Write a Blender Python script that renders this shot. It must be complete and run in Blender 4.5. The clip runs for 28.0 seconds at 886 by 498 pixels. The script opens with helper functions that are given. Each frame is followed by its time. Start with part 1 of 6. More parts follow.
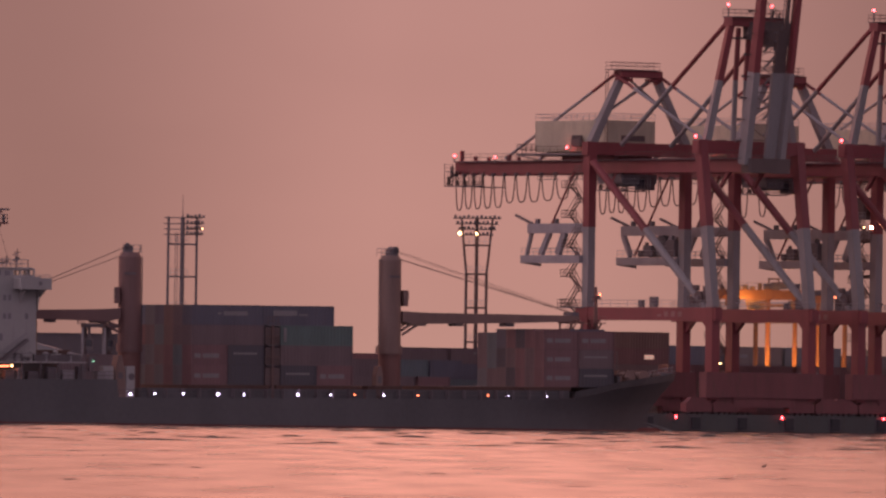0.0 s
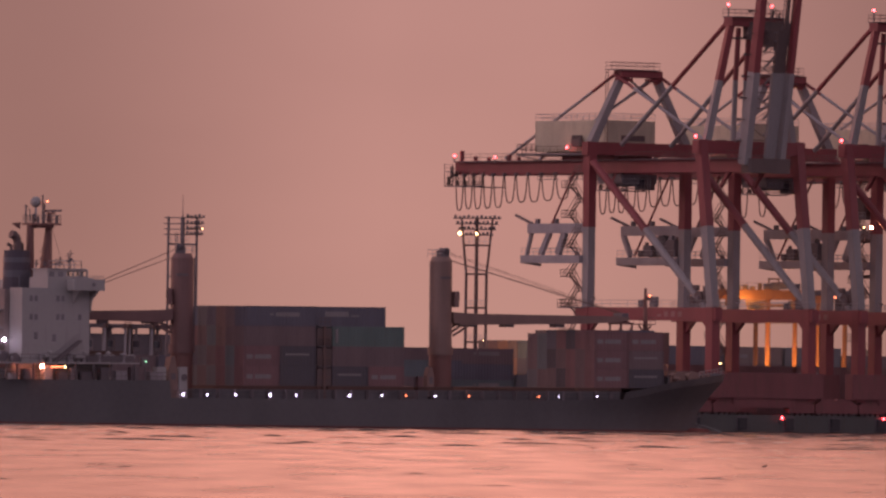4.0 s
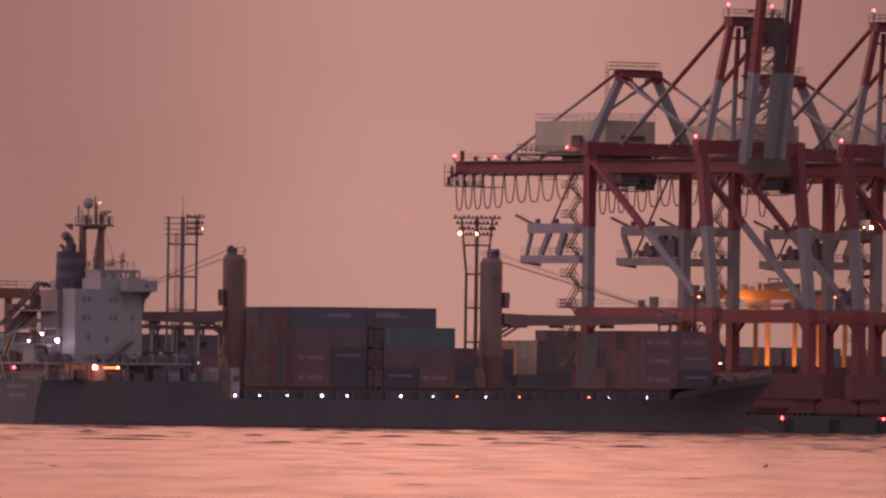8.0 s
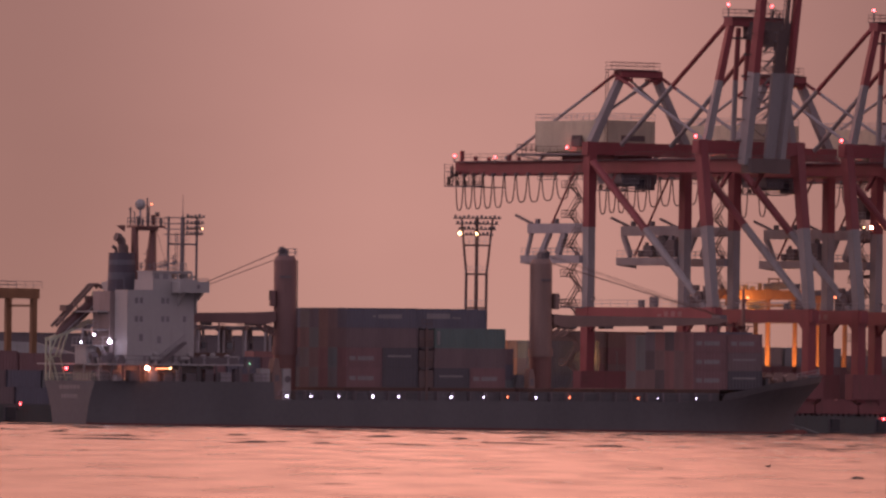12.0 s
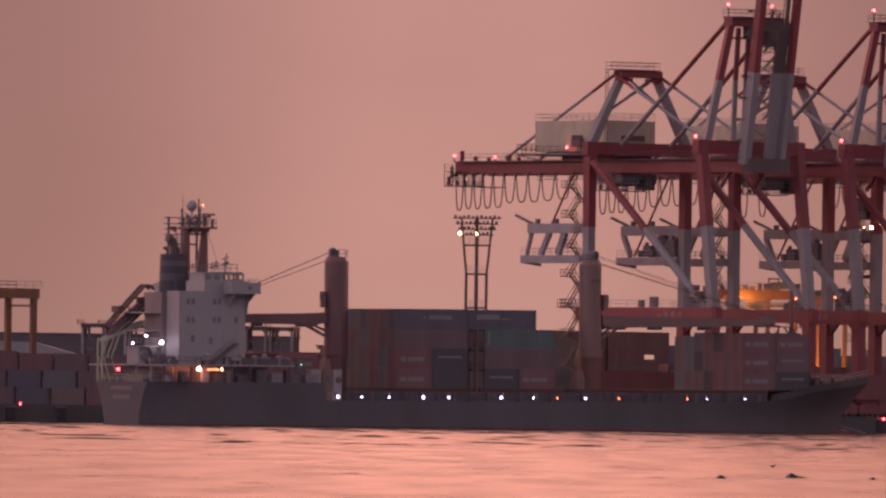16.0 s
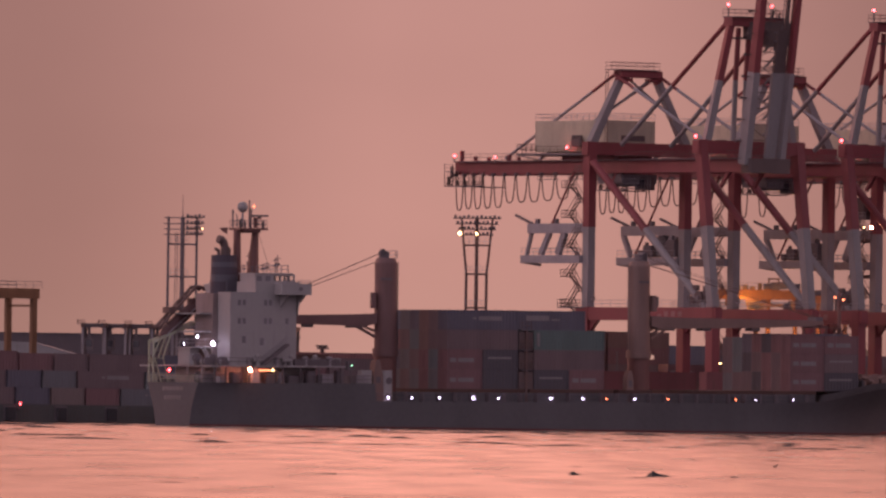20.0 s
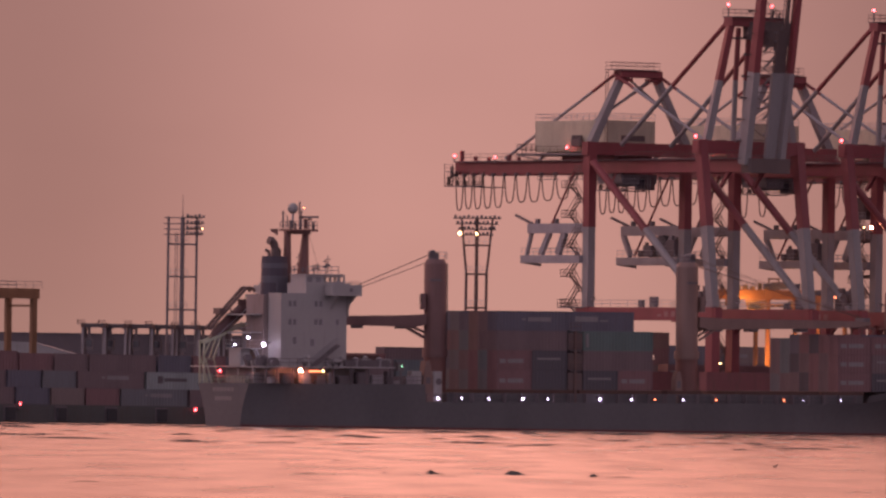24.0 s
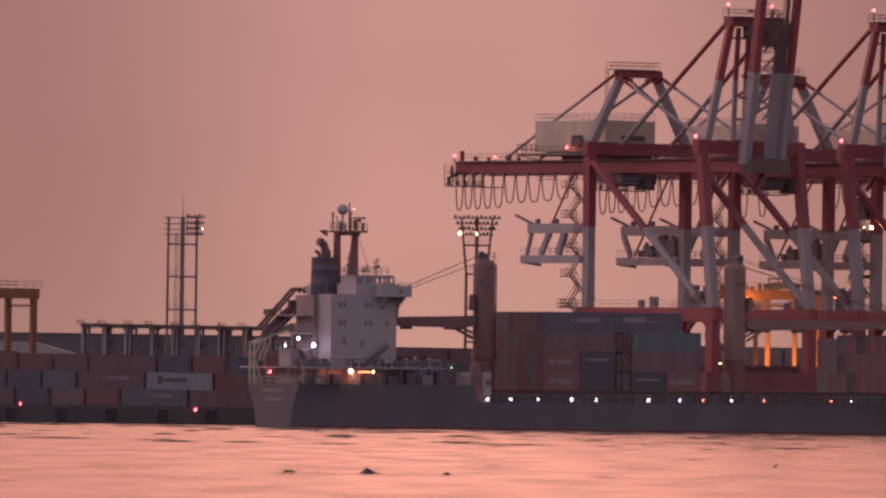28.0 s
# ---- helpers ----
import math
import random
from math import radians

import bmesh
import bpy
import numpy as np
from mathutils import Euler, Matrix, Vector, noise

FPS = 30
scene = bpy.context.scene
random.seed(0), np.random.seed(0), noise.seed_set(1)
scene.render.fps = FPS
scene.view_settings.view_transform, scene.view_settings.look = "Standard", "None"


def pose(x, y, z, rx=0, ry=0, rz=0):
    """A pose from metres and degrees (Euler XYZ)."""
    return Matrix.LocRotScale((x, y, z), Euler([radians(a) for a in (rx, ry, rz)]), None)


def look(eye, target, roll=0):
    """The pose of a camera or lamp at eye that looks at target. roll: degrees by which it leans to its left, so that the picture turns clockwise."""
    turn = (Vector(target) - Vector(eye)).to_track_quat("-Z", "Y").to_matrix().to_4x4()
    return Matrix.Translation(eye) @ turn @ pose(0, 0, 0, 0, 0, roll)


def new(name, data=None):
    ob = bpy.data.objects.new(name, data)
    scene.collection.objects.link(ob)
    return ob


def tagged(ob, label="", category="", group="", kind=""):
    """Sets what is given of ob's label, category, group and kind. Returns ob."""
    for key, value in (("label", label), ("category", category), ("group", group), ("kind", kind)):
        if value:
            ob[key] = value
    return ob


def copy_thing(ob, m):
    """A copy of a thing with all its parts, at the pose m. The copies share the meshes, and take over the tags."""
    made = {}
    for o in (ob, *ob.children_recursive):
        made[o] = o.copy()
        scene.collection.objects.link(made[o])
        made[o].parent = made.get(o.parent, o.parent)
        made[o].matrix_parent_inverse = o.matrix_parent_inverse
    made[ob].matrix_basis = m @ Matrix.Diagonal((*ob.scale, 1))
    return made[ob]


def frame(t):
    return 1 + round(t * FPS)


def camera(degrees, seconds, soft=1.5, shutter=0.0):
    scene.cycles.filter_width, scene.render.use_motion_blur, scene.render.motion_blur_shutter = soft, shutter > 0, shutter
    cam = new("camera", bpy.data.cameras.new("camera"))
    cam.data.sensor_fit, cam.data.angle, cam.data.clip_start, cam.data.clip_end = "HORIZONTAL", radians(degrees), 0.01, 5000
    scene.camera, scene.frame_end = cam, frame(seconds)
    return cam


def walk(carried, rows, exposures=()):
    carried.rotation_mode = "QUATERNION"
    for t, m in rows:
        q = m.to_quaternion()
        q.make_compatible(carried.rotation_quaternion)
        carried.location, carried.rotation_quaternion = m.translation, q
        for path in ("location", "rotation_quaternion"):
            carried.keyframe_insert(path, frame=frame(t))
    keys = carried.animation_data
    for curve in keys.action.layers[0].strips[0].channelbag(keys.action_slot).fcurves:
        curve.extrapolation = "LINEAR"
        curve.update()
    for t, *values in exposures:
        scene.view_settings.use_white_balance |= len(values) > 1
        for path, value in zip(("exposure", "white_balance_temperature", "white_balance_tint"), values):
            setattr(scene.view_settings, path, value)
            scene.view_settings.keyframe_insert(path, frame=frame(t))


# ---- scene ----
CLIP = 28.0
EYE = (0.0, 0.0, 3.2)

cam = camera(4.2248, CLIP, soft=2.5)
walk(cam, [(0.0, look(EYE, (0.0, 1000.0, 16.325), 0.85)),
           (CLIP, look(EYE, (0.0, 1000.0, 16.325), 0.85))],
     exposures=[(0.0, -0.07), (7.0, -0.05), (14.0, 0.01), (21.0, 0.05), (CLIP, 0.10)])

# ---- dusk sky and last light ----


def dusk_world():
    w = bpy.data.worlds.new("dusk")
    w.use_nodes = True
    scene.world = w
    nt = w.node_tree
    nt.nodes.clear()
    out = nt.nodes.new("ShaderNodeOutputWorld")
    bg = nt.nodes.new("ShaderNodeBackground")
    tc = nt.nodes.new("ShaderNodeTexCoord")
    sep = nt.nodes.new("ShaderNodeSeparateXYZ")
    nt.links.new(tc.outputs["Generated"], sep.inputs[0])
    glow = nt.nodes.new("ShaderNodeValToRGB")
    stops = [(0.0, (0.56, 0.29, 0.24)), (0.012, (0.575, 0.282, 0.24)), (0.036, (0.525, 0.26, 0.23)),
             (0.07, (2.25, 0.86, 0.63)), (0.20, (2.0, 0.79, 0.59)), (0.5, (0.45, 0.28, 0.28)),
             (1.0, (0.28, 0.24, 0.30))]
    east = nt.nodes.new("ShaderNodeValToRGB")
    stops_e = [(0.0, (0.62, 0.47, 0.58)), (0.15, (0.70, 0.535, 0.665)), (0.5, (0.58, 0.47, 0.59)),
               (1.0, (0.31, 0.26, 0.33))]
    for ramp, st in ((glow, stops), (east, stops_e)):
        el = ramp.color_ramp.elements
        while len(el) < len(st):
            el.new(0.5)
        for e, (p, c) in zip(el, st):
            e.position, e.color = p, (*c, 1)
        nt.links.new(sep.outputs["Z"], ramp.inputs[0])
    side = nt.nodes.new("ShaderNodeMapRange")
    side.interpolation_type = "SMOOTHSTEP"
    side.inputs["From Min"].default_value, side.inputs["From Max"].default_value = -0.4, 0.9
    nt.links.new(sep.outputs["Y"], side.inputs["Value"])
    mix = nt.nodes.new("ShaderNodeMix")
    mix.data_type = "RGBA"
    nt.links.new(side.outputs[0], mix.inputs["Factor"])
    nt.links.new(east.outputs[0], mix.inputs["A"])
    nt.links.new(glow.outputs[0], mix.inputs["B"])
    # thin uneven haze in the afterglow
    mp = nt.nodes.new("ShaderNodeMapping")
    mp.inputs["Scale"].default_value = (14, 14, 40)
    nz = nt.nodes.new("ShaderNodeTexNoise")
    nz.inputs["Scale"].default_value, nz.inputs["Detail"].default_value = 1.6, 3
    nt.links.new(tc.outputs["Generated"], mp.inputs[0])
    nt.links.new(mp.outputs[0], nz.inputs[0])
    mr = nt.nodes.new("ShaderNodeMapRange")
    mr.inputs["From Min"].default_value, mr.inputs["From Max"].default_value = 0.3, 0.7
    mr.inputs["To Min"].default_value, mr.inputs["To Max"].default_value = 0.96, 1.04
    nt.links.new(nz.outputs["Fac"], mr.inputs["Value"])
    nt.links.new(mix.outputs["Result"], bg.inputs["Color"])
    # brightness by direction, fitted to the camera's narrow view; ends set the side light
    az = nt.nodes.new("ShaderNodeValToRGB")
    az.color_ramp.interpolation = "B_SPLINE"
    for i, (p, c) in enumerate(((0.0, 1.12), (0.2, 0.42), (0.42, 1.07), (0.62, 1.03), (0.82, 0.56), (1.0, 0.66))):
        e = az.color_ramp.elements[i] if i < 2 else az.color_ramp.elements.new(p)
        e.position, e.color = p, (c, c, c, 1)
    wide = nt.nodes.new("ShaderNodeMapRange")
    wide.inputs["From Min"].default_value, wide.inputs["From Max"].default_value = -0.062, 0.062
    nt.links.new(sep.outputs["X"], wide.inputs["Value"])
    nt.links.new(wide.outputs[0], az.inputs[0])
    both = nt.nodes.new("ShaderNodeMath")
    both.operation = "MULTIPLY"
    nt.links.new(mr.outputs[0], both.inputs[0])
    nt.links.new(az.outputs[0], both.inputs[1])
    nt.links.new(both.outputs[0], bg.inputs["Strength"])
    nt.links.new(bg.outputs[0], out.inputs[0])


dusk_world()
sun = new("afterglow_sun", bpy.data.lights.new("afterglow_sun", "SUN"))
sun.data.energy, sun.data.angle, sun.data.color = 0.12, radians(35), (1.0, 0.66, 0.52)
sun.matrix_world = look((0, 0, 50), (0.95, 0.32, 49.75))

# ---- materials ----


def paint(name, colour, rough=0.55, metal=0.0, vary=0.18, grain=1.5, bump=0.15, emit=None, strength=0.0, dirt=0.25):
    m = bpy.data.materials.new(name)
    m.use_nodes = True
    nt = m.node_tree
    b = nt.nodes["Principled BSDF"]
    b.inputs["Roughness"].default_value, b.inputs["Metallic"].default_value = rough, metal
    if emit:
        b.inputs["Emission Color"].default_value = (*emit, 1)
        b.inputs["Emission Strength"].default_value = strength
        b.inputs["Base Color"].default_value = (*colour, 1)
        return m
    tc = nt.nodes.new("ShaderNodeTexCoord")
    coarse = nt.nodes.new("ShaderNodeTexNoise")
    coarse.inputs["Scale"].default_value, coarse.inputs["Detail"].default_value = grain * 0.22, 4
    fine = nt.nodes.new("ShaderNodeTexNoise")
    fine.inputs["Scale"].default_value, fine.inputs["Detail"].default_value = grain * 3.0, 3
    mp = nt.nodes.new("ShaderNodeMapping")
    mp.inputs["Scale"].default_value = (1.0, 1.0, 0.3)
    nt.links.new(tc.outputs["Object"], mp.inputs[0])
    nt.links.new(mp.outputs[0], coarse.inputs[0])
    nt.links.new(tc.outputs["Object"], fine.inputs[0])
    info = nt.nodes.new("ShaderNodeObjectInfo")
    add = nt.nodes.new("ShaderNodeMath")
    add.operation = "MULTIPLY_ADD"
    nt.links.new(fine.outputs["Fac"], add.inputs[0])
    add.inputs[1].default_value = 0.45
    nt.links.new(coarse.outputs["Fac"], add.inputs[2])
    rnd = nt.nodes.new("ShaderNodeMath")
    rnd.operation = "MULTIPLY_ADD"
    nt.links.new(info.outputs["Random"], rnd.inputs[0])
    rnd.inputs[1].default_value = 0.2
    nt.links.new(add.outputs[0], rnd.inputs[2])
    ramp = nt.nodes.new("ShaderNodeValToRGB")
    r = ramp.color_ramp
    r.elements[0].position, r.elements[1].position = 0.45, 1.05
    lo = [c * (1 - vary) for c in colour]
    hi = [min(0.9, c * (1 + vary)) for c in colour]
    r.elements[0].color, r.elements[1].color = (*lo, 1), (*hi, 1)
    nt.links.new(rnd.outputs[0], ramp.inputs[0])
    col = ramp.outputs[0]
    if dirt:
        st = nt.nodes.new("ShaderNodeTexNoise")
        st.inputs["Scale"].default_value, st.inputs["Detail"].default_value = 2.2, 5
        mp2 = nt.nodes.new("ShaderNodeMapping")
        mp2.inputs["Scale"].default_value = (1.0, 1.0, 0.12)
        nt.links.new(tc.outputs["Object"], mp2.inputs[0])
        nt.links.new(mp2.outputs[0], st.inputs[0])
        mr = nt.nodes.new("ShaderNodeMapRange")
        mr.inputs["From Min"].default_value, mr.inputs["From Max"].default_value = 0.55, 0.75
        mr.inputs["To Max"].default_value = dirt
        nt.links.new(st.outputs["Fac"], mr.inputs["Value"])
        mx = nt.nodes.new("ShaderNodeMix")
        mx.data_type = "RGBA"
        nt.links.new(mr.outputs[0], mx.inputs["Factor"])
        nt.links.new(col, mx.inputs["A"])
        mx.inputs["B"].default_value = (0.11, 0.07, 0.05, 1)
        col = mx.outputs["Result"]
    nt.links.new(col, b.inputs["Base Color"])
    bp = nt.nodes.new("ShaderNodeBump")
    bp.inputs["Strength"].default_value, bp.inputs["Distance"].default_value = bump, 0.03
    nt.links.new(fine.outputs["Fac"], bp.inputs["Height"])
    nt.links.new(bp.outputs[0], b.inputs["Normal"])
    return m


def glass(name):
    m = bpy.data.materials.new(name)
    m.use_nodes = True
    b = m.node_tree.nodes["Principled BSDF"]
    b.inputs["Base Color"].default_value = (0.06, 0.055, 0.065, 1)
    b.inputs["Roughness"].default_value = 0.08
    return m


def clear_glass(name):
    m = glass(name)
    b = m.node_tree.nodes["Principled BSDF"]
    b.inputs["Base Color"].default_value = (0.9, 0.92, 0.92, 1)
    b.inputs["Transmission Weight"].default_value = 1.0
    b.inputs["Roughness"].default_value, b.inputs["IOR"].default_value = 0.0, 1.1
    return m


def lamp_mat(name, colour, strength):
    return paint(name, (0.8, 0.8, 0.8), 0.3, emit=colour, strength=strength)


def sea_mat():
    m = bpy.data.materials.new("sea_water")
    m.use_nodes = True
    nt = m.node_tree
    b = nt.nodes["Principled BSDF"]
    b.inputs["Base Color"].default_value = (0.035, 0.03, 0.03, 1)
    b.inputs["Roughness"].default_value, b.inputs["IOR"].default_value = 0.22, 1.33
    tc = nt.nodes.new("ShaderNodeTexCoord")
    paw = nt.nodes.new("ShaderNodeTexNoise")
    paw.inputs["Scale"].default_value, paw.inputs["Detail"].default_value = 1.0, 5
    pm = nt.nodes.new("ShaderNodeMapping")
    pm.inputs["Scale"].default_value = (0.22, 0.022, 1.0)
    nt.links.new(tc.outputs["Object"], pm.inputs[0])
    nt.links.new(pm.outputs[0], paw.inputs[0])
    pr = nt.nodes.new("ShaderNodeMapRange")
    pr.inputs["From Min"].default_value, pr.inputs["From Max"].default_value = 0.35, 0.65
    pr.inputs["To Min"].default_value, pr.inputs["To Max"].default_value = 0.17, 0.28
    nt.links.new(paw.outputs["Fac"], pr.inputs["Value"])
    nt.links.new(pr.outputs[0], b.inputs["Roughness"])
    prev = None
    for scale, dist, k, sx, sy in ((1.0, 0.09, 0.8, 0.12, 0.035), (1.0, 0.08, 0.8, 0.5, 0.08), (0.3, 0.06, 0.3, 0.55, 1.0), (2.2, 0.01, 0.4, 0.55, 1.0)):
        mp = nt.nodes.new("ShaderNodeMapping")
        mp.inputs["Scale"].default_value = (sx, sy, 1.0)
        mp.inputs["Rotation"].default_value = (0, 0, 0.06)
        nz = nt.nodes.new("ShaderNodeTexNoise")
        nz.inputs["Scale"].default_value, nz.inputs["Detail"].default_value = scale, 4
        nt.links.new(tc.outputs["Object"], mp.inputs[0])
        nt.links.new(mp.outputs[0], nz.inputs[0])
        bp = nt.nodes.new("ShaderNodeBump")
        bp.inputs["Strength"].default_value, bp.inputs["Distance"].default_value = k, dist
        nt.links.new(nz.outputs["Fac"], bp.inputs["Height"])
        if prev:
            nt.links.new(prev.outputs[0], bp.inputs["Normal"])
        prev = bp
    nt.links.new(prev.outputs[0], b.inputs["Normal"])
    return m


RED = paint("crane_red_paint", (0.238, 0.050, 0.058), 0.5, dirt=0.3)
# crane red dimmed for the shade low on the cranes; random dirt as well
DIMRED = paint("dimmed_red_bogie_paint", (0.195, 0.066, 0.070), 0.65, dirt=0.5)
WHITE = paint("crane_white_paint", (0.282, 0.250, 0.254), 0.5, dirt=0.25)
GREY = paint("grey_steel", (0.315, 0.28, 0.295), 0.55)
DARKSTEEL = paint("dark_steel", (0.155, 0.125, 0.135), 0.6)
CABLE = paint("black_cable", (0.17, 0.10, 0.085), 0.7, dirt=0)
CREAM = paint("cream_cladding", (0.54, 0.455, 0.345), 0.6)
YELLOW = paint("yellow_crane_paint", (0.25, 0.11, 0.062), 0.5)
BROWN = paint("brown_steel", (0.15, 0.09, 0.08), 0.6)
HULL = paint("navy_hull_paint", (0.123, 0.112, 0.119), 0.7, grain=0.5, dirt=0.15)
BOOT = paint("red_antifouling", (0.16, 0.03, 0.03), 0.6)
MACHINE = paint("greasy_machinery_brown", (0.125, 0.084, 0.082), 0.6)
# the stern lamps' greenish light on the ramp frame is put into this colour
TRUSS = paint("lamplit_truss_tint", (0.42, 0.43, 0.32), 0.5)
DECK = paint("deck_paint", (0.10, 0.05, 0.04), 0.7)
SHIPWHITE = paint("ship_white_paint", (0.37, 0.338, 0.335), 0.5, vary=0.08, grain=0.6, dirt=0.16)
CASING = paint("weathered_casing_paint", (0.27, 0.205, 0.20), 0.6, dirt=0.3)
BUFF = paint("buff_crane_paint", (0.235, 0.145, 0.125), 0.5)
RUSSET = paint("weathered_brown_crane_paint", (0.183, 0.099, 0.095), 0.5)
MAST = paint("mast_brown_paint", (0.19, 0.085, 0.075), 0.5)
FUNNEL = paint("funnel_navy_paint", (0.075, 0.06, 0.08), 0.6)
BAND = paint("pale_band", (0.11, 0.10, 0.125), 0.5)
ORANGE = paint("lifeboat_maroon", (0.12, 0.06, 0.06), 0.45)
CONCRETE = paint("quay_concrete", (0.105, 0.100, 0.097), 0.85, grain=0.8, dirt=0.4)
ASPHALT = paint("weathered_yard_concrete", (0.105, 0.10, 0.098), 0.9, grain=0.4)
RUBBER = paint("black_rubber", (0.05, 0.045, 0.05), 0.8, dirt=0)
PANE = glass("dark_window_glass")
CLEAR = clear_glass("clear_window_glass")
FOAM = paint("bow_wave_foam", (0.24, 0.225, 0.225), 0.6, dirt=0.1)
OCHRE = paint("weathered_ochre_paint", (0.235, 0.118, 0.062), 0.6, dirt=0.45)
MARK = paint("white_marking", (0.235, 0.205, 0.208), 0.6, dirt=0.35)
FADED = paint("faded_lettering", (0.30, 0.14, 0.14), 0.6)
ROOF = paint("grey_roof_sheet", (0.30, 0.28, 0.28), 0.6, grain=0.4)
SHED = paint("dark_shed_cladding", (0.115, 0.09, 0.10), 0.7, grain=0.3)
CABIN = paint("cabin_window_glass", (0.21, 0.185, 0.20), 0.25, dirt=0)
STRADDLE = paint("straddle_carrier_paint", (0.115, 0.088, 0.095), 0.6)
SEA = sea_mat()
LRED = lamp_mat("red_lamp", (1.0, 0.05, 0.06), 14)
LFLOOD = lamp_mat("bluish_white_floodlight", (0.82, 0.74, 1.0), 34)
LWHITE = lamp_mat("cold_white_lamp", (0.80, 0.66, 1.0), 9)
LWARM = lamp_mat("warm_orange_lamp", (1.0, 0.19, 0.07), 6)
LPINK = lamp_mat("pinkish_deck_lamp", (1.0, 0.31, 0.19), 100)
LSIGN = lamp_mat("lit_sign_face", (1.0, 0.50, 0.34), 0.42)
LYEL = lamp_mat("sodium_lamp", (1.0, 0.55, 0.24), 10)
LGREEN = lamp_mat("green_lamp", (0.4, 1.0, 0.6), 3)

# ---- building tools ----


class Mesh:
    """Collects faces, with a material for each, for one mesh."""

    def __init__(self):
        self.v, self.f, self.m, self.mats = [], [], [], []

    def slot(self, mat):
        if mat not in self.mats:
            self.mats.append(mat)
        return self.mats.index(mat)

    def add(self, verts, faces, mat):
        n, k = len(self.v), self.slot(mat)
        self.v += [tuple(p) for p in verts]
        self.f += [tuple(i + n for i in f) for f in faces]
        self.m += [k] * len(faces)
        return self

    def box(self, x0, x1, y0, y1, z0, z1, mat, c=0.0):
        if not c:
            v = [(x, y, z) for x in (x0, x1) for y in (y0, y1) for z in (z0, z1)]
            return self.add(v, [(0, 1, 3, 2), (4, 6, 7, 5), (0, 4, 5, 1), (2, 3, 7, 6), (0, 2, 6, 4), (1, 5, 7, 3)], mat)
        ring = [(x0 + c, y0), (x1 - c, y0), (x1, y0 + c), (x1, y1 - c), (x1 - c, y1), (x0 + c, y1), (x0, y1 - c), (x0, y0 + c)]
        v = [(x, y, z0) for x, y in ring] + [(x, y, z1) for x, y in ring]
        f = [tuple(range(7, -1, -1)), tuple(range(8, 16))] + [(i, (i + 1) % 8, (i + 1) % 8 + 8, i + 8) for i in range(8)]
        return self.add(v, f, mat)

    def beam(self, p, q, w, h, mat, w2=None, h2=None):
        """A box girder from p to q, w wide (level) and h high."""
        p, q = Vector(p), Vector(q)
        d = (q - p).normalized()
        s = d.cross(Vector((0, 0, 1)))
        s = s.normalized() if s.length > 1e-4 else Vector((1, 0, 0))
        u = s.cross(d)
        v = []
        for o, a, b in ((p, w, h), (q, w2 or w, h2 or h)):
            v += [o + s * a / 2 * i + u * b / 2 * j for i, j in ((-1, -1), (1, -1), (1, 1), (-1, 1))]
        return self.add(v, [(3, 2, 1, 0), (4, 5, 6, 7)] + [(i, (i + 1) % 4, (i + 1) % 4 + 4, i + 4) for i in range(4)], mat)

    def tube(self, p, q, r, mat, r2=None, n=8):
        p, q = Vector(p), Vector(q)
        r2 = r if r2 is None else r2
        d = (q - p).normalized()
        s = d.cross(Vector((0, 0, 1)))
        s = s.normalized() if s.length > 1e-4 else Vector((1, 0, 0))
        u = s.cross(d)
        ang = [2 * math.pi * i / n for i in range(n)]
        v = [p + (s * math.cos(a) + u * math.sin(a)) * r for a in ang] + [q + (s * math.cos(a) + u * math.sin(a)) * r2 for a in ang]
        return self.add(v, [tuple(range(n - 1, -1, -1)), tuple(range(n, 2 * n))] + [(i, (i + 1) % n, (i + 1) % n + n, i + n) for i in range(n)], mat)

    def path(self, pts, r, mat, n=5):
        for a, b in zip(pts, pts[1:]):
            self.tube(a, b, r, mat, n=n)
        return self

    def ball(self, c, r, mat, nu=12, nv=8, sz=1.0):
        v = [(c[0], c[1], c[2] + r * sz)]
        for j in range(1, nv):
            t = math.pi * j / nv
            v += [(c[0] + r * math.sin(t) * math.cos(2 * math.pi * i / nu), c[1] + r * math.sin(t) * math.sin(2 * math.pi * i / nu),
                   c[2] + r * sz * math.cos(t)) for i in range(nu)]
        v.append((c[0], c[1], c[2] - r * sz))
        f = [(0, 1 + i, 1 + (i + 1) % nu) for i in range(nu)]
        for j in range(nv - 2):
            o = 1 + j * nu
            f += [(o + i, o + nu + i, o + nu + (i + 1) % nu, o + (i + 1) % nu) for i in range(nu)]
        o = 1 + (nv - 2) * nu
        f += [(o + (i + 1) % nu, o + i, len(v) - 1) for i in range(nu)]
        return self.add(v, f, mat)

    def prism(self, outline, lo, hi, mat, axis="y"):
        """A flat outline of (x, z) pairs, or (x, y) for axis z, or (y, z) for axis x, pulled from lo to hi."""
        put = {"y": lambda a, b, k: (a, k, b), "z": lambda a, b, k: (a, b, k), "x": lambda a, b, k: (k, a, b)}[axis]
        n = len(outline)
        v = [put(a, b, lo) for a, b in outline] + [put(a, b, hi) for a, b in outline]
        return self.add(v, [tuple(range(n)), tuple(range(2 * n - 1, n - 1, -1))] + [(i, i + n, (i + 1) % n + n, (i + 1) % n) for i in range(n)], mat)

    def rail(self, pts, mat, h=1.1, step=2.0, r=0.035):
        """A handrail with posts along a run of points."""
        for a, b in zip(pts, pts[1:]):
            a, b = Vector(a), Vector(b)
            n = max(1, round((b - a).length / step))
            for i in range(n + 1):
                p = a.lerp(b, i / n)
                self.tube(p, p + Vector((0, 0, h)), r, mat, n=4)
            for k in (0.5, 1.0):
                self.tube(a + Vector((0, 0, h * k)), b + Vector((0, 0, h * k)), r, mat, n=4)
        return self

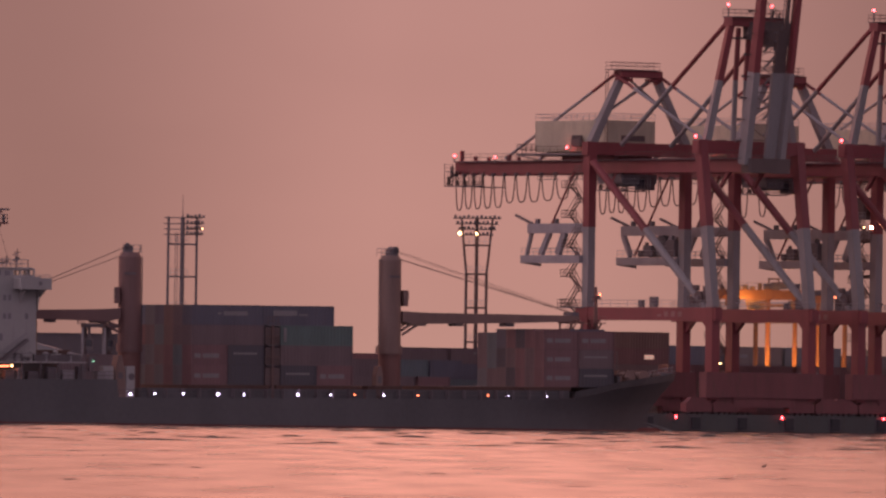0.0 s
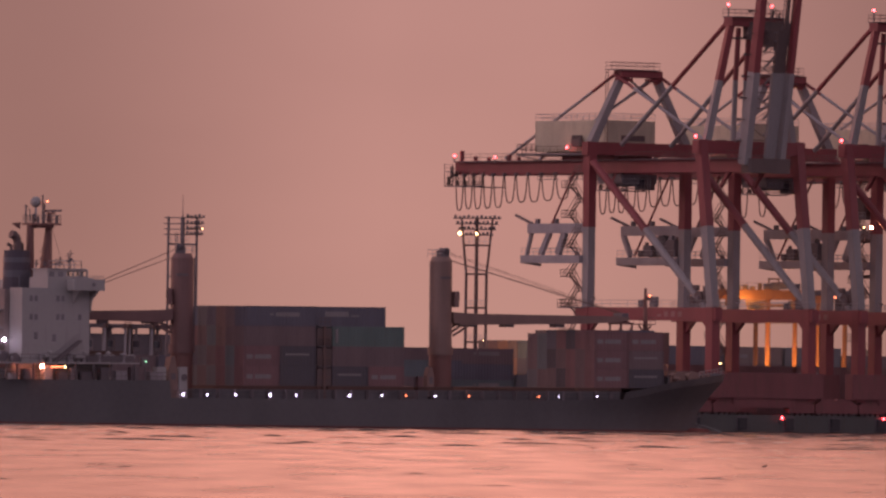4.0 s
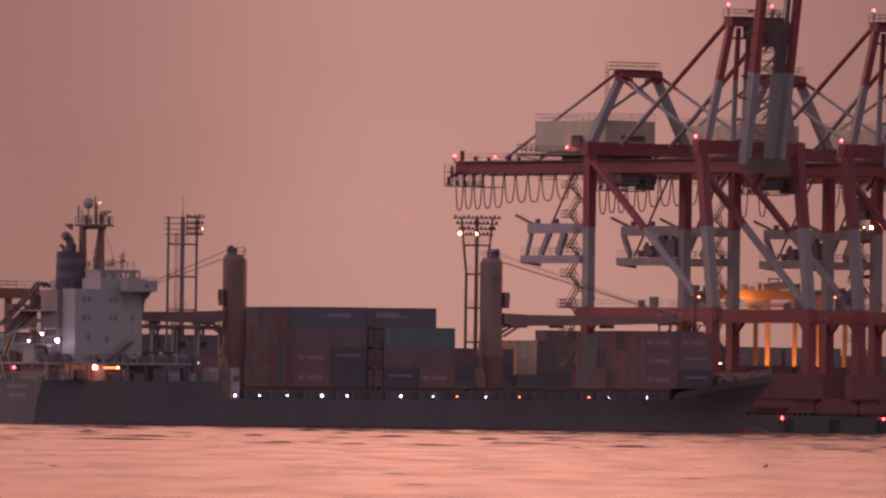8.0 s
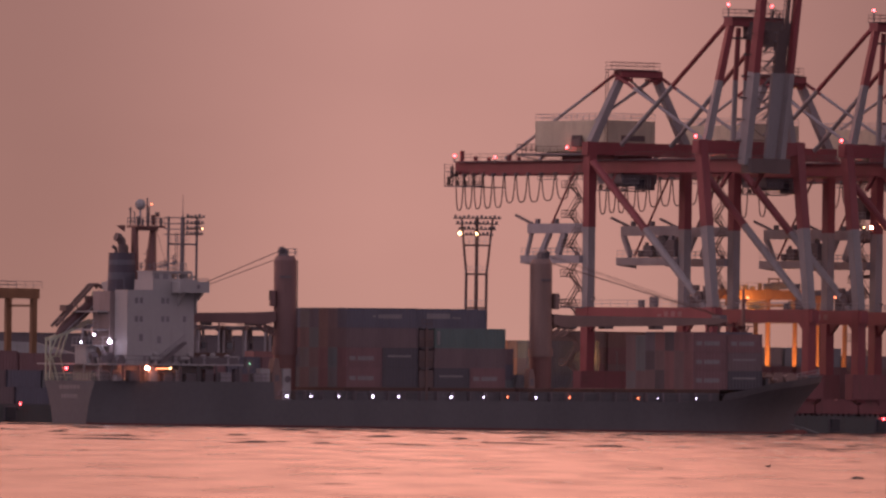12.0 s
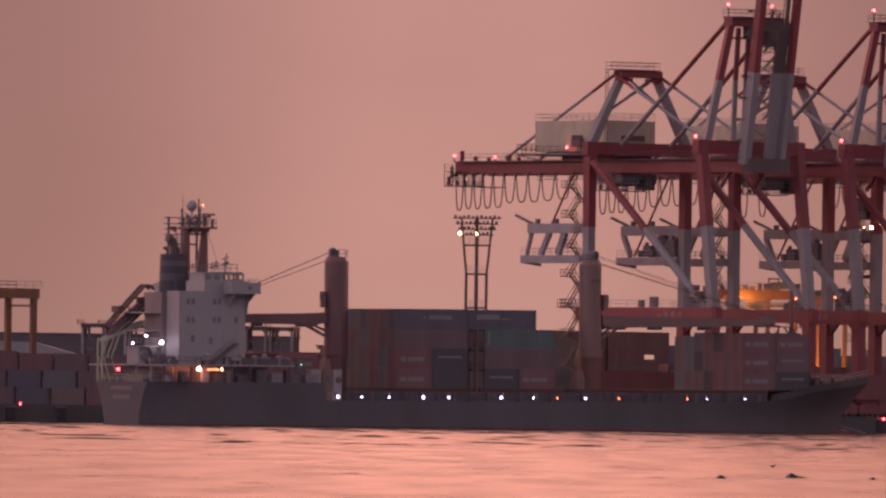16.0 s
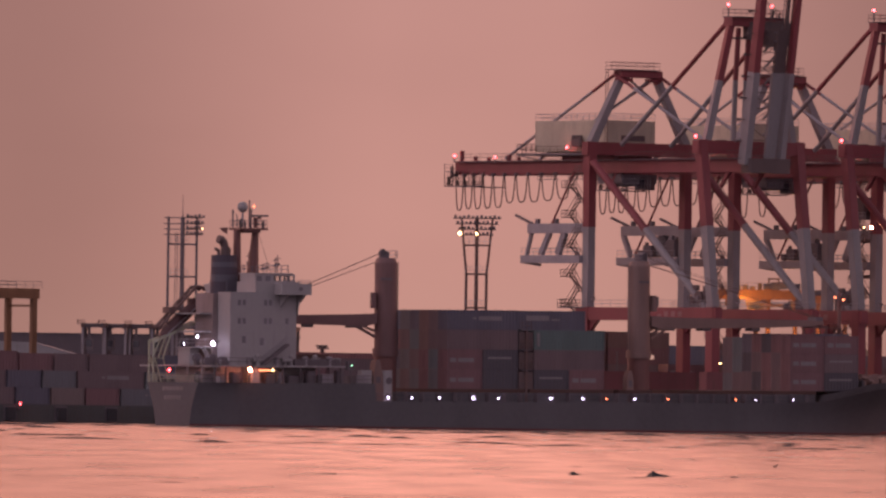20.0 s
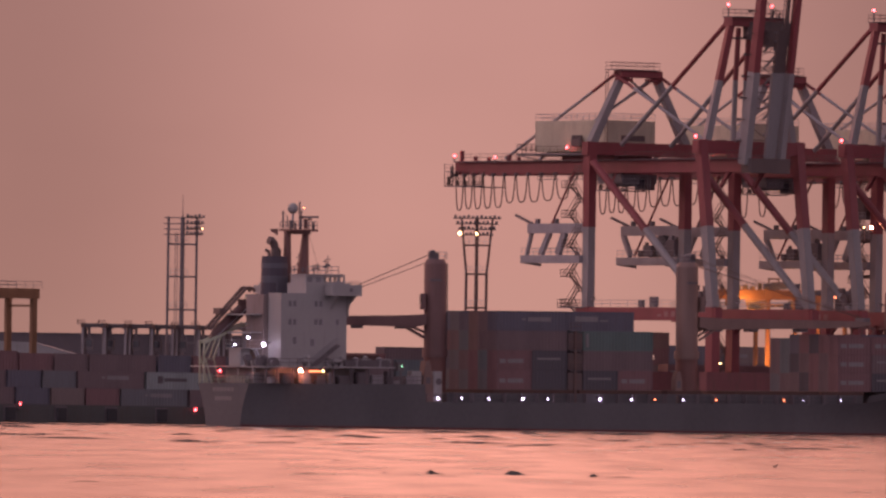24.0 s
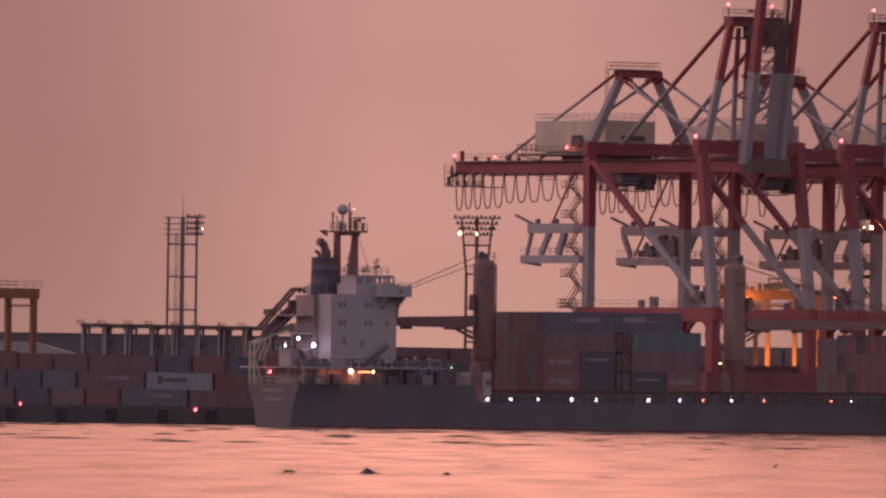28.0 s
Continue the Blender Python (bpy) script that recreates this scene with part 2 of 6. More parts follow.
    def data(self, name, smooth=False):
        me = bpy.data.meshes.new(name)
        me.from_pydata(self.v, [], self.f)
        for m in self.mats:
            me.materials.append(m)
        me.polygons.foreach_set("material_index", self.m)
        bm = bmesh.new()
        bm.from_mesh(me)
        bmesh.ops.recalc_face_normals(bm, faces=bm.faces)
        bm.to_mesh(me)
        bm.free()
        if smooth:
            me.polygons.foreach_set("use_smooth", [True] * len(me.polygons))
        me.update()
        return me


def part(name, mesh, parent=None, label="", smooth=False):
    ob = new(name, mesh.data(name, smooth) if isinstance(mesh, Mesh) else mesh)
    if parent:
        ob.parent = parent
    if label:
        tagged(ob, label)
    return ob


def thing(name, label, category, group="", kind=""):
    return tagged(new(name), label, category, group, kind)


def arc(a, b, sag, n=8):
    """Points of a hanging loop between a and b."""
    a, b = Vector(a), Vector(b)
    return [a.lerp(b, i / n) - Vector((0, 0, sag * (1 - (2 * i / n - 1) ** 4))) for i in range(n + 1)]


# ---- sea and quay ----
TURN = 36.0
GA = Vector((math.cos(radians(TURN)), math.sin(radians(TURN)), 0))
GB = Vector((math.sin(radians(TURN)), -math.cos(radians(TURN)), 0))
YARD = 2.6
QUAY0 = Vector((53.4, 1844.0, 0))


def quay(k, back=0.0, z=0.0):
    """A point k metres along the quay edge and so far behind it."""
    return QUAY0 + GA * k - GB * back + Vector((0, 0, z))


def sea():
    m = Mesh()
    m.add([(-3000, -300, 0), (3000, -300, 0), (3000, 4200, 0), (-3000, 4200, 0)], [(0, 1, 2, 3)], SEA)
    tagged(part("water", m), "calm harbour water reflecting a salmon dusk sky", "water", kind="structure")


def land():
    m = Mesh()
    a, b = quay(-900), quay(900)
    c, d = quay(900, 2600), quay(-900, 2600)
    top = [(p.x, p.y, YARD) for p in (a, b, c, d)]
    low = [(p.x, p.y, -3.0) for p in (a, b, c, d)]
    m.add(top + low, [(0, 1, 2, 3), (3, 2, 6, 7), (1, 5, 6, 2), (0, 3, 7, 4)], ASPHALT)
    tagged(part("ground", m), "weathered grey container yard behind the quay", "ground", kind="structure")
    w = Mesh()
    p, q = quay(-900, 0.4), quay(900, 0.4)
    w.beam((p.x, p.y, (YARD - 2.6) / 2), (q.x, q.y, (YARD - 2.6) / 2), 0.8, YARD + 2.7, CONCRETE)
    wall = tagged(part("quay_wall", w), "weathered dark concrete quay wall with rubber fenders", "quay wall", kind="structure")
    f = Mesh()
    f.box(-0.9, 0.9, -0.45, 0.0, 0.3, 2.2, RUBBER, 0.15)
    f.box(-1.1, 1.1, -0.1, 0.0, 0.2, 2.4, DARKSTEEL)
    fd = f.data("fender")
    for i in range(-24, 12):
        p = quay(i * 9.0)
        ob = part("fender", fd, wall)
        ob.matrix_basis = Matrix.Translation((p.x, p.y, 0)) @ pose(0, 0, 0, 0, 0, TURN)
    return wall


sea()
land()

# ---- quay cranes ----


def gantry_crane():
    """Ship-to-shore crane; x along the rails, y towards the land, z from the yard. Near landside leg at the origin."""
    c = thing("gantry_crane", "red and white quay gantry crane with its boom raised", "crane", "quay gantry cranes")
    W = 18.65
    Z = lambda z: z - YARD

    def leg(a, b_top, b_low):
        m = Mesh()
        at = lambda z: (a, -(b_low + (b_top - b_low) * max(0, z - 19) / 25.5), Z(z))
        m.beam(at(2.6 + 2.2), at(19.0), 1.5, 1.7, RED)
        m.beam(at(19.0), at(31.4), 1.36, 1.5, WHITE)
        m.beam(at(31.4), at(44.6), 1.4, 1.55, RED)
        part("leg", m, c)

    for a in (0, W):
        leg(a, 0, 0)
        leg(a, 28.3, 32.0)
    for b in (0, 32.3):
        m = Mesh()
        m.box(-2.0, W + 2.0, -b - 1.0, -b + 1.0, 2.6, 6.5, DIMRED, 0.1)
        m.box(3.4, W - 3.4, -b - 0.8, -b + 0.8, 1.2, 2.6, DIMRED, 0.1)
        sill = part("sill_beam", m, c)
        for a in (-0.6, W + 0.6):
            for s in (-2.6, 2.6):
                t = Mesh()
                t.box(a + s - 2.5, a + s + 2.5, -b - 0.75, -b + 0.75, 0.4, 1.8, DIMRED, 0.1)
                t.prism([(a + s - 2.2, 1.8), (a + s + 2.2, 1.8), (a + s + 1.2, 2.62), (a + s - 1.2, 2.62)], -b - 0.5, -b + 0.5, DIMRED)
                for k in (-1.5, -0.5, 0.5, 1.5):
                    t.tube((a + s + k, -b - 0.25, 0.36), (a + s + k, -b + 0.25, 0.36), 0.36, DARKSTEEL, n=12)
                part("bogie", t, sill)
    for a in (0, W):
        m = Mesh()
        m.beam((a, 2.4, Z(17.95)), (a, -33.5, Z(17.95)), 1.3, 2.0, RED)
        beam = part("portal_beam", m, c)
        m = Mesh()
        m.rail([(a - 0.7, 2.0, Z(18.95)), (a - 0.7, -33, Z(18.95))], GREY, step=2.2)
        part("railing", m, beam)
        if a == 0:
            for i in range(4):
                m = Mesh()
                b = 19.2 + i * 1.75
                m.box(a - 0.66, a - 0.64, -b - 0.5, -b + 0.5, Z(17.55), Z(18.35) if i else Z(17.9), FADED)
                part("lettering_bar", m, beam)
            # winding gear at the waterside end of the beam
            m = Mesh()
            m.box(a - 0.5, a + 0.6, -30.4, -26.6, Z(18.97), Z(19.6), DARKSTEEL, 0.08)
            m.tube((a - 0.6, -28.9, Z(20.5)), (a + 0.6, -28.9, Z(20.5)), 1.0, MACHINE, n=16)
            m.tube((a - 0.75, -28.9, Z(20.5)), (a + 0.75, -28.9, Z(20.5)), 0.35, DARKSTEEL, n=10)
            m.box(a - 0.4, a + 0.5, -27.6, -26.5, Z(19.6), Z(20.7), MACHINE, 0.08)
            m.box(a - 0.3, a + 0.3, -30.3, -29.7, Z(19.6), Z(22.3), MACHINE, 0.06)
            m.box(a - 0.3, a + 0.3, -28.3, -27.0, Z(21.6), Z(22.4), MACHINE, 0.1)
            m.beam((a, -27.2, Z(20.6)), (a, -27.9, Z(22.0)), 0.15, 0.15, DARKSTEEL)
            m.rail([(a - 0.5, -30.6, Z(19.6)), (a - 0.5, -26.2, Z(19.6))], BROWN, step=1.1)
            part("winding_gear", m, beam, "dark cable winding gear")
            m = Mesh()
            m.tube((a - 0.4, -1.8, Z(18.95)), (a - 0.4, -1.8, Z(20.1)), 0.07, DARKSTEEL, n=5)
            m.box(a - 0.6, a - 0.2, -2.2, -1.6, Z(20.1), Z(20.5), DARKSTEEL, 0.05)
            part("camera_post", m, beam)
            for b, w, h in ((13.8, 1.3, 0.8), (17.0, 1.9, 1.3)):
                m = Mesh()
                m.box(a - 0.25, a + 0.25, -b - w / 2, -b + w / 2, Z(19.0), Z(19.3) + h, DARKSTEEL, 0.1)
                part("electric_box", m, beam)
        for outline in ([(-0.9, Z(17.0)), (-3.0, Z(17.0)), (-0.9, Z(15.2))], [(-31.6, Z(17.0)), (-29.4, Z(17.0)), (-31.6, Z(15.0))]):
            m = Mesh()
            m.prism(outline, a - 0.3, a + 0.3, RED, "x")
            part("gusset", m, beam)
        d = Mesh()
        mid = 0.46
        p, q = (Vector((a, -0.8, Z(41.5))), Vector((a, -30.9, Z(18.4)))) if a == 0 else (Vector((a, -1.6, Z(42.6))), Vector((a, -31.6, Z(19.2))))
        d.tube(p, p.lerp(q, mid), 0.62, RED, n=10)
        d.tube(p.lerp(q, mid), q, 0.62, WHITE, n=10)
        part("diagonal_brace", d, c)
        # service frame hanging behind the landside leg
        f = Mesh()
        f.beam((a, 16.1, Z(26.4)), (a, 0.7, Z(26.4)), 2.6, 1.2, GREY)
        f.beam((a - 1.2, 16.1, Z(26.0)), (a + 1.2, 14.0, Z(25.5)), 0.5, 0.4, GREY)
        plat = part("service_platform", f, c, "grey steel service platform with slanted posts")
        f = Mesh()
        f.beam((a, 15.3 if a == 0 else 15.9, Z(31.2)), (a, 0.7, Z(31.2)), 1.2, 1.5, GREY)
        f.beam((a, 19.2, Z(33.3)), (a, 14.6, Z(31.9)), 0.35, 0.35, DARKSTEEL)
        if a == 0:
            f.beam((a, 16.2, Z(27.0)), (a, 14.9, Z(30.6)), 0.5, 0.5, GREY)
            f.beam((a, 12.4, Z(27.2)), (a, 10.2, Z(30.6)), 0.6, 0.9, GREY)
            f.beam((a, 8.0, Z(27.2)), (a, 6.2, Z(30.6)), 0.6, 1.2, GREY)
        else:
            f.beam((a, 14.0, Z(27.2)), (a, 16.0, Z(30.6)), 0.6, 0.8, GREY)
            f.beam((a, 4.6, Z(27.2)), (a, 3.2, Z(30.6)), 0.6, 0.8, GREY)
        f.tube((a, 13.0, Z(27.2)), (a, 4.0, Z(40.0)), 0.17, RED)
        part("frame", f, plat)
        f = Mesh()
        f.rail([(a - 1.2, 16.0, Z(27.0)), (a - 1.2, 1.0, Z(27.0))], GREY, step=1.5)
        f.rail([(a + 1.2, 16.0, Z(27.0)), (a + 1.2, 1.0, Z(27.0))], GREY, step=1.5)
        part("railing", f, plat)
        if a > 0:
            f = Mesh()
            f.tube((a - 0.5, 5.6, Z(28.8)), (a + 0.5, 5.6, Z(28.8)), 1.7, DARKSTEEL, n=20)
            f.tube((a - 0.62, 5.6, Z(28.8)), (a + 0.62, 5.6, Z(28.8)), 0.5, BROWN, n=12)
            for i in range(10):
                w = 2 * math.pi * i / 10
                f.tube((a - 0.56, 5.6, Z(28.8)), (a - 0.56, 5.6 + 1.75 * math.cos(w), Z(28.8) + 1.75 * math.sin(w)), 0.07, GREY, n=4)
            f.beam((a - 0.8, 3.4, Z(27.1)), (a - 0.8, 5.6, Z(29.2)), 0.2, 0.25, MACHINE)
            f.beam((a - 0.8, 7.8, Z(27.1)), (a - 0.8, 5.6, Z(29.2)), 0.2, 0.25, MACHINE)
            f.tube((a, 9.8, Z(27.1)), (a, 9.8, Z(29.4)), 0.3, MACHINE, n=8)
            f.box(a - 0.5, a + 0.5, 10.4, 11.6, Z(27.1), Z(28.1), MACHINE, 0.1)
            f.box(a - 1.0, a + 1.0, 7.4, 9.6, Z(27.1), Z(28.9), DARKSTEEL, 0.1)
            f.box(a - 0.9, a + 0.9, 1.6, 3.6, Z(27.1), Z(29.8), DARKSTEEL, 0.1)
            part("cable_reel", f, plat, "dark steel cable reel")
        for b in (8.5, 13.4):
            f = Mesh()
            f.box(a - 0.3, a + 0.3, b - 0.4, b + 0.4, Z(31.95), Z(32.7), DARKSTEEL, 0.08)
            part("floodlight", f, plat)
    # ties across the leg tops
    for b in (-0.1, 28.3):
        m = Mesh()
        m.beam((-1.0, -b, Z(43.6)), (W + 1.0, -b, Z(43.6)), 1.6, 2.0, RED)
        part("top_tie", m, c)
    # twin girders with the trolley rails
    for a in (5.8, 12.2):
        m = Mesh()
        m.beam((a, 42.6, Z(40.95)), (a, -33.0, Z(40.95)), 1.2, 2.2, RED)
        g = part("girder", m, c)
        m = Mesh()
        side = -1 if a < 9 else 1
        m.beam((a + side * 1.1, 42.0, Z(41.9)), (a + side * 1.1, -33.0, Z(41.9)), 0.9, 0.12, DARKSTEEL)
        m.rail([(a + side * 1.5, 42.0, Z(42.0)), (a + side * 1.5, -32, Z(42.0))], BROWN, step=2.4)
        part("walkway", m, g)
        for low, up in (((a, -26.0, Z(37.6)), (a, -28.3, Z(40.2))), ((a, 2.5, Z(37.4)), (a, 0.5, Z(40.2)))):
            m = Mesh()
            m.beam(low, up, 0.5, 0.5, RED)
            part("knee", m, g)
    for b in (41.8, 30, 20, 10, -8, -18):
        m = Mesh()
        m.beam((5.8, b, Z(40.6)), (12.2, b, Z(40.6)), 0.6, 1.1, RED)
        part("cross_beam", m, c)
    m = Mesh()
    m.box(3.9, 14.0, 41.4, 43.8, Z(38.0), Z(38.15), DARKSTEEL)
    m.rail([(3.9, 43.7, Z(38.15)), (3.9, 33.4, Z(38.15))], BROWN, h=1.2, step=1.6)
    m.rail([(3.9, 43.7, Z(40.4)), (14, 43.7, Z(40.4))], BROWN, step=1.6)
    m.box(3.9, 14.0, 41.4, 43.8, Z(40.3), Z(40.42), DARKSTEEL)
    for y in (43.7, 41.6):
        m.tube((3.9, y, Z(38)), (3.9, y, Z(41.6)), 0.07, BROWN, n=4)
    m.beam((3.9, 41.6, Z(38.05)), (3.9, 33.4, Z(38.05)), 0.8, 0.15, DARKSTEEL)
    for y in (40, 37, 34.6):
        m.tube((3.9, y, Z(38)), (5.2, y, Z(40)), 0.07, BROWN, n=4)
    end = part("end_platform", m, c)
    m = Mesh()
    for y, z0, z1, w in ((43.0, 38.2, 39.6, 0.16), (42.2, 39.4, 41.2, 0.16), (40.8, 38.2, 39.0, 0.22), (38.6, 38.2, 38.9, 0.2), (36.2, 38.2, 39.0, 0.14)):
        m.box(4.0, 4.5, y - w, y + w, Z(z0), Z(z1), BROWN, 0.04)
    for y in (43.4, 42.0, 40.6, 39.2, 37.8, 36.4, 35.0):
        m.tube((3.9, y, Z(38.1)), (4.6, y - 1.2, Z(40.6)), 0.06, BROWN, n=4)
        m.tube((3.9, y - 0.6, Z(38.1)), (3.9, y - 0.6, Z(40.2)), 0.055, BROWN, n=4)
    part("cable_gear", m, end)
    m = Mesh()
    m.box(5.55, 6.15, 41.4, 42.0, Z(42.0), Z(43.7), RED, 0.1)
    part("buffer_post", m, end)
    # festoon cables
    edges = [42.2]
    for w in (2.4, 2.45, 2.55, 2.7, 2.95, 3.1, 3.2, 3.45, 3.75, 4.2):
        edges.append(edges[-1] - w)
    for i, (p, q) in enumerate(zip(edges, edges[1:])):
        m = Mesh()
        deep = (5.5, 5.3, 5.3, 5.2, 5.1, 4.4, 4.3, 4.3, 4.1, 3.9)[i]
        x = 4.9
        m.path(arc((x, p - 0.15, Z(39.8)), (x, q + 0.15, Z(39.8)), deep, 12), 0.11, CABLE)
        part("festoon_loop", m, c)
        m = Mesh()
        m.box(x - 0.2, x + 0.45, p - 0.2, p + 0.2, Z(39.6), Z(40.1), DARKSTEEL)
        part("festoon_carrier", m, c)
    # trolley
    m = Mesh()
    m.box(5.6, 12.4, -1.0, 5.6, Z(38.3), Z(39.7), DARKSTEEL, 0.2)
    m.box(6.6, 11.4, 0.2, 4.6, Z(37.9), Z(38.3), DARKSTEEL, 0.2)
    for y in (-0.6, 1.6, 3.4, 5.2):
        m.box(5.4, 6.0, y - 0.3, y + 0.3, Z(39.3), Z(40.0), MACHINE, 0.06)
    tr = part("trolley", m, c)
    m = Mesh()
    m.box(9.0, 11.0, -2.4, 0.4, Z(37.3), Z(39.4), MACHINE, 0.2)
    m.box(8.98, 9.02, -2.2, 0.2, Z(37.9), Z(39.0), PANE)
    part("driver_cab", m, tr)
    m = Mesh()
    m.rail([(6.0, -4.2, Z(37.5)), (6.0, -0.4, Z(37.5))], GREY, h=1.5, step=0.8)
    m.rail([(8.6, -4.2, Z(37.5)), (8.6, -0.4, Z(37.5))], GREY, h=1.5, step=0.8)
    m.box(5.8, 8.8, -4.3, -0.3, Z(37.4), Z(37.5), DARKSTEEL)
    for x in (6.0, 8.6):
        m.tube((x, -4.2, Z(37.5)), (x, -3.0, Z(40.0)), 0.08, DARKSTEEL, n=4)
    part("trolley_platform", m, tr)
    for y in (-12.0, -20.0, 12.0, 20.0):
        m = Mesh()
        m.beam((4.9, y, Z(39.0)), (4.9, y - 5.0, Z(39.0)), 0.5, 0.1, DARKSTEEL)
        m.rail([(4.7, y, Z(39.0)), (4.7, y - 5.0, Z(39.0))], BROWN, h=0.9, step=1.2)
        part("service_walkway", m, c)
    # machinery house
    m = Mesh()
    m.box(4.3, 13.7, 1.4, 20.4, Z(43.3), Z(48.1), CREAM, 0.15)
    h = part("machinery_house", m, c, "cream clad machinery house")
    m = Mesh()
    for i in range(13):
        y = 1.8 + i * 1.48
        m.box(4.28, 4.3, y, y + 0.06, Z(43.4), Z(48.0), CREAM)
    part("cladding_rib", m, h)
    m = Mesh()
    m.rail([(4.4, 20.3, Z(48.1)), (4.4, 1.5, Z(48.1)), (13.6, 1.5, Z(48.1)), (13.6, 20.3, Z(48.1)), (4.4, 20.3, Z(48.1))], GREY, step=1.6)
    part("roof_railing", m, h)
    m = Mesh()
    m.box(7.0, 11.6, 1.34, 1.4, Z(44.9), Z(45.8), BROWN)
    for i in range(4):
        m.box(7.1, 11.5, 1.28, 1.34, Z(45.0) + i * 0.2, Z(45.08) + i * 0.2, DARKSTEEL)
    part("louvre", m, h, "dark wall louvre")
    m = Mesh()
    m.box(3.1, 14.9, 0.2, 22.0, Z(42.7), Z(43.0), DARKSTEEL)
    m.rail([(3.2, 0.4, Z(43.0)), (3.2, 21.9, Z(43.0)), (14.8, 21.9, Z(43.0))], BROWN, step=1.8)
    part("walkway", m, h)
    for x in (5.8, 12.2):
        m = Mesh()
        m.box(x - 0.5, x + 0.5, 0.9, 14.5, Z(42.06), Z(42.69), RED)
        part("sleeper_beam", m, h)
    m = Mesh()
    m.rail([(3.6, 19.0, Z(43.0)), (3.6, 24.0, Z(43.0)), (5.2, 24.0, Z(43.0))], BROWN, h=1.5, step=1.2, r=0.06)
    m.box(3.5, 5.2, 19.0, 24.1, Z(42.85), Z(43.0), DARKSTEEL)
    m.beam((3.6, 24.0, Z(42.9)), (5.6, 21.0, Z(42.0)), 0.2, 0.2, DARKSTEEL)
    part("side_balcony", m, h)
    for y, hh in ((36.5, 0.9), (33.0, 0.6), (27.5, 1.1), (25.0, 0.7)):
        m = Mesh()
        m.box(4.4, 5.0, y - 0.2, y + 0.2, Z(42.05), Z(42.05) + hh * 0.8, RED, 0.05)
        part("rail_stop", m, h)
    m = Mesh()
    m.box(3.5, 4.2, 7.4, 9.9, Z(44.0), Z(45.2), MACHINE, 0.15)
    for y in (7.7, 8.6, 9.5):
        m.tube((3.8, y, Z(45.1)), (3.8, y, Z(45.8)), 0.34, MACHINE, 0.26, n=10)
    part("ventilator", m, h)
    # landside A-frame
    for a, at in ((0.2, 6.2), (W - 0.2, 12.1)):
        m = Mesh()
        p, q = Vector((a, 0, Z(44.4))), Vector((at, 0, Z(55.6)))
        m.beam(p, p.lerp(q, 0.86), 1.25, 1.3, WHITE, 1.1, 1.1)
        m.beam(p.lerp(q, 0.86), q, 1.1, 1.1, RED)
        part("a_frame_leg", m, c)
    m = Mesh()
    m.beam((5.1, 0, Z(55.3)), (13.1, 0, Z(55.3)), 2.0, 1.1, RED)
    m.beam((6.0, 0, Z(54.4)), (7.6, 0, Z(54.4)), 1.3, 0.5, RED)
    m.beam((10.9, 0, Z(54.4)), (12.5, 0, Z(54.4)), 1.3, 0.5, RED)
    hd = part("a_frame_head", m, c)
    m = Mesh()
    m.box(3.7, 12.4, -1.4, 1.4, Z(55.9), Z(56.0), DARKSTEEL)
    part("platform", m, hd)
    m = Mesh()
    m.rail([(3.8, 1.3, Z(56)), (3.8, -1.3, Z(56)), (12.3, -1.3, Z(56)), (12.3, 1.3, Z(56)), (3.8, 1.3, Z(56))], BROWN, step=1.3)
    part("railing", m, hd)
    m = Mesh()
    for x in (3.7, 4.2):
        m.tube((x, 1.2, Z(44.6)), (x, 1.2, Z(56)), 0.06, BROWN, n=4)
    for i in range(22):
        m.tube((3.7, 1.2, Z(45 + i * 0.5)), (4.2, 1.2, Z(45 + i * 0.5)), 0.04, BROWN, n=4)
    part("ladder", m, hd)
    for p, q in (((6.6, 0, 55.0), (14.6, 0, 49.6)), ((12.2, 0, 55.0), (3.4, 0, 49.4))):
        m = Mesh()
        m.tube((p[0], 0, Z(p[2])), (q[0], 0, Z(q[2])), 0.21, WHITE)
        part("cross_brace", m, c)
    for a in (4.9, 13.3):
        m = Mesh()
        p, q = Vector((a, 0.4, Z(55.2))), Vector((a + (0.9 if a < 9 else -0.9), 30.0, Z(42.4)))
        m.tube(p, p.lerp(q, 0.2), 0.27, RED)
        m.tube(p.lerp(q, 0.2), q, 0.25, GREY)
        part("backreach_stay", m, c)
        m = Mesh()
        q = Vector((a, -24.5, Z(44.0)))
        m.tube(p, p.lerp(q, 0.2), 0.27, RED)
        m.tube(p.lerp(q, 0.2), q, 0.25, GREY)
        part("forestay", m, c)
    # waterside A-frame
    for a, at in ((1.1, 5.1), (W - 1.1, 13.6)):
        m = Mesh()
        p, q = Vector((a, -28.3, Z(44.4))), Vector((at, -29.0, Z(63.2)))
        m.beam(p, p.lerp(q, 0.50), 1.1, 1.15, WHITE, 1.05, 1.0)
        m.beam(p.lerp(q, 0.50), q, 1.05, 1.05, RED, 1.05, 1.0)
        part("pylon_leg", m, c)
        m = Mesh()
        p, q = Vector((at, -28.4, Z(63.2))), Vector((at - 0.7 if a < 9 else at + 0.4, -2.2, Z(44.2)))
        m.tube(p, p.lerp(q, 0.52), 0.36, RED)
        m.tube(p.lerp(q, 0.52), q, 0.36, WHITE)
        part("backstay", m, c)
    m = Mesh()
    m.beam((4.4, -29, Z(62.9)), (14.4, -29, Z(62.9)), 2.2, 1.4, RED)
    m.beam((5.6, -28.6, Z(60.4)), (9.6, -28.6, Z(60.4)), 0.3, 0.3, MACHINE)
    m.box(10.6, 15.2, -31.0, -28.2, Z(59.2), Z(63.0), MACHINE, 0.3)
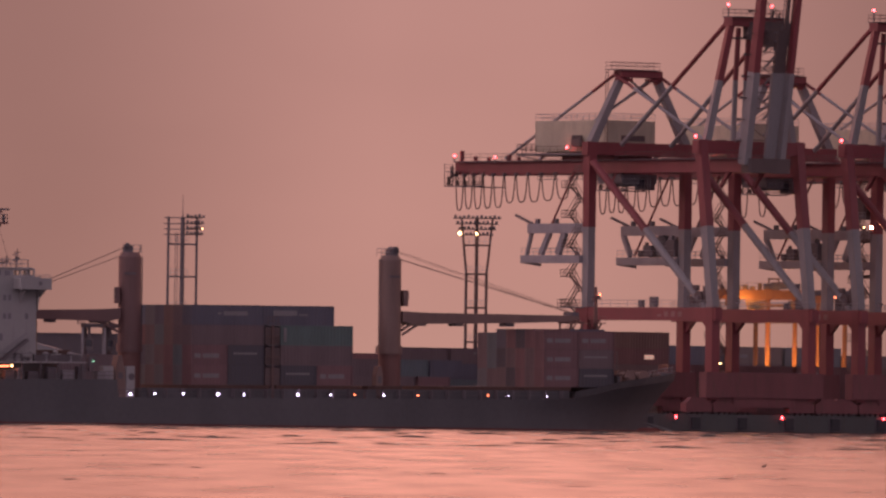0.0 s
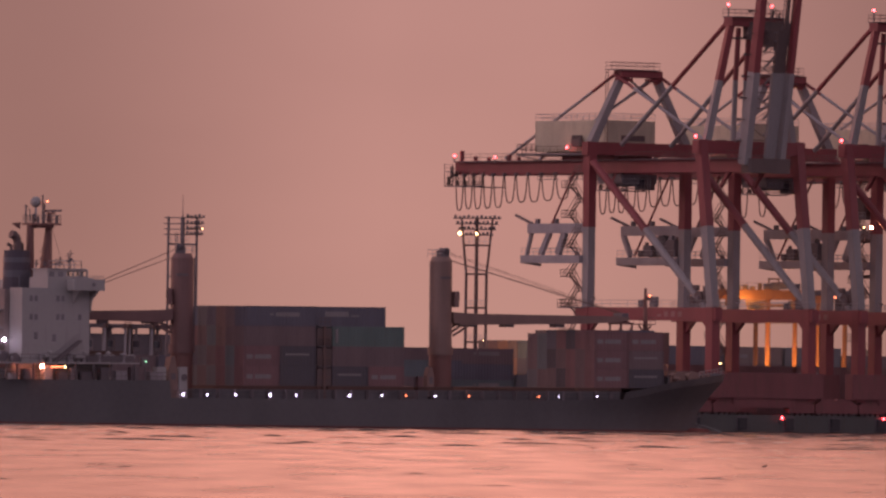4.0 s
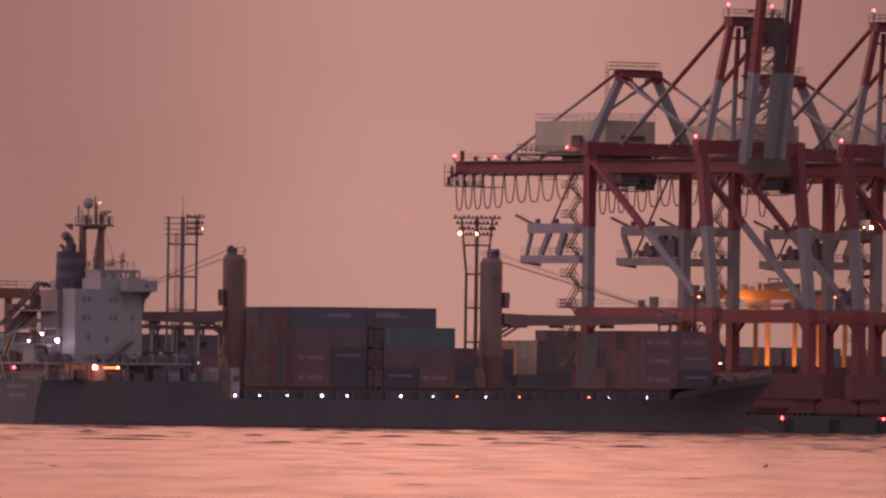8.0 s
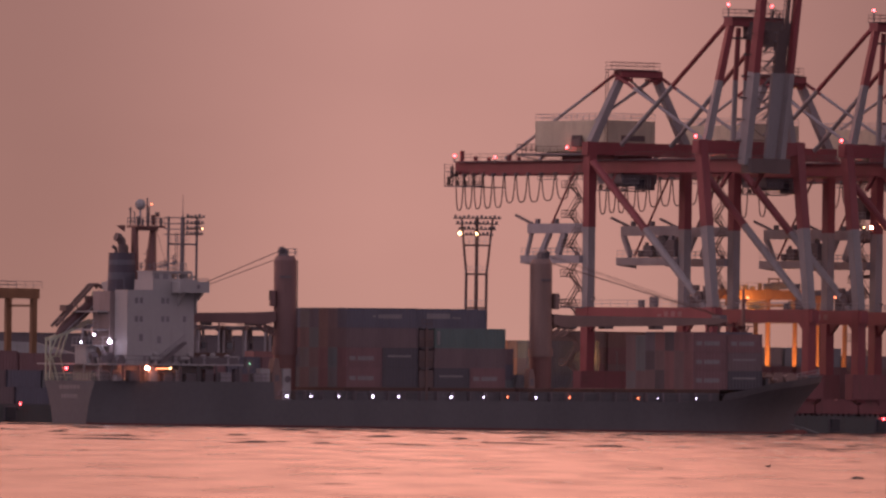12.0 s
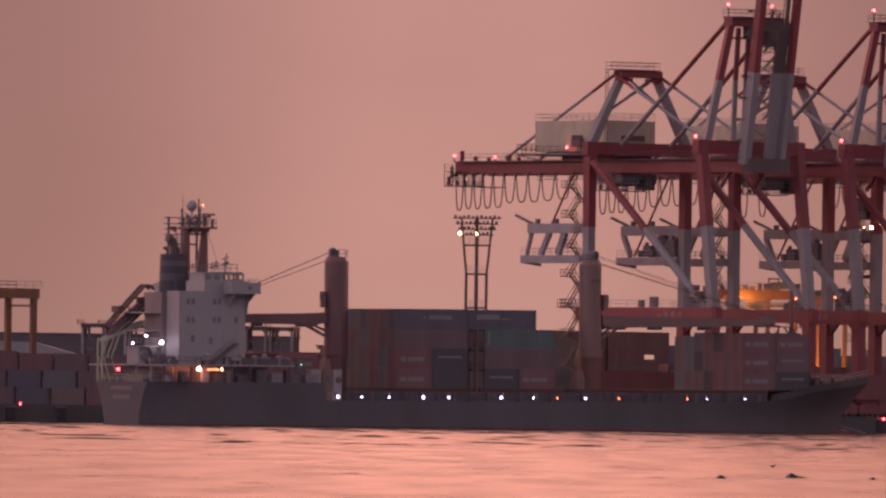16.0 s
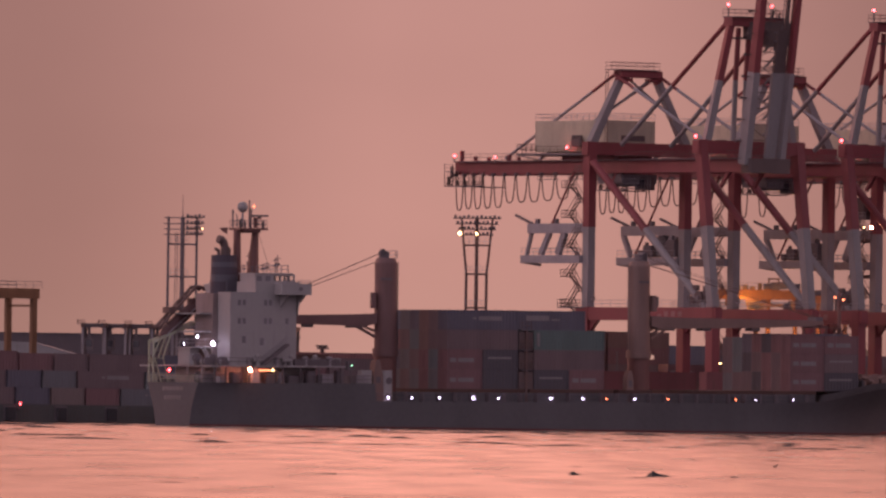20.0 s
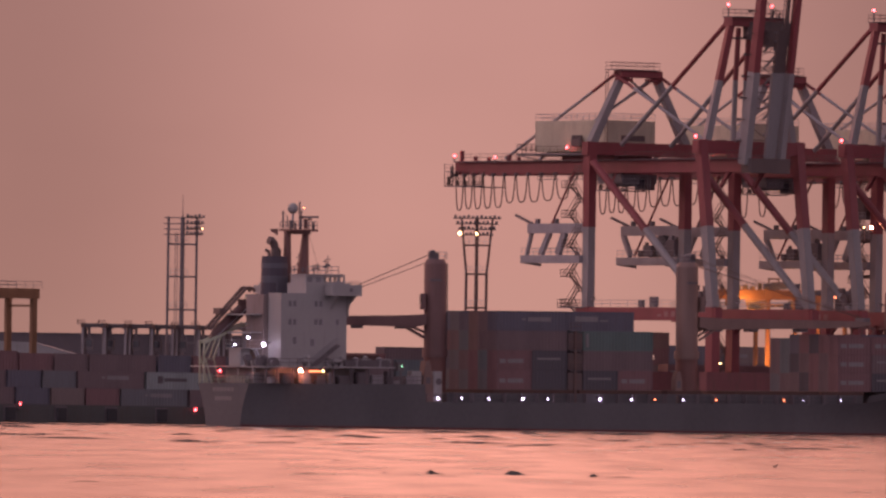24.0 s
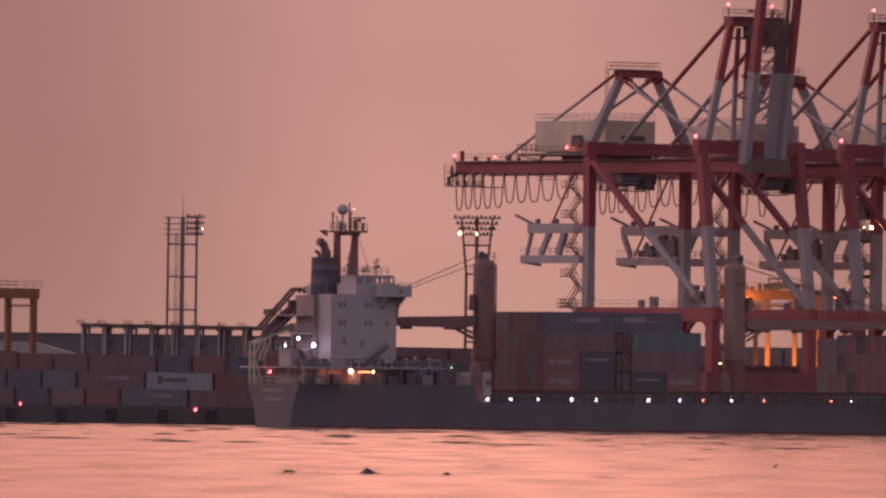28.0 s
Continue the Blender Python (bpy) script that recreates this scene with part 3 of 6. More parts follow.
    m.box(7.6, 10.6, -30.2, -28.4, Z(60.3), Z(62.9), MACHINE, 0.2)
    for x, z in ((9.4, 64.4), (10.6, 65.2), (12.2, 64.8), (13.4, 64.0)):
        m.beam((x, -29.6, Z(63.0)), (x + 0.5, -29.6, Z(z)), 0.3, 0.35, MACHINE)
    top = part("pylon_head", m, c)
    m = Mesh()
    m.box(4.3, 14.8, -30.8, -27.6, Z(63.6), Z(63.7), DARKSTEEL)
    part("platform", m, top)
    m = Mesh()
    m.rail([(4.4, -27.7, Z(63.7)), (4.4, -30.7, Z(63.7)), (14.7, -30.7, Z(63.7)), (14.7, -27.7, Z(63.7)), (4.4, -27.7, Z(63.7))], BROWN, step=1.2)
    part("railing", m, top)
    for x in (6.9, 8.9):
        m = Mesh()
        m.tube((x, -27.4, Z(44.6)), (x, -27.8, Z(54)), 0.42, WHITE)
        m.tube((x, -27.8, Z(54)), (x, -28.4, Z(62)), 0.42, RED)
        part("mast_pole", m, c)
    m = Mesh()
    for i in range(6):
        z = 45.5 + i * 2.6
        m.beam((11.0, -29.6, Z(z)), (13.6, -29.6, Z(z + 2.4)), 0.6, 0.14, DARKSTEEL)
        m.box(10.6, 14.0, -30.2, -29.0, Z(z + 2.4), Z(z + 2.5), DARKSTEEL)
        m.rail([(10.6, -30.2, Z(z + 2.5)), (14.0, -30.2, Z(z + 2.5))], DARKSTEEL, step=1.2)
    part("pylon_stairs", m, c)
    # raised boom
    hinge = Vector((0, -32.9, Z(41.0)))
    tip = Vector((0, -39.6, Z(85.0)))
    for a, wide in ((4.9, 1.2), (11.9, 0.9)):
        m = Mesh()
        o = Vector((a, 0, 0))
        cut = hinge.lerp(tip, 0.32)
        m.beam(o + hinge, o + cut, wide, 1.7 if a < 9 else 1.1, WHITE)
        m.beam(o + cut, o + tip, wide, 1.6 if a < 9 else 0.9, RED, 0.9, 0.9)
        b = part("boom_girder", m, c)
        m = Mesh()
        off = Vector((0.2, 1.2, 0.2))
        m.beam(o + hinge + off, o + cut + off, 0.14, 0.5, GREY)
        m.beam(o + cut + off, o + tip + off, 0.14, 0.5, MACHINE)
        part("boom_walkway", m, b)
    for i in range(18):
        m = Mesh()
        k = 0.03 + i * 0.055
        p, q = hinge.lerp(tip, k), hinge.lerp(tip, k + 0.055)
        m.beam(p + Vector((5.4, 0.9, 0)), p + Vector((9.6, 0.9, 0)), 0.14, 0.15, BROWN)
        if i % 2:
            p, q = q, p
        m.beam(p + Vector((5.4, 0.9, 0)), q + Vector((9.6, 0.9, 0)), 0.09, 0.09, BROWN)
        part("boom_tie", m, c)
    # forestays folded against the boom
    m = Mesh()
    o = Vector((10.15, 0.7, 0))
    m.beam(o + hinge.lerp(tip, 0.01), o + hinge.lerp(tip, 0.32), 1.9, 0.6, WHITE, 2.5, 0.6)
    part("folded_forestay", m, c)
    m = Mesh()
    m.beam(o + hinge.lerp(tip, 0.32), o + hinge.lerp(tip, 0.47), 2.0, 0.6, MACHINE)
    m.beam(o + hinge.lerp(tip, 0.47) + Vector((0.6, 0, 0)), o + tip, 0.5, 0.5, MACHINE)
    for k in (0.34, 0.37, 0.40, 0.43, 0.46):
        p = o + hinge.lerp(tip, k)
        m.beam(p - Vector((1.5, 0, 0)), p + Vector((0.9, 0, 0)), 0.3, 0.25, DARKSTEEL)
    part("folded_forestay", m, c, "dark folded stay links and sheaves")
    for i in range(12):
        m = Mesh()
        p = hinge.lerp(tip, 0.08 + i * 0.075)
        m.tube(p + Vector((3.2, 0.4, 0)), p + Vector((4.4, 0.4, 0)), 0.1, MACHINE, n=5)
        m.box(3.0, 3.35, p.y + 0.2, p.y + 0.6, p.z - 0.2, p.z + 0.2, MACHINE)
        part("boom_lamp", m, c)
    m = Mesh()
    for a in (10.9, 11.5):
        o = Vector((a, 2.0, 0))
        m.tube(o + hinge.lerp(tip, 0.06), o + tip, 0.08, DARKSTEEL, n=4)
    for i in range(60):
        p = hinge.lerp(tip, 0.06 + i * 0.0155)
        m.tube(p + Vector((10.9, 2.0, 0)), p + Vector((11.5, 2.0, 0)), 0.05, DARKSTEEL, n=4)
    for k in (0.2, 0.3, 0.4, 0.5, 0.6):
        p = hinge.lerp(tip, k)
        m.box(10.2, 12.0, p.y + 1.6, p.y + 2.8, p.z, p.z + 0.12, DARKSTEEL)
    part("boom_ladder", m, c)
    m = Mesh()
    m.box(5.0, 13.0, -34.2, -31.8, Z(39.7), Z(41.9), MACHINE, 0.3)
    part("boom_hinge", m, c)
    # stair tower on the landside leg
    for n in range(16):
        z = 5.3 + 2.3 * n
        m = Mesh()
        outer = n % 2 == 0
        lo, hi = (4.3, 5.8) if outer else (0.8, 2.1)
        m.box(-1.1, 0.7, lo, hi, Z(z) - 0.07, Z(z) + 0.07, BROWN)
        m.rail([(-1.1, lo, Z(z)), (-1.1, hi, Z(z))], BROWN, step=0.8, r=0.05)
        m.rail([(0.7, lo, Z(z)), (0.7, hi, Z(z))], BROWN, step=0.8, r=0.05)
        if outer:
            m.rail([(-1.1, hi, Z(z)), (0.7, hi, Z(z))], BROWN, step=0.9, r=0.05)
            m.beam((-0.2, 4.6, Z(z)), (-0.2, 0.7, Z(z) - 2.2), 0.16, 0.2, BROWN)
        landing = part("stair_landing", m, c)
        if n < 15:
            m = Mesh()
            y0, y1 = (4.3, 2.1) if outer else (2.1, 4.3)
            x = -0.75 if outer else 0.25
            for k in (-0.32, 0.32):
                m.beam((x + k, y0, Z(z)), (x + k, y1, Z(z + 2.3)), 0.07, 0.24, BROWN)
                m.beam((x + k, y0, Z(z + 1.0)), (x + k, y1, Z(z + 3.3)), 0.06, 0.08, BROWN)
            for i in range(1, 10):
                y, zz = y0 + (y1 - y0) * i / 10, Z(z + 0.23 * i)
                m.box(x - 0.32, x + 0.32, y - 0.12, y + 0.12, zz - 0.02, zz + 0.02, BROWN)
            part("stair_flight", m, landing)
    m = Mesh()
    m.beam((-0.2, 0, Z(18.9)), (-0.2, 6.6, Z(18.9)), 1.6, 0.2, DARKSTEEL)
    m.rail([(-1.0, 0.8, Z(19.0)), (-1.0, 6.6, Z(19.0)), (0.6, 6.6, Z(19.0))], BROWN, step=1.0, r=0.05)
    part("stair_base", m, c)

    # aircraft warning lamps and work lamps
    def lamp(p, mat, r=0.29, post=1.0):
        m = Mesh()
        m.ball((p[0], p[1], p[2]), r * 0.8, mat, 10, 6)
        m.tube((p[0], p[1], p[2] - post), (p[0], p[1], p[2] - r * 0.8), 0.1, DARKSTEEL, n=6)
        part("warning_lamp" if mat is LRED else "work_lamp", m, c)

    lamp((4.5, -28.9, Z(65.5)), LRED, post=1.8)
    lamp((12.9, -28.9, Z(65.5)), LRED, post=1.8)
    lamp((9.2, -26.9, Z(62.3)), LRED, 0.14, 0.6)
    lamp((5.0, 42.6, Z(42.9)), LRED)
    lamp((4.6, 31.2, Z(42.6)), LRED)
    lamp((3.2, 10.4, Z(43.9)), LRED)
    lamp((-1.0, -28.3, Z(45.2)), LRED, post=0.7)
    return c


CRANE0 = Vector((22.6, 1862.0, YARD))


def crane_pose(k):
    """The crane's place k metres along the rails."""
    p = CRANE0 + GA * k
    return Matrix.Translation(p) @ pose(0, 0, 0, 0, 0, TURN)


first = gantry_crane()
first.matrix_basis = crane_pose(0)
second = copy_thing(first, crane_pose(28.3))
m = Mesh()
m.ball((-1.0, 1.8, 8.0), 0.16, LYEL, 10, 6)
m.tube((-1.0, 1.8, 8.1), (-1.0, 1.8, 9.55), 0.05, DARKSTEEL, n=6)
part("stair_lamp", m, second, "small glowing lamp under the stairs")
third = copy_thing(first, crane_pose(56.6))
# the third crane has its cables drawn out, with only a few loops left at the end
for i, o in enumerate([o for o in third.children if o.name.startswith("festoon_loop")]):
    if i not in (0, 2, 8, 9):
        bpy.data.objects.remove(o)

m = Mesh()
m.box(-1.2, 1.2, 1.6, 5.0, 34.3 - YARD, 37.2 - YARD, MACHINE, 0.15)
m.rail([(-1.3, 1.2, 33.9 - YARD), (-1.3, 5.6, 33.9 - YARD)], GREY, h=0.9, step=0.8, r=0.05)
m.box(-1.3, 1.3, 1.2, 5.6, 33.7 - YARD, 34.3 - YARD, DARKSTEEL)
part("lift_cabin", m, third, "dark lift cabin with a railed landing")
for z in (24.4, 30.0):
    m = Mesh()
    m.box(-0.3, 0.3, 0.7, 6.6, z - YARD, z + 0.6 - YARD, MACHINE)
    part("lift_tie", m, third)

# ---- containers ----
CCOL = {
    "red": (0.194, 0.101, 0.106), "maroon": (0.163, 0.111, 0.117), "brown": (0.188, 0.136, 0.130), "navy": (0.117, 0.107, 0.136),
    "blue": (0.135, 0.146, 0.192), "green": (0.113, 0.153, 0.146), "slate": (0.150, 0.143, 0.156), "grey": (0.180, 0.167, 0.173),
    "white": (0.253, 0.266, 0.267), "orange": (0.261, 0.147, 0.109), "rust": (0.194, 0.120, 0.111), "teal": (0.126, 0.145, 0.158),
    "scarlet": (0.270, 0.124, 0.118), "ink": (0.085, 0.074, 0.087),
}
CMAT = {k: paint("container_" + k, v, 0.55, dirt=0.3) for k, v in CCOL.items()}
CMESH = {}


def container_meshes(length, high, col):
    """Shared meshes of one kind of box: corrugated body, corner frame, two door leaves."""
    key = (length, high, col)
    if key in CMESH:
        return CMESH[key]
    mat = CMAT[col]
    L, W, H = length, 2.438, high
    b = Mesh()
    n = int((L - 0.4) / 0.56)
    xs = []
    for i in range(n):
        x = 0.2 + i * (L - 0.4) / n
        w = (L - 0.4) / n
        xs += [(x, 0.03), (x + w * 0.3, 0.03), (x + w * 0.5, 0.09), (x + w * 0.8, 0.09)]
    xs.append((L - 0.2, 0.03))
    for s in (-1, 1):
        v = []
        for x, d in xs:
            y = s * (W / 2 - d)
            v += [(x, y, 0.15), (x, y, H - 0.1)]
        b.add(v, [(2 * i, 2 * i + 2, 2 * i + 3, 2 * i + 1) for i in range(len(xs) - 1)], mat)
    b.box(0.1, L - 0.06, -W / 2 + 0.1, W / 2 - 0.1, 0.1, H - 0.04, mat)
    f = Mesh()
    for x in (0, L - 0.16):
        for y in (-W / 2, W / 2 - 0.16):
            f.box(x, x + 0.16, y, y + 0.16, 0, H, mat)
    for y in (-W / 2, W / 2 - 0.1):
        f.box(0.16, L - 0.16, y, y + 0.1, 0, 0.16, mat)
        f.box(0.16, L - 0.16, y, y + 0.1, H - 0.12, H, mat)
    for x in (0, L - 0.12):
        f.box(x, x + 0.12, -W / 2 + 0.16, W / 2 - 0.16, 0, 0.14, mat)
        f.box(x, x + 0.12, -W / 2 + 0.16, W / 2 - 0.16, H - 0.14, H, mat)
    doors = []
    for s in (-1, 1):
        d = Mesh()
        y0, y1 = (-W / 2 + 0.17, -0.02) if s < 0 else (0.02, W / 2 - 0.17)
        d.box(0.02, 0.08, y0, y1, 0.16, H - 0.16, mat)
        for k in (0.25, 0.5, 0.75):
            d.box(0.0, 0.02, y0 + 0.1, y1 - 0.1, H * k - 0.12, H * k + 0.12, mat)
        for k in (0.3, 0.7):
            y = y0 + (y1 - y0) * k
            d.tube((-0.03, y, 0.12), (-0.03, y, H - 0.12), 0.03, mat, n=5)
        doors.append(d.data("door"))
    CMESH[key] = (b.data("body"), f.data("corner_frame"), doors[0], doors[1])
    return CMESH[key]


WORDS = {"red": "red", "maroon": "dark maroon", "brown": "brown", "navy": "dark navy", "blue": "blue", "green": "green", "slate": "slate grey",
         "grey": "grey", "white": "off-white", "orange": "orange", "rust": "rust red", "teal": "teal", "ink": "blackish navy", "scarlet": "bright red"}


def container(length, high, col, where, group, marks=()):
    """A box with its door end at the origin; marks are (x, z, width, height) of bars on the side that faces away from y."""
    size = "twenty foot" if length < 7 else "forty foot"
    ob = thing("shipping_container", f"{WORDS[col]} corrugated steel {size} container {where}", "container", group)
    body, fr, d1, d2 = container_meshes(length, high, col)
    b = part("body", body, ob)
    part("corner_frame", fr, ob)
    part("door", d1, ob)
    part("door", d2, ob)
    for x, z, w, h in marks:
        m = Mesh()
        m.box(x, x + w, -1.222, -1.2, z, z + h, SHED if col == "white" else MARK)
        part("lettering_bar", m, b)
    return ob


NAME = ((0.5, 1.0, 1.1, 0.62), (1.95, 1.0, 2.7, 0.62))
WIDE = ((4.4, 1.5, 0.6, 0.3), (5.4, 1.35, 4.0, 0.6))
BOLD = ((1.9, 1.4, 4.0, 0.75), (6.3, 1.4, 1.4, 0.25))
LINE = ((0.9, 1.5, 4.0, 0.28),)
STRIPE = ((0.5, 0.5, 0.45, 2.0),)

# ---- the ship ----
HEAD, TRIM = 33.0, 0.46


def ship_pose(t):
    """Amidships on the waterline: steaming slowly away along the quay."""
    d = 2.143 * (t - 17) - 0.0015 * (t - 17) ** 2
    c, s = math.cos(radians(HEAD)), math.sin(radians(HEAD))
    return Matrix.Translation((d * c - 10 * s, 1725 + d * s + 10 * c, 0)) @ pose(0, 0, 0, 0, 0, HEAD) @ pose(0, 0, 0, 0, -TRIM, 0)


def hull(ship):
    # station, half breadth at deck and waterline, deck height, foot of the section
    st = [(-45.5, 6.9, 4.6, 6.5, 0.2), (-43, 8.2, 6.4, 6.5, -0.6), (-38, 9.4, 8.4, 6.5, -2.5), (-30, 10, 9.6, 6.5, -2.5), (-17.6, 10, 10, 6.5, -2.5),
          (-17.4, 10, 10, 4.0, -2.5), (0, 10, 10, 4.0, -2.5), (30, 10, 10, 4.0, -2.5), (52, 10, 9.6, 4.0, -2.5), (60, 9.9, 8.3, 4.2, -2.5),
          (64, 9.6, 7.2, 4.8, -2.5), (69, 8.8, 5.4, 5.75, -2.5), (74, 7.2, 3.4, 6.2, -2.5), (79, 4.6, 1.4, 6.6, -2.5), (82, 2.4, 0.35, 6.85, -2.5), (84, 0.25, 0.05, 7.0, -2.5)]
    m = Mesh()
    rows = []
    for u, bd, bw, zd, z0 in st:
        sec = []
        top = 0.2 - 0.008 * u
        zs = [z0, max(z0 + 0.2, top - 0.4), max(z0 + 0.4, top), 0.0, 0.0, zd]
        zs[3] = zs[2] + (zd - zs[2]) * 0.35
        zs[4] = zs[2] + (zd - zs[2]) * 0.7
        for i, z in enumerate(zs):
            k = max(0.0, (z - 0.4) / (zd - 0.4))
            w = bw + (bd - bw) * k ** 1.6
            if i == 0:
                w = bw * 0.9
            rake = 4.6 * max(0.0, (u - 68) / 16) * min(1.0, max(0.0, (zd - z) / 4.9)) ** 0.9
            sec.append((u - rake, w, z))
        rows.append(sec)
    for s in (-1, 1):
        for lo, hi, mat in ((0, 2, BOOT), (2, 5, HULL)):
            v = [(u, s * w, z) for sec in rows for u, w, z in sec[lo:hi + 1]]
            k = hi - lo + 1
            m.add(v, [(i * k + j, i * k + j + 1, (i + 1) * k + j + 1, (i + 1) * k + j) for i in range(len(rows) - 1) for j in range(k - 1)], mat)
    a = rows[0]
    m.add([(u, -w, z) for u, w, z in a] + [(u, w, z) for u, w, z in a], [(j, j + 1, j + 7, j + 6) for j in range(5)], HULL)
    h = part("hull", m, ship, "dark navy steel hull with red boot-topping", True)
    d = Mesh()
    v = [p for sec in rows for p in ((sec[5][0], -sec[5][1], sec[5][2]), (sec[5][0], sec[5][1], sec[5][2]))]
    d.add(v, [(2 * i, 2 * i + 1, 2 * i + 3, 2 * i + 2) for i in range(len(rows) - 1)], DECK)
    part("deck", d, ship)
    for z, w in ((5.6, 2.9), (4.3, 2.3)):
        m = Mesh()
        for i in range(6):
            y = -w + i * w * 2 / 6
            m.box(-45.56, -45.5, y, y + w * 2 / 6 - 0.2, z - 0.28, z + 0.28, MARK)
        part("stern_lettering_bar", m, h)
    m = Mesh()
    pts = [(u, -w + 0.1, z) for u, w, z in [sec[5] for sec in rows if sec[5][0] >= 60]]
    for p, q in zip(pts, pts[1:]):
        for s in (1, -1):
            m.add([(p[0], s * p[1], p[2]), (q[0], s * q[1], q[2]), (q[0] + 0.1, s * (q[1] - 0.35), q[2] + 1.0), (p[0] + 0.1, s * (p[1] - 0.35), p[2] + 1.0)], [(0, 1, 2, 3)], HULL)
    part("bow_bulwark", m, h)
    m = Mesh()
    m.tube((70, 0, -1.3), (80.9, 0, -1.0), 1.5, BOOT, 0.9, n=14)
    m.ball((80.9, 0, -1.0), 0.92, BOOT, 14, 8)
    part("bulbous_bow", m, h, "red bulb just under the water", True)
    m = Mesh()
    for s in (-1, 1):
        m.tube((78.0, s * 0.9, 0.75), (80.2, s * 1.3, 0.15), 0.07, FOAM, 0.14, n=6)
        m.tube((80.2, s * 1.3, 0.15), (82.6, s * 1.7, -0.62), 0.14, FOAM, 0.22, n=6)
    part("bow_wave", m, h, "thin pale bow wave")
    m = Mesh()
    m.rail([(-17.2, -9.8, 4.0), (60, -9.8, 4.0)], DARKSTEEL, step=2.4)
    m.rail([(-17.2, 9.8, 4.0), (60, 9.8, 4.0)], DARKSTEEL, step=2.4)
    m.rail([(-45.2, 6.6, 6.5), (-45.2, -6.6, 6.5), (-38, -9.2, 6.5), (-30, -9.8, 6.5), (-17.8, -9.8, 6.5)], DARKSTEEL, step=1.8)
    part("deck_railing", m, ship)
    # coaming and hatch covers
    m = Mesh()
    m.box(-13, 60, -8.9, 8.9, 3.9, 5.3, HULL, 0.2)
    co = part("hatch_coaming", m, ship)
    for x0, x1 in ((-5.2, 8.6), (9.6, 24.2), (25, 31), (38, 52), (52.6, 60)):
        m = Mesh()
        m.box(x0, x1, -9.0, 9.0, 5.32, 5.8, DECK, 0.1)
        part("hatch_cover", m, co)
    m = Mesh()
    m.box(0, 0.18, -9.7, -8.92, 4.0, 5.28, DARKSTEEL)
    stay = m.data("coaming_stay")
    for i in range(26):
        part("coaming_stay", stay, co).location.x = -12.0 + i * 2.8


SPIN = []


def house(ship):
    # deckhouse tiers
    m = Mesh()
    m.box(-41.5, -25.0, -6.0, 6.0, 6.5, 8.7, SHIPWHITE, 0.3)
    h = part("deckhouse", m, ship, "white steel accommodation house")
    m = Mesh()
    m.box(-45.0, -22.5, -10, 10, 8.75, 8.95, SHIPWHITE, 0.2)
    part("boat_deck", m, h)
    for x in (-44.4, -42.6, -39.9, -33.0, -30.0, -27.0, -23.2):
        m = Mesh()
        m.box(x - 0.1, x + 0.1, -9.8, -9.55, 6.5, 8.7, DARKSTEEL)
        part("deck_pillar", m, h)
    m = Mesh()
    m.prism([(-41.5, -9.0), (-30.4, -9.0), (-30.4, 9.0), (-34.6, 9.0), (-34.6, -5.6), (-41.5, -5.6)], 8.95, 19.4, SHIPWHITE, "z")
    tower = part("accommodation_block", m, ship, "white painted steel accommodation block")
    for z in (11.6, 14.2, 16.8):
        m = Mesh()
        m.box(-41.54, -30.36, -9.05, -8.95, z, z + 0.07, SHIPWHITE)
        part("deck_edge", m, tower)
    for z in (17.9, 15.3):
        for x in (-40.0, -39.2, -35.6, -34.8, -32.0):
            if z > 17 and x == -32.0:
                continue
            m = Mesh()
            m.box(x - 0.25, x + 0.25, -9.05, -8.97, z - 0.4, z + 0.4, CABIN)
            part("window", m, tower)
    for x, z in ((-39.2, 12.7), (-36.2, 12.4)):
        m = Mesh()
        m.box(x - 0.3, x + 0.3, -9.05, -8.97, z - 0.55, z + 0.45, CABIN)
        part("side_door", m, tower)
    # bridge
    m = Mesh()
    m.prism([(-37.3, -9.0), (-29.8, -9.0), (-29.8, 9.0), (-34.0, 9.0), (-34.0, -4.0), (-37.3, -4.0)], 19.4, 20.9, SHIPWHITE, "z")
    m.prism([(-36.9, -8.2), (-33.9, -8.2), (-33.9, -4.2), (-36.9, -4.2)], 20.9, 22.0, SHIPWHITE, "z")
    m.box(-33.88, -30.2, -8.2, 7.6, 20.9, 21.05, SHIPWHITE)
    m.box(-33.88, -30.2, -8.2, 7.6, 21.75, 22.0, SHIPWHITE)
    for x in (-33.8, -32.6, -31.4, -30.3):
        for y in (-8.1, 7.5):
            m.box(x - 0.1, x + 0.1, y - 0.1, y + 0.1, 21.05, 21.75, SHIPWHITE)
    for i in range(12):
        m.box(-30.4, -30.2, -6.9 + i * 1.25, -6.7 + i * 1.25, 21.05, 21.75, SHIPWHITE)
    m.box(-33.8, -33.6, -4.2, 7.4, 21.05, 21.75, SHIPWHITE)
    br = part("bridge", m, ship, "white bridge deck with dark windows")
    m = Mesh()
    m.prism([(-30.35, 19.05), (-29.3, 19.05), (-29.7, 18.4), (-30.1, 17.8), (-30.3, 17.0), (-30.35, 16.0)], -9.4, -8.8, SHIPWHITE, "y")
    m.prism([(-9.4, 19.05), (-10.9, 19.05), (-9.4, 18.0)], -30.2, -29.9, SHIPWHITE, "x")
    m.prism([(-9.0, 19.05), (-10.9, 19.05), (-9.0, 17.2)], -33.2, -32.9, SHIPWHITE, "x")
    m.box(-34.2, -29.1, -11.1, -8.7, 19.05, 20.65, SHIPWHITE, 0.1)
    m.tube((-31.0, -11.14, 19.9), (-31.0, -11.08, 19.9), 0.3, CABIN, n=12)
    part("bridge_wing", m, br)
    m = Mesh()
    m.box(-33.6, -29.2, 8.7, 11.1, 19.5, 20.6, SHIPWHITE, 0.1)
    part("bridge_wing", m, br)
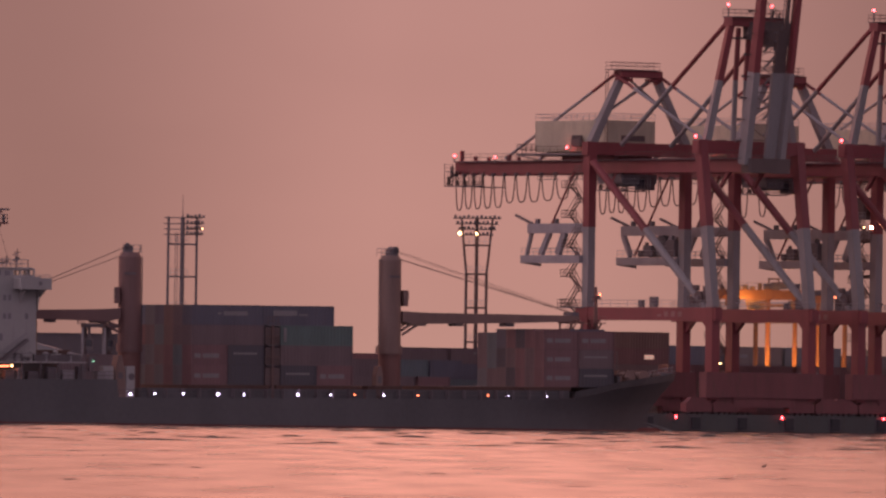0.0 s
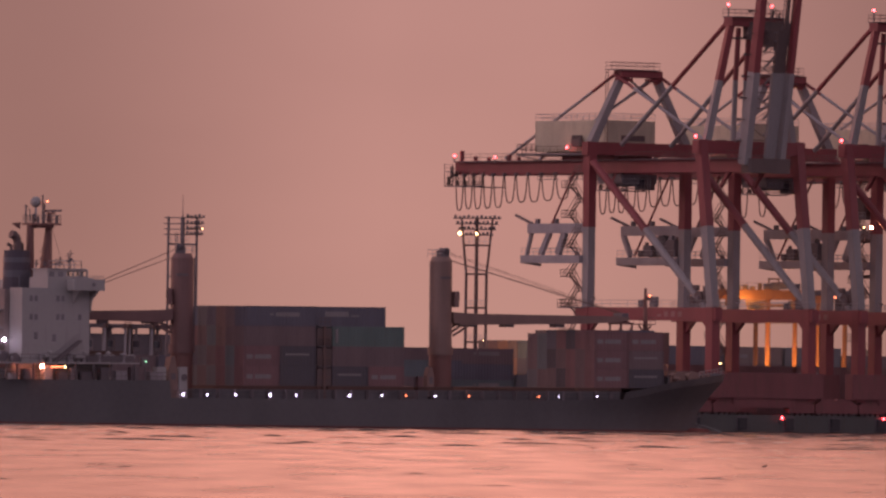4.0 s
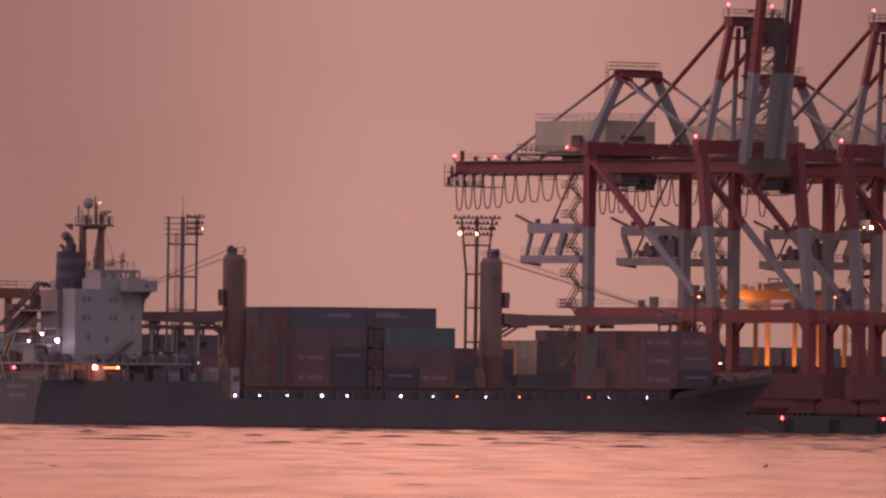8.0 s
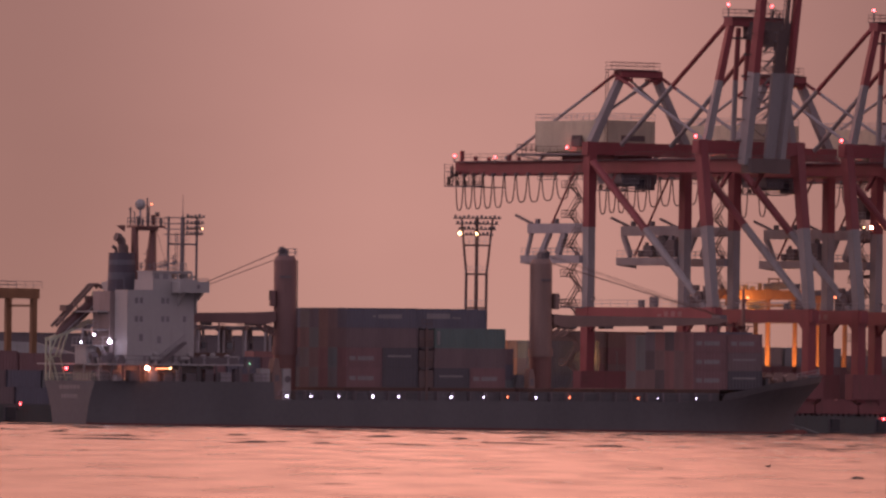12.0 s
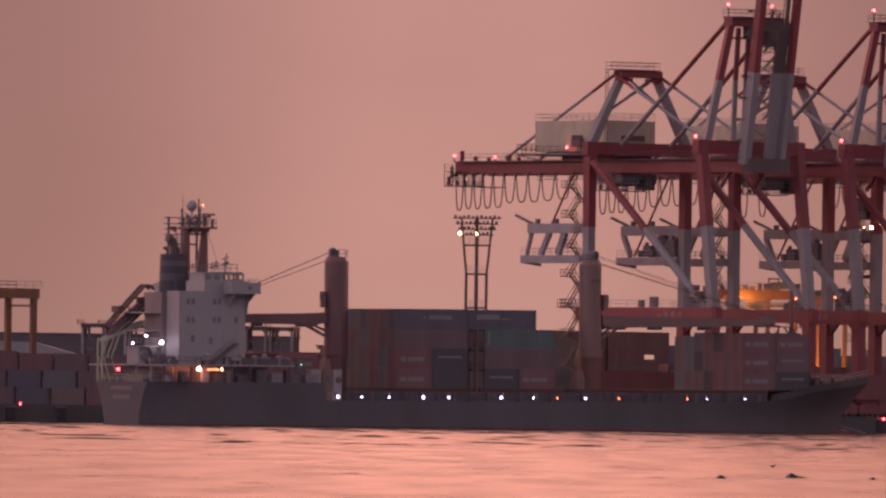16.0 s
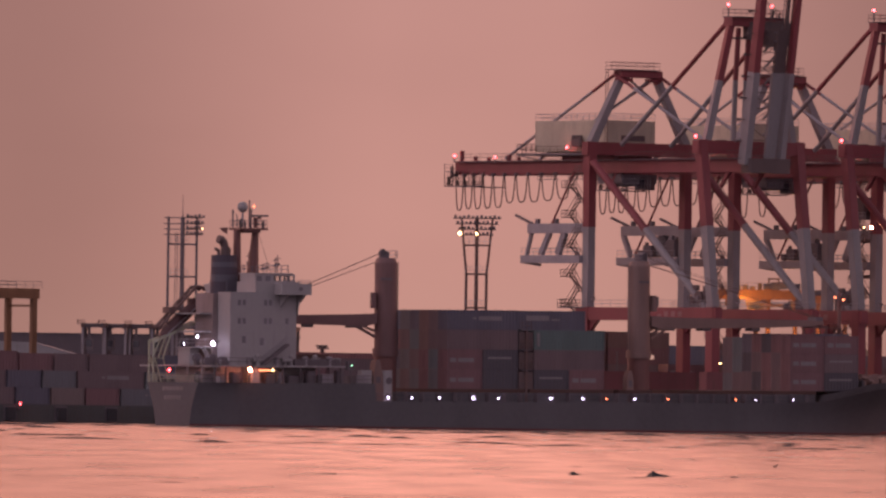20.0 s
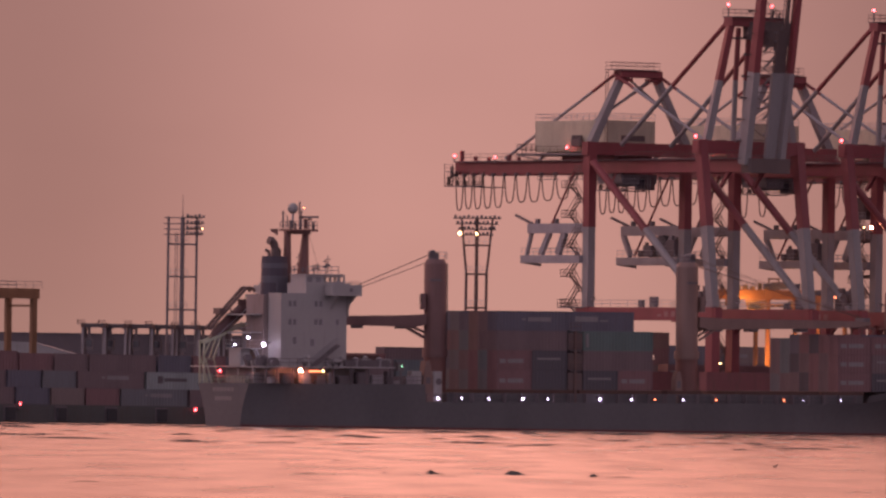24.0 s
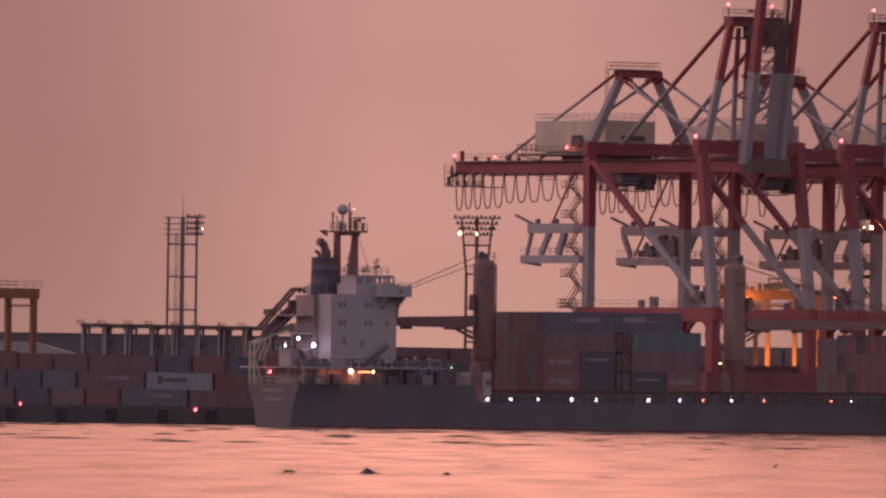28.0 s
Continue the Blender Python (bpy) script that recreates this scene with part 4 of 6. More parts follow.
    for x in (-36.2, -34.7):
        m = Mesh()
        m.box(x - 0.4, x + 0.4, -8.26, -8.18, 21.0, 21.7, CABIN)
        part("window", m, br)
    for x in (-33.2, -32.0, -30.85):
        m = Mesh()
        m.box(x - 0.5, x + 0.5, -8.14, -8.12, 21.05, 21.75, CLEAR)
        part("window", m, br, "clear wheelhouse window")
    for i in range(11):
        m = Mesh()
        y = -6.7 + i * 1.25
        m.box(-30.28, -30.26, y, y + 1.05, 21.05, 21.75, CLEAR)
        part("window", m, br, "clear wheelhouse window")
    m = Mesh()
    m.prism([(-37.0, -8.4), (-30.6, -8.4), (-29.9, -6.4), (-29.9, 6.4), (-33.7, 7.8), (-33.7, -4.0), (-37.0, -4.0)], 22.0, 22.15, SHIPWHITE, "z")
    part("bridge_roof", m, br)
    m = Mesh()
    m.rail([(-36.6, -8.1, 22.15), (-31.2, -8.1, 22.15), (-30.2, -6.2, 22.15), (-30.2, 6.2, 22.15)], GREY, step=1.5)
    part("railing", m, br)
    m = Mesh()
    m.rail([(-34.0, -11, 20.6), (-29.3, -11, 20.6), (-29.3, -8, 20.6)], GREY, h=0.5, step=1.6, r=0.03)
    part("wing_railing", m, br)
    for x, y, hgt in ((-32.0, -6.4, 2.6), (-33.4, -5.8, 1.6), (-31.0, -4.2, 2.2), (-36.4, -6.6, 1.0), (-34.8, -6.9, 1.3), (-37.4, -6, 1.2), (-31.6, 2.0, 3.0)):
        m = Mesh()
        m.tube((x, y, 22.2), (x, y, 22.2 + hgt), 0.07, DARKSTEEL, n=5)
        m.box(x - 0.25, x + 0.25, y - 0.2, y + 0.2, 22.2 + hgt * 0.4, 22.2 + hgt * 0.55, DARKSTEEL)
        m.tube((x - 0.5, y, 22.2 + hgt * 0.8), (x + 0.5, y, 22.2 + hgt * 0.8), 0.05, DARKSTEEL, n=4)
        part("antenna", m, br)
    # gear along the poop deck
    for x, w, d, hh, mat in ((-43.4, 1.2, 1.0, 0.9, GREY), (-41.2, 1.6, 1.2, 1.5, DARKSTEEL), (-37.9, 1.3, 1.4, 2.0, SHIPWHITE), (-35.6, 1.6, 0.9, 1.2, DARKSTEEL),
                             (-33.6, 1.0, 0.9, 1.6, GREY), (-31.8, 1.8, 1.1, 1.0, DARKSTEEL), (-28.6, 1.4, 1.2, 1.7, DARKSTEEL), (-26.2, 2.0, 1.2, 1.3, GREY),
                             (-23.6, 1.2, 1.0, 1.8, DARKSTEEL), (-20.4, 2.2, 1.4, 1.2, GREY)):
        m = Mesh()
        m.box(x, x + w, -9.3, -9.3 + d, 6.5, 6.5 + hh, mat, 0.08)
        m.box(x + 0.1, x + w - 0.1, -9.36, -9.3, 6.5 + hh * 0.2, 6.5 + hh * 0.85, mat)
        part("deck_box", m, h)
    for x in (-37.9, -33.0, -28.0, -24.6):
        m = Mesh()
        m.tube((x, -9.2, 9.75), (x + 1.5, -9.2, 9.75), 0.36, SHIPWHITE, n=12)
        m.box(x + 0.2, x + 0.35, -9.5, -8.9, 8.95, 9.6, DARKSTEEL)
        m.box(x + 1.15, x + 1.3, -9.5, -8.9, 8.95, 9.6, DARKSTEEL)
        part("life_raft", m, h, "white life raft canister")
    m = Mesh()
    m.box(-31.0, -23.2, -9.6, -8.9, 9.0, 9.9, DARKSTEEL, 0.1)
    m.box(-30.4, -24.0, -8.0, 4.0, 8.95, 10.6, DECK, 0.2)
    part("provision_store", m, h)
    # outside stair
    m = Mesh()
    for y in (-9.9, -9.2):
        m.beam((-36.4, y, 9.0), (-32.2, y, 12.0), 0.12, 0.35, DARKSTEEL)
        m.beam((-36.4, y, 10.0), (-32.2, y, 13.0), 0.08, 0.08, GREY)
    for i in range(12):
        k = i / 12
        m.box(-36.4 + 4.2 * k, -36.1 + 4.2 * k, -9.9, -9.2, 9.0 + 3 * k, 9.06 + 3 * k, GREY)
    part("outside_stair", m, tower)
    m = Mesh()
    m.rail([(-45, -9.8, 8.95), (-22.6, -9.8, 8.95)], DARKSTEEL, step=1.5, r=0.035)
    part("boat_deck_railing", m, h)
    for i, (x, w) in enumerate(((-38.6, 0.5), (-37.0, 0.8), (-33.8, 0.7), (-31.4, 0.6), (-29.0, 0.9), (-27.4, 0.7), (-25.0, 0.9))):
        m = Mesh()
        m.tube((x, -9.3, 8.95), (x, -9.3, 9.9 + 0.3 * (i % 2)), w * 0.4, SHIPWHITE if i % 2 else GREY, n=10)
        m.ball((x, -9.3, 10.0 + 0.3 * (i % 2)), w * 0.55, SHIPWHITE if i % 2 else GREY, 10, 6, 0.7)
        part("ventilator", m, h)
    # funnel
    m = Mesh()
    ring = lambda z, k: [(-37.0 + 2.1 * k * math.cos(a), 1.7 * k * math.sin(a), z) for a in [math.pi * 2 * i / 16 for i in range(16)]]
    m.add(ring(19.2, 1.0) + ring(24.7, 0.92), [(i, (i + 1) % 16, (i + 1) % 16 + 16, i + 16) for i in range(16)] + [tuple(range(16, 32))], FUNNEL)
    fu = part("funnel", m, ship, "navy funnel with pale bands")
    for z0, z1 in ((20.9, 21.9), (23.0, 23.7)):
        k0, k1 = 1.015 - 0.0145 * (z0 - 19.2), 1.015 - 0.0145 * (z1 - 19.2)
        m = Mesh()
        m.add(ring(z0, k0) + ring(z1, k1), [(i, (i + 1) % 16, (i + 1) % 16 + 16, i + 16) for i in range(16)], BAND)
        part("funnel_band", m, fu)
    m = Mesh()
    m.box(-37.7, -35.9, -1.86, -1.5, 19.3, 21.2, BAND, 0.1)
    part("funnel_door", m, fu, "grey casing door")
    m = Mesh()
    m.path([(-36.9, 0, 24.6), (-36.9, 0, 26.0), (-37.3, 0, 26.8), (-38.0, 0, 27.0)], 0.6, MACHINE, n=10)
    m.path([(-35.8, 0.6, 24.6), (-35.8, 0.6, 25.6), (-36.4, 0.6, 25.9)], 0.25, MACHINE, n=8)
    m.path([(-38.3, -0.6, 24.6), (-38.3, -0.6, 25.3), (-38.9, -0.6, 25.6)], 0.25, MACHINE, n=8)
    part("exhaust_pipe", m, fu)
    m = Mesh()
    m.prism([(-42.2, -5.4), (-34.75, -5.4), (-34.7, 2.4), (-39.6, 2.4), (-39.6, -0.8), (-42.2, -0.8)], 8.9, 19.2, CASING, "z")
    part("funnel_casing", m, ship)
    # masts
    ms = Mesh()
    ms.tube((-34.85, 0, 20.5), (-34.85, 0, 28.6), 0.62, MAST, 0.5, n=10)
    ms.tube((-32.3, 0, 20.5), (-31.75, 0, 28.6), 1.0, MAST, 0.45, n=10)
    mast = part("signal_mast", ms, ship, "brown twin-post signal mast")
    m = Mesh()
    m.box(-35.3, -30.6, -1.5, 1.5, 28.3, 28.6, MAST)
    m.box(-34.4, -31.4, -1.0, 1.0, 27.9, 28.3, MAST, 0.2)
    m.rail([(-35.2, 1.4, 28.6), (-35.2, -1.4, 28.6), (-30.7, -1.4, 28.6), (-30.7, 1.4, 28.6)], DARKSTEEL, step=0.75, r=0.05)
    for x, y, w, z in ((-34.9, -0.9, 0.3, 29.9), (-34.2, -1.1, 0.25, 29.5), (-33.2, -1.0, 0.22, 30.0), (-31.2, -1.1, 0.3, 29.6), (-35.1, 0.8, 0.15, 31.2)):
        m.box(x - w / 2, x + w / 2, y - 0.15, y + 0.15, 28.6, z, DARKSTEEL, 0.04)
    m.tube((-35.4, 0.8, 30.9), (-34.8, 0.8, 30.9), 0.05, DARKSTEEL, n=4)
    part("mast_platform", m, mast)
    m = Mesh()
    m.tube((-33.95, 0, 28.7), (-33.95, 0, 31.0), 0.16, GREY)
    m.ball((-33.95, 0, 31.6), 0.78, SHIPWHITE, 16, 10)
    part("radome", m, mast, "white radome on a post", True)
    m = Mesh()
    m.tube((-31.75, 0, 28.7), (-31.75, 0, 30.1), 0.3, MAST)
    m.box(-32.0, -30.9, -0.3, 0.3, 29.9, 30.15, MAST)
    part("radar_pedestal", m, mast)
    m = Mesh()
    m.box(-1.35, 1.35, -0.16, 0.16, 0.0, 0.28, DARKSTEEL, 0.08)
    m.tube((0, 0, -0.2), (0, 0, 0.05), 0.18, DARKSTEEL)
    SPIN.append(part("radar_scanner", m, mast))
    m = Mesh()
    m.tube((-32.8, 0, 28.7), (-32.8, 0, 32.6), 0.12, DARKSTEEL)
    m.tube((-32.5, 0, 28.7), (-32.5, 0, 31.4), 0.1, DARKSTEEL)
    for z in (29.4, 30.2, 31.0):
        m.tube((-33.0, 0, z), (-32.3, 0, z), 0.06, DARKSTEEL, n=4)
    part("mast_pole", m, mast)
    m = Mesh()
    m.path([(-35.5, -1.0, 28.7), (-35.5, -1.0, 30.3), (-35.7, -1.0, 30.6)], 0.08, DARKSTEEL)
    part("bent_pipe", m, mast)
    m = Mesh()
    m.ball((-32.3, -0.4, 31.7), 0.13, LWARM, 10, 6)
    part("masthead_lamp", m, mast)
    m = Mesh()
    m.add([(-36.5, 0, 27.7), (-37.2, 0.1, 28.05), (-37.8, 0.15, 28.55), (-37.0, 0.1, 28.65), (-36.4, 0, 28.65)], [(0, 1, 2, 3, 4)], MAST)
    part("flag", m, mast)
    m = Mesh()
    m.tube((-31.0, -3.0, 22.1), (-31.8, -0.5, 28.6), 0.035, CABLE, n=4)
    m.tube((-31.0, 3.0, 22.1), (-31.8, 0.5, 28.6), 0.035, CABLE, n=4)
    part("mast_stay", m, mast)
    # free-fall lifeboat on its launching ramp
    m = Mesh()
    for y in (1.5, 2.7):
        m.path([(-39.4, y, 19.6), (-39.6, y, 20.0), (-40.2, y, 20.15), (-40.9, y, 20.05), (-41.3, y, 19.6), (-46.9, y, 14.2)], 0.24, BROWN, n=8)
        m.beam((-39.0, y, 19.3), (-39.6, y, 16.4), 0.22, 0.25, BROWN)
    for u, z in ((-42.2, 18.7), (-43.6, 17.4), (-45.8, 15.3)):
        m.tube((u, 1.5, z), (u, 2.7, z), 0.14, BROWN, n=6)
        m.beam((u, 1.5, z), (u + 0.5, 1.5, z - 1.1), 0.14, 0.16, BROWN)
    ra = part("lifeboat_ramp", m, ship, "brown steel launching ramp")
    m = Mesh()
    m.box(-45.5, -44.4, 1.1, 3.0, 16.35, 17.2, BROWN, 0.15)
    part("winch_box", m, ra)
    for y in (1.5, 2.7):
        m = Mesh()
        m.beam((-40.6, y, 15.1), (-47.9, y, 12.2), 0.26, 0.4, TRUSS)
        part("slide_beam", m, ra, "slide beam tinted pale green for the stern lamplight")
        for p, q, w in (((-47.8, 12.6), (-47.8, 6.5), 0.26), ((-46.7, 12.5), (-48.0, 10.0), 0.22), ((-47.6, 10.0), (-46.5, 6.5), 0.24),
                        ((-47.8, 9.9), (-46.0, 9.9), 0.16), ((-45.0, 13.1), (-46.2, 10.0), 0.24), ((-46.2, 10.0), (-45.2, 6.5), 0.18)):
            m = Mesh()
            if y > 2 and w < 0.23:
                continue
            m.beam((p[0], y, p[1]), (q[0], y, q[1]), w * 0.8, w * 0.8, TRUSS)
            part("truss_bar", m, ra, "steel truss bar tinted pale green for the stern lamplight")
    m = Mesh()
    p, q = Vector((-46.4, 2.1, 12.9)), Vector((-39.9, 2.1, 18.0))
    pts = [(0.0, 0.2), (0.06, 0.55), (0.2, 0.85), (0.5, 0.92), (0.8, 0.85), (0.94, 0.6), (1.0, 0.3)]
    for (k0, r0), (k1, r1) in zip(pts, pts[1:]):
        m.tube(p.lerp(q, k0), p.lerp(q, k1), r0, ORANGE, r1, n=14)
    m.box(-41.6, -40.4, 1.5, 2.7, 16.9, 18.5, ORANGE, 0.2)
    boat = part("lifeboat", m, ra, "dark maroon enclosed lifeboat")
    m = Mesh()
    m.tube(p.lerp(q, 0.08) + Vector((0, -1.0, -0.1)), p.lerp(q, 0.9) + Vector((0, -0.9, -0.1)), 0.08, GREY, n=6)
    part("grab_rail", m, boat)
    m = Mesh()
    for y in (1.7, 2.5):
        m.path([(-40.2, y, 19.2), (-40.6, y, 17.4), (-40.2, y, 16.0)], 0.08, TRUSS, n=5)
    for z in (16.4, 17.2, 18.0, 18.8):
        m.tube((-40.35, 1.7, z), (-40.35, 2.5, z), 0.05, TRUSS, n=4)
    part("boarding_ladder", m, ra)
    # stern gear
    m = Mesh()
    m.box(-45.2, -43.4, -4.0, -0.8, 8.95, 11.4, SHIPWHITE, 0.15)
    wh = part("winch_house", m, ship)
    m = Mesh()
    m.box(-45.5, -42.0, -5.2, -0.4, 11.4, 11.55, SHIPWHITE)
    m.rail([(-45.4, -0.5, 11.55), (-45.4, -5.1, 11.55), (-42.1, -5.1, 11.55)], SHIPWHITE, step=1.2)
    part("house_roof", m, wh)
    m = Mesh()
    m.box(-44.0, -42.25, -5.0, 2.0, 13.6, 13.85, SHIPWHITE)
    m.box(-44.0, -42.25, -5.0, 2.0, 16.2, 16.4, SHIPWHITE)
    m.rail([(-43.9, 2, 13.85), (-43.9, -5, 13.85)], GREY, step=1.4)
    part("aft_gallery", m, tower)
    # ladders, reels and lockers about the winch house
    m = Mesh()
    for k in (0.0, 0.5):
        m.beam((-42.6 + k, -5.3, 9.0), (-43.9 + k, -5.3, 11.4), 0.08, 0.18, SHIPWHITE)
    for n in range(7):
        m.box(-42.7 - 0.19 * n, -42.0 - 0.19 * n, -5.45, -5.2, 9.2 + 0.32 * n, 9.25 + 0.32 * n, GREY)
    part("poop_ladder", m, wh)
    for u, y, w, z in ((-43.0, -6.4, 0.9, 10.3), (-41.9, -7.6, 0.8, 10.0), (-44.4, -7.4, 0.7, 9.9), (-42.4, -8.6, 1.0, 9.8), (-44.9, -5.6, 0.6, 10.4)):
        m = Mesh()
        m.tube((u, y - w / 2, z - 0.4), (u, y + w / 2, z - 0.4), 0.42, GREY, n=12)
        for e in (-1, 1):
            m.tube((u, y + e * w / 2 - 0.04, z - 0.4), (u, y + e * w / 2 + 0.04, z - 0.4), 0.62, DARKSTEEL, n=12)
        m.box(u - 0.3, u + 0.3, y - w / 2, y + w / 2, 8.95, z - 0.8, DARKSTEEL)
        part("rope_reel", m, wh)
    m = Mesh()
    m.beam((-42.2, -6.2, 12.3), (-41.45, -6.2, 12.3), 0.12, 0.12, DARKSTEEL)
    m.beam((-44.2, -4.5, 13.3), (-43.6, -4.5, 13.65), 0.12, 0.12, DARKSTEEL)
    part("lamp_arm", m, tower)
    m = Mesh()
    m.tube((-45.0, -3.2, 6.5), (-45.0, -3.2, 10.6), 0.1, SHIPWHITE, n=6)
    m.box(-45.3, -44.7, -3.5, -2.9, 10.0, 10.6, SHIPWHITE, 0.08)
    m.box(-45.25, -44.75, -3.45, -2.95, 9.2, 9.7, SHIPWHITE, 0.08)
    part("stern_light_post", m, ship)
    m = Mesh()
    m.rail([(-45.3, 6.4, 6.5), (-45.3, -6.4, 6.5)], TRUSS, h=1.0, step=0.9, r=0.05)
    part("stern_railing", m, ship)
    for x, y, z, mat, r in ((-44.2, -4.5, 13.0, LFLOOD, 0.15), (-45.1, -2.4, 12.0, LFLOOD, 0.12), (-42.9, -6.6, 12.04, LFLOOD, 0.26),
                            (-45.3, 1.2, 8.22, LRED, 0.22), (-38.7, -9.95, 8.35, LPINK, 0.25), (-34.9, -9.95, 8.30, LYEL, 0.16),
                            (-21.5, -9.9, 9.06, LGREEN, 0.08)):
        m = Mesh()
        m.ball((x, y, z), r, mat, 12, 8)
        m.box(x + 0.1, x + 0.4, y - 0.12, y + 0.12, z - 0.1, z + 0.5, DARKSTEEL)
        part("deck_lamp", m, ship)
    m = Mesh()
    m.box(-36.9, -35.2, -9.7, -9.4, 8.2, 8.36, LWARM)
    part("strip_lamp", m, ship)
    m = Mesh()
    m.tube((-21.5, -9.6, 6.5), (-21.5, -9.6, 9.6), 0.12, DARKSTEEL)
    m.box(-22.1, -20.9, -9.75, -9.0, 8.4, 9.7, DARKSTEEL, 0.1)
    part("sidelight_box", m, ship)
    for x in (-43.6, -42.0):
        m = Mesh()
        m.tube((x, -6.5, 7.2), (x, -4.0, 7.2), 0.6, GREY, n=12)
        for y in (-6.5, -4.0):
            m.tube((x, y - 0.06, 7.2), (x, y + 0.06, 7.2), 0.9, GREY, n=14)
        part("mooring_winch", m, ship)
    m = Mesh()
    m.box(-44.6, -44.2, -6.6, -6.2, 6.5, 9.4, SHIPWHITE)
    m.box(-44.8, -44.0, -6.8, -6.0, 9.3, 9.8, SHIPWHITE, 0.1)
    part("stern_post", m, ship)


def deck_crane(ship, u, ahead, reach, coat, slew=0.0):
    m = Mesh()
    m.tube((u, 0, 4.0), (u, 0, 10.4), 1.6, MAST, n=20)
    m.tube((u, 0, 10.4), (u, 0, 11.6), 1.85, coat, n=20)
    m.tube((u, 0, 11.6), (u, 0, 23.9), 1.62, coat, n=20)
    m.tube((u, 0, 23.9), (u, 0, 24.6), 1.62, coat, 1.3, n=20)
    cr = part("deck_crane", m, ship, "weathered painted deck crane with its jib lowered")
    s = 1 if ahead else -1
    m = Mesh()
    m.box(u - 0.7 + 0.3 * s, u + 0.7 + 0.3 * s, -0.8, 0.8, 24.6, 25.5, DARKSTEEL, 0.15)
    m.tube((u + 0.5 * s, -0.8, 25.4), (u + 0.5 * s, 0.8, 25.4), 0.5, DARKSTEEL, n=12)
    part("crane_head", m, cr)
    m = Mesh()
    m.rail([(u - 1.5 * s, -1.2, 24.5), (u - 0.3 * s, -1.2, 24.5), (u - 0.3 * s, 1.2, 24.5), (u - 1.5 * s, 1.2, 24.5), (u - 1.5 * s, -1.2, 24.5)], GREY, step=1.0)
    part("head_railing", m, cr)
    m = Mesh()
    m.box(min(u + 1.5 * s, u + 2.3 * s), max(u + 1.5 * s, u + 2.3 * s), -1.5, -0.1, 17.3, 19.6, coat, 0.15)
    m.box(min(u + 2.25 * s, u + 2.34 * s), max(u + 2.25 * s, u + 2.34 * s), -1.4, -0.2, 18.2, 19.4, PANE)
    part("operator_cab", m, cr)
    m = Mesh()
    for y in (-1.0, 1.0):
        o = lambda k: u + s * k
        pts = [(1.4, 15.1, 16.6), (3.2, 14.7, 16.5), (6.0, 14.8, 16.4), (reach * 0.62, 15.0, 16.3), (reach - 2, 15.3, 16.2), (reach, 15.7, 16.1)]
        outline = [(o(k), lo) for k, lo, hi in pts] + [(o(k), hi) for k, lo, hi in reversed(pts)]
        m.prism(outline, y - 0.35, y + 0.35, coat, "y")
    for k in (4, 9, 14, 19, 24):
        if k < reach - 1:
            m.box(min(u + s * k, u + s * (k + 1.6)), max(u + s * k, u + s * (k + 1.6)), -0.7, 0.7, 15.2, 15.9, coat)
    m.box(min(u + s * (reach - 1.2), u + s * reach), max(u + s * (reach - 1.2), u + s * reach), -1.2, 1.2, 15.6, 16.7, DARKSTEEL, 0.1)
    for y in (-1.0, 1.0):
        m.beam((u + s * 1.5, y, 13.2), (u + s * 4.4, y, 14.8), 0.25, 0.3, coat)
        m.beam((u + s * 1.5, y, 14.0), (u + s * 3.6, y, 14.9), 0.2, 0.25, coat)
    part("jib", m, cr)
    for k, w in ((3.4, 2.4), (10.6, 1.6), (19.4, 1.6)):
        m = Mesh()
        a, b = sorted((u + s * k, u + s * (k + w)))
        m.box(a, b, -0.9, 0.9, 14.5, 15.0, DARKSTEEL, 0.1)
        part("jib_fitting", m, cr)
    m = Mesh()
    for y0, z0, r in ((-0.6, 25.3, 0.03), (0.6, 25.3, 0.03), (-0.3, 24.3, 0.04), (0.3, 24.3, 0.04)):
        m.tube((u + 0.7 * s, y0, z0), (u + s * (reach - 0.6), y0 * 1.2, 16.6), r, CABLE, n=4)
    part("hoist_wire", m, cr)
    m = Mesh()
    for i in range(24):
        z = 11.8 + i * 0.5
        m.box(u - s * 1.72 - 0.05, u - s * 1.72 + 0.05, -0.25, 0.25, z, z + 0.05, DARKSTEEL)
    m.tube((u - s * 1.75, -0.25, 11.6), (u - s * 1.75, -0.25, 24), 0.05, DARKSTEEL, n=4)
    m.tube((u - s * 1.75, 0.25, 11.6), (u - s * 1.75, 0.25, 24), 0.05, DARKSTEEL, n=4)
    part("ladder", m, cr)
    m = Mesh()
    m.box(u - 1.0, u + 0.7, -1.68, -1.5, 21.4, 21.7, DARKSTEEL)
    part("nameplate", m, cr)
    # the upper works turn about the pillar
    if slew:
        turn = Matrix.Translation((u, 0, 0)) @ pose(0, 0, 0, 0, 0, -slew) @ Matrix.Translation((-u, 0, 0))
        for o in cr.children:
            o.matrix_basis = turn


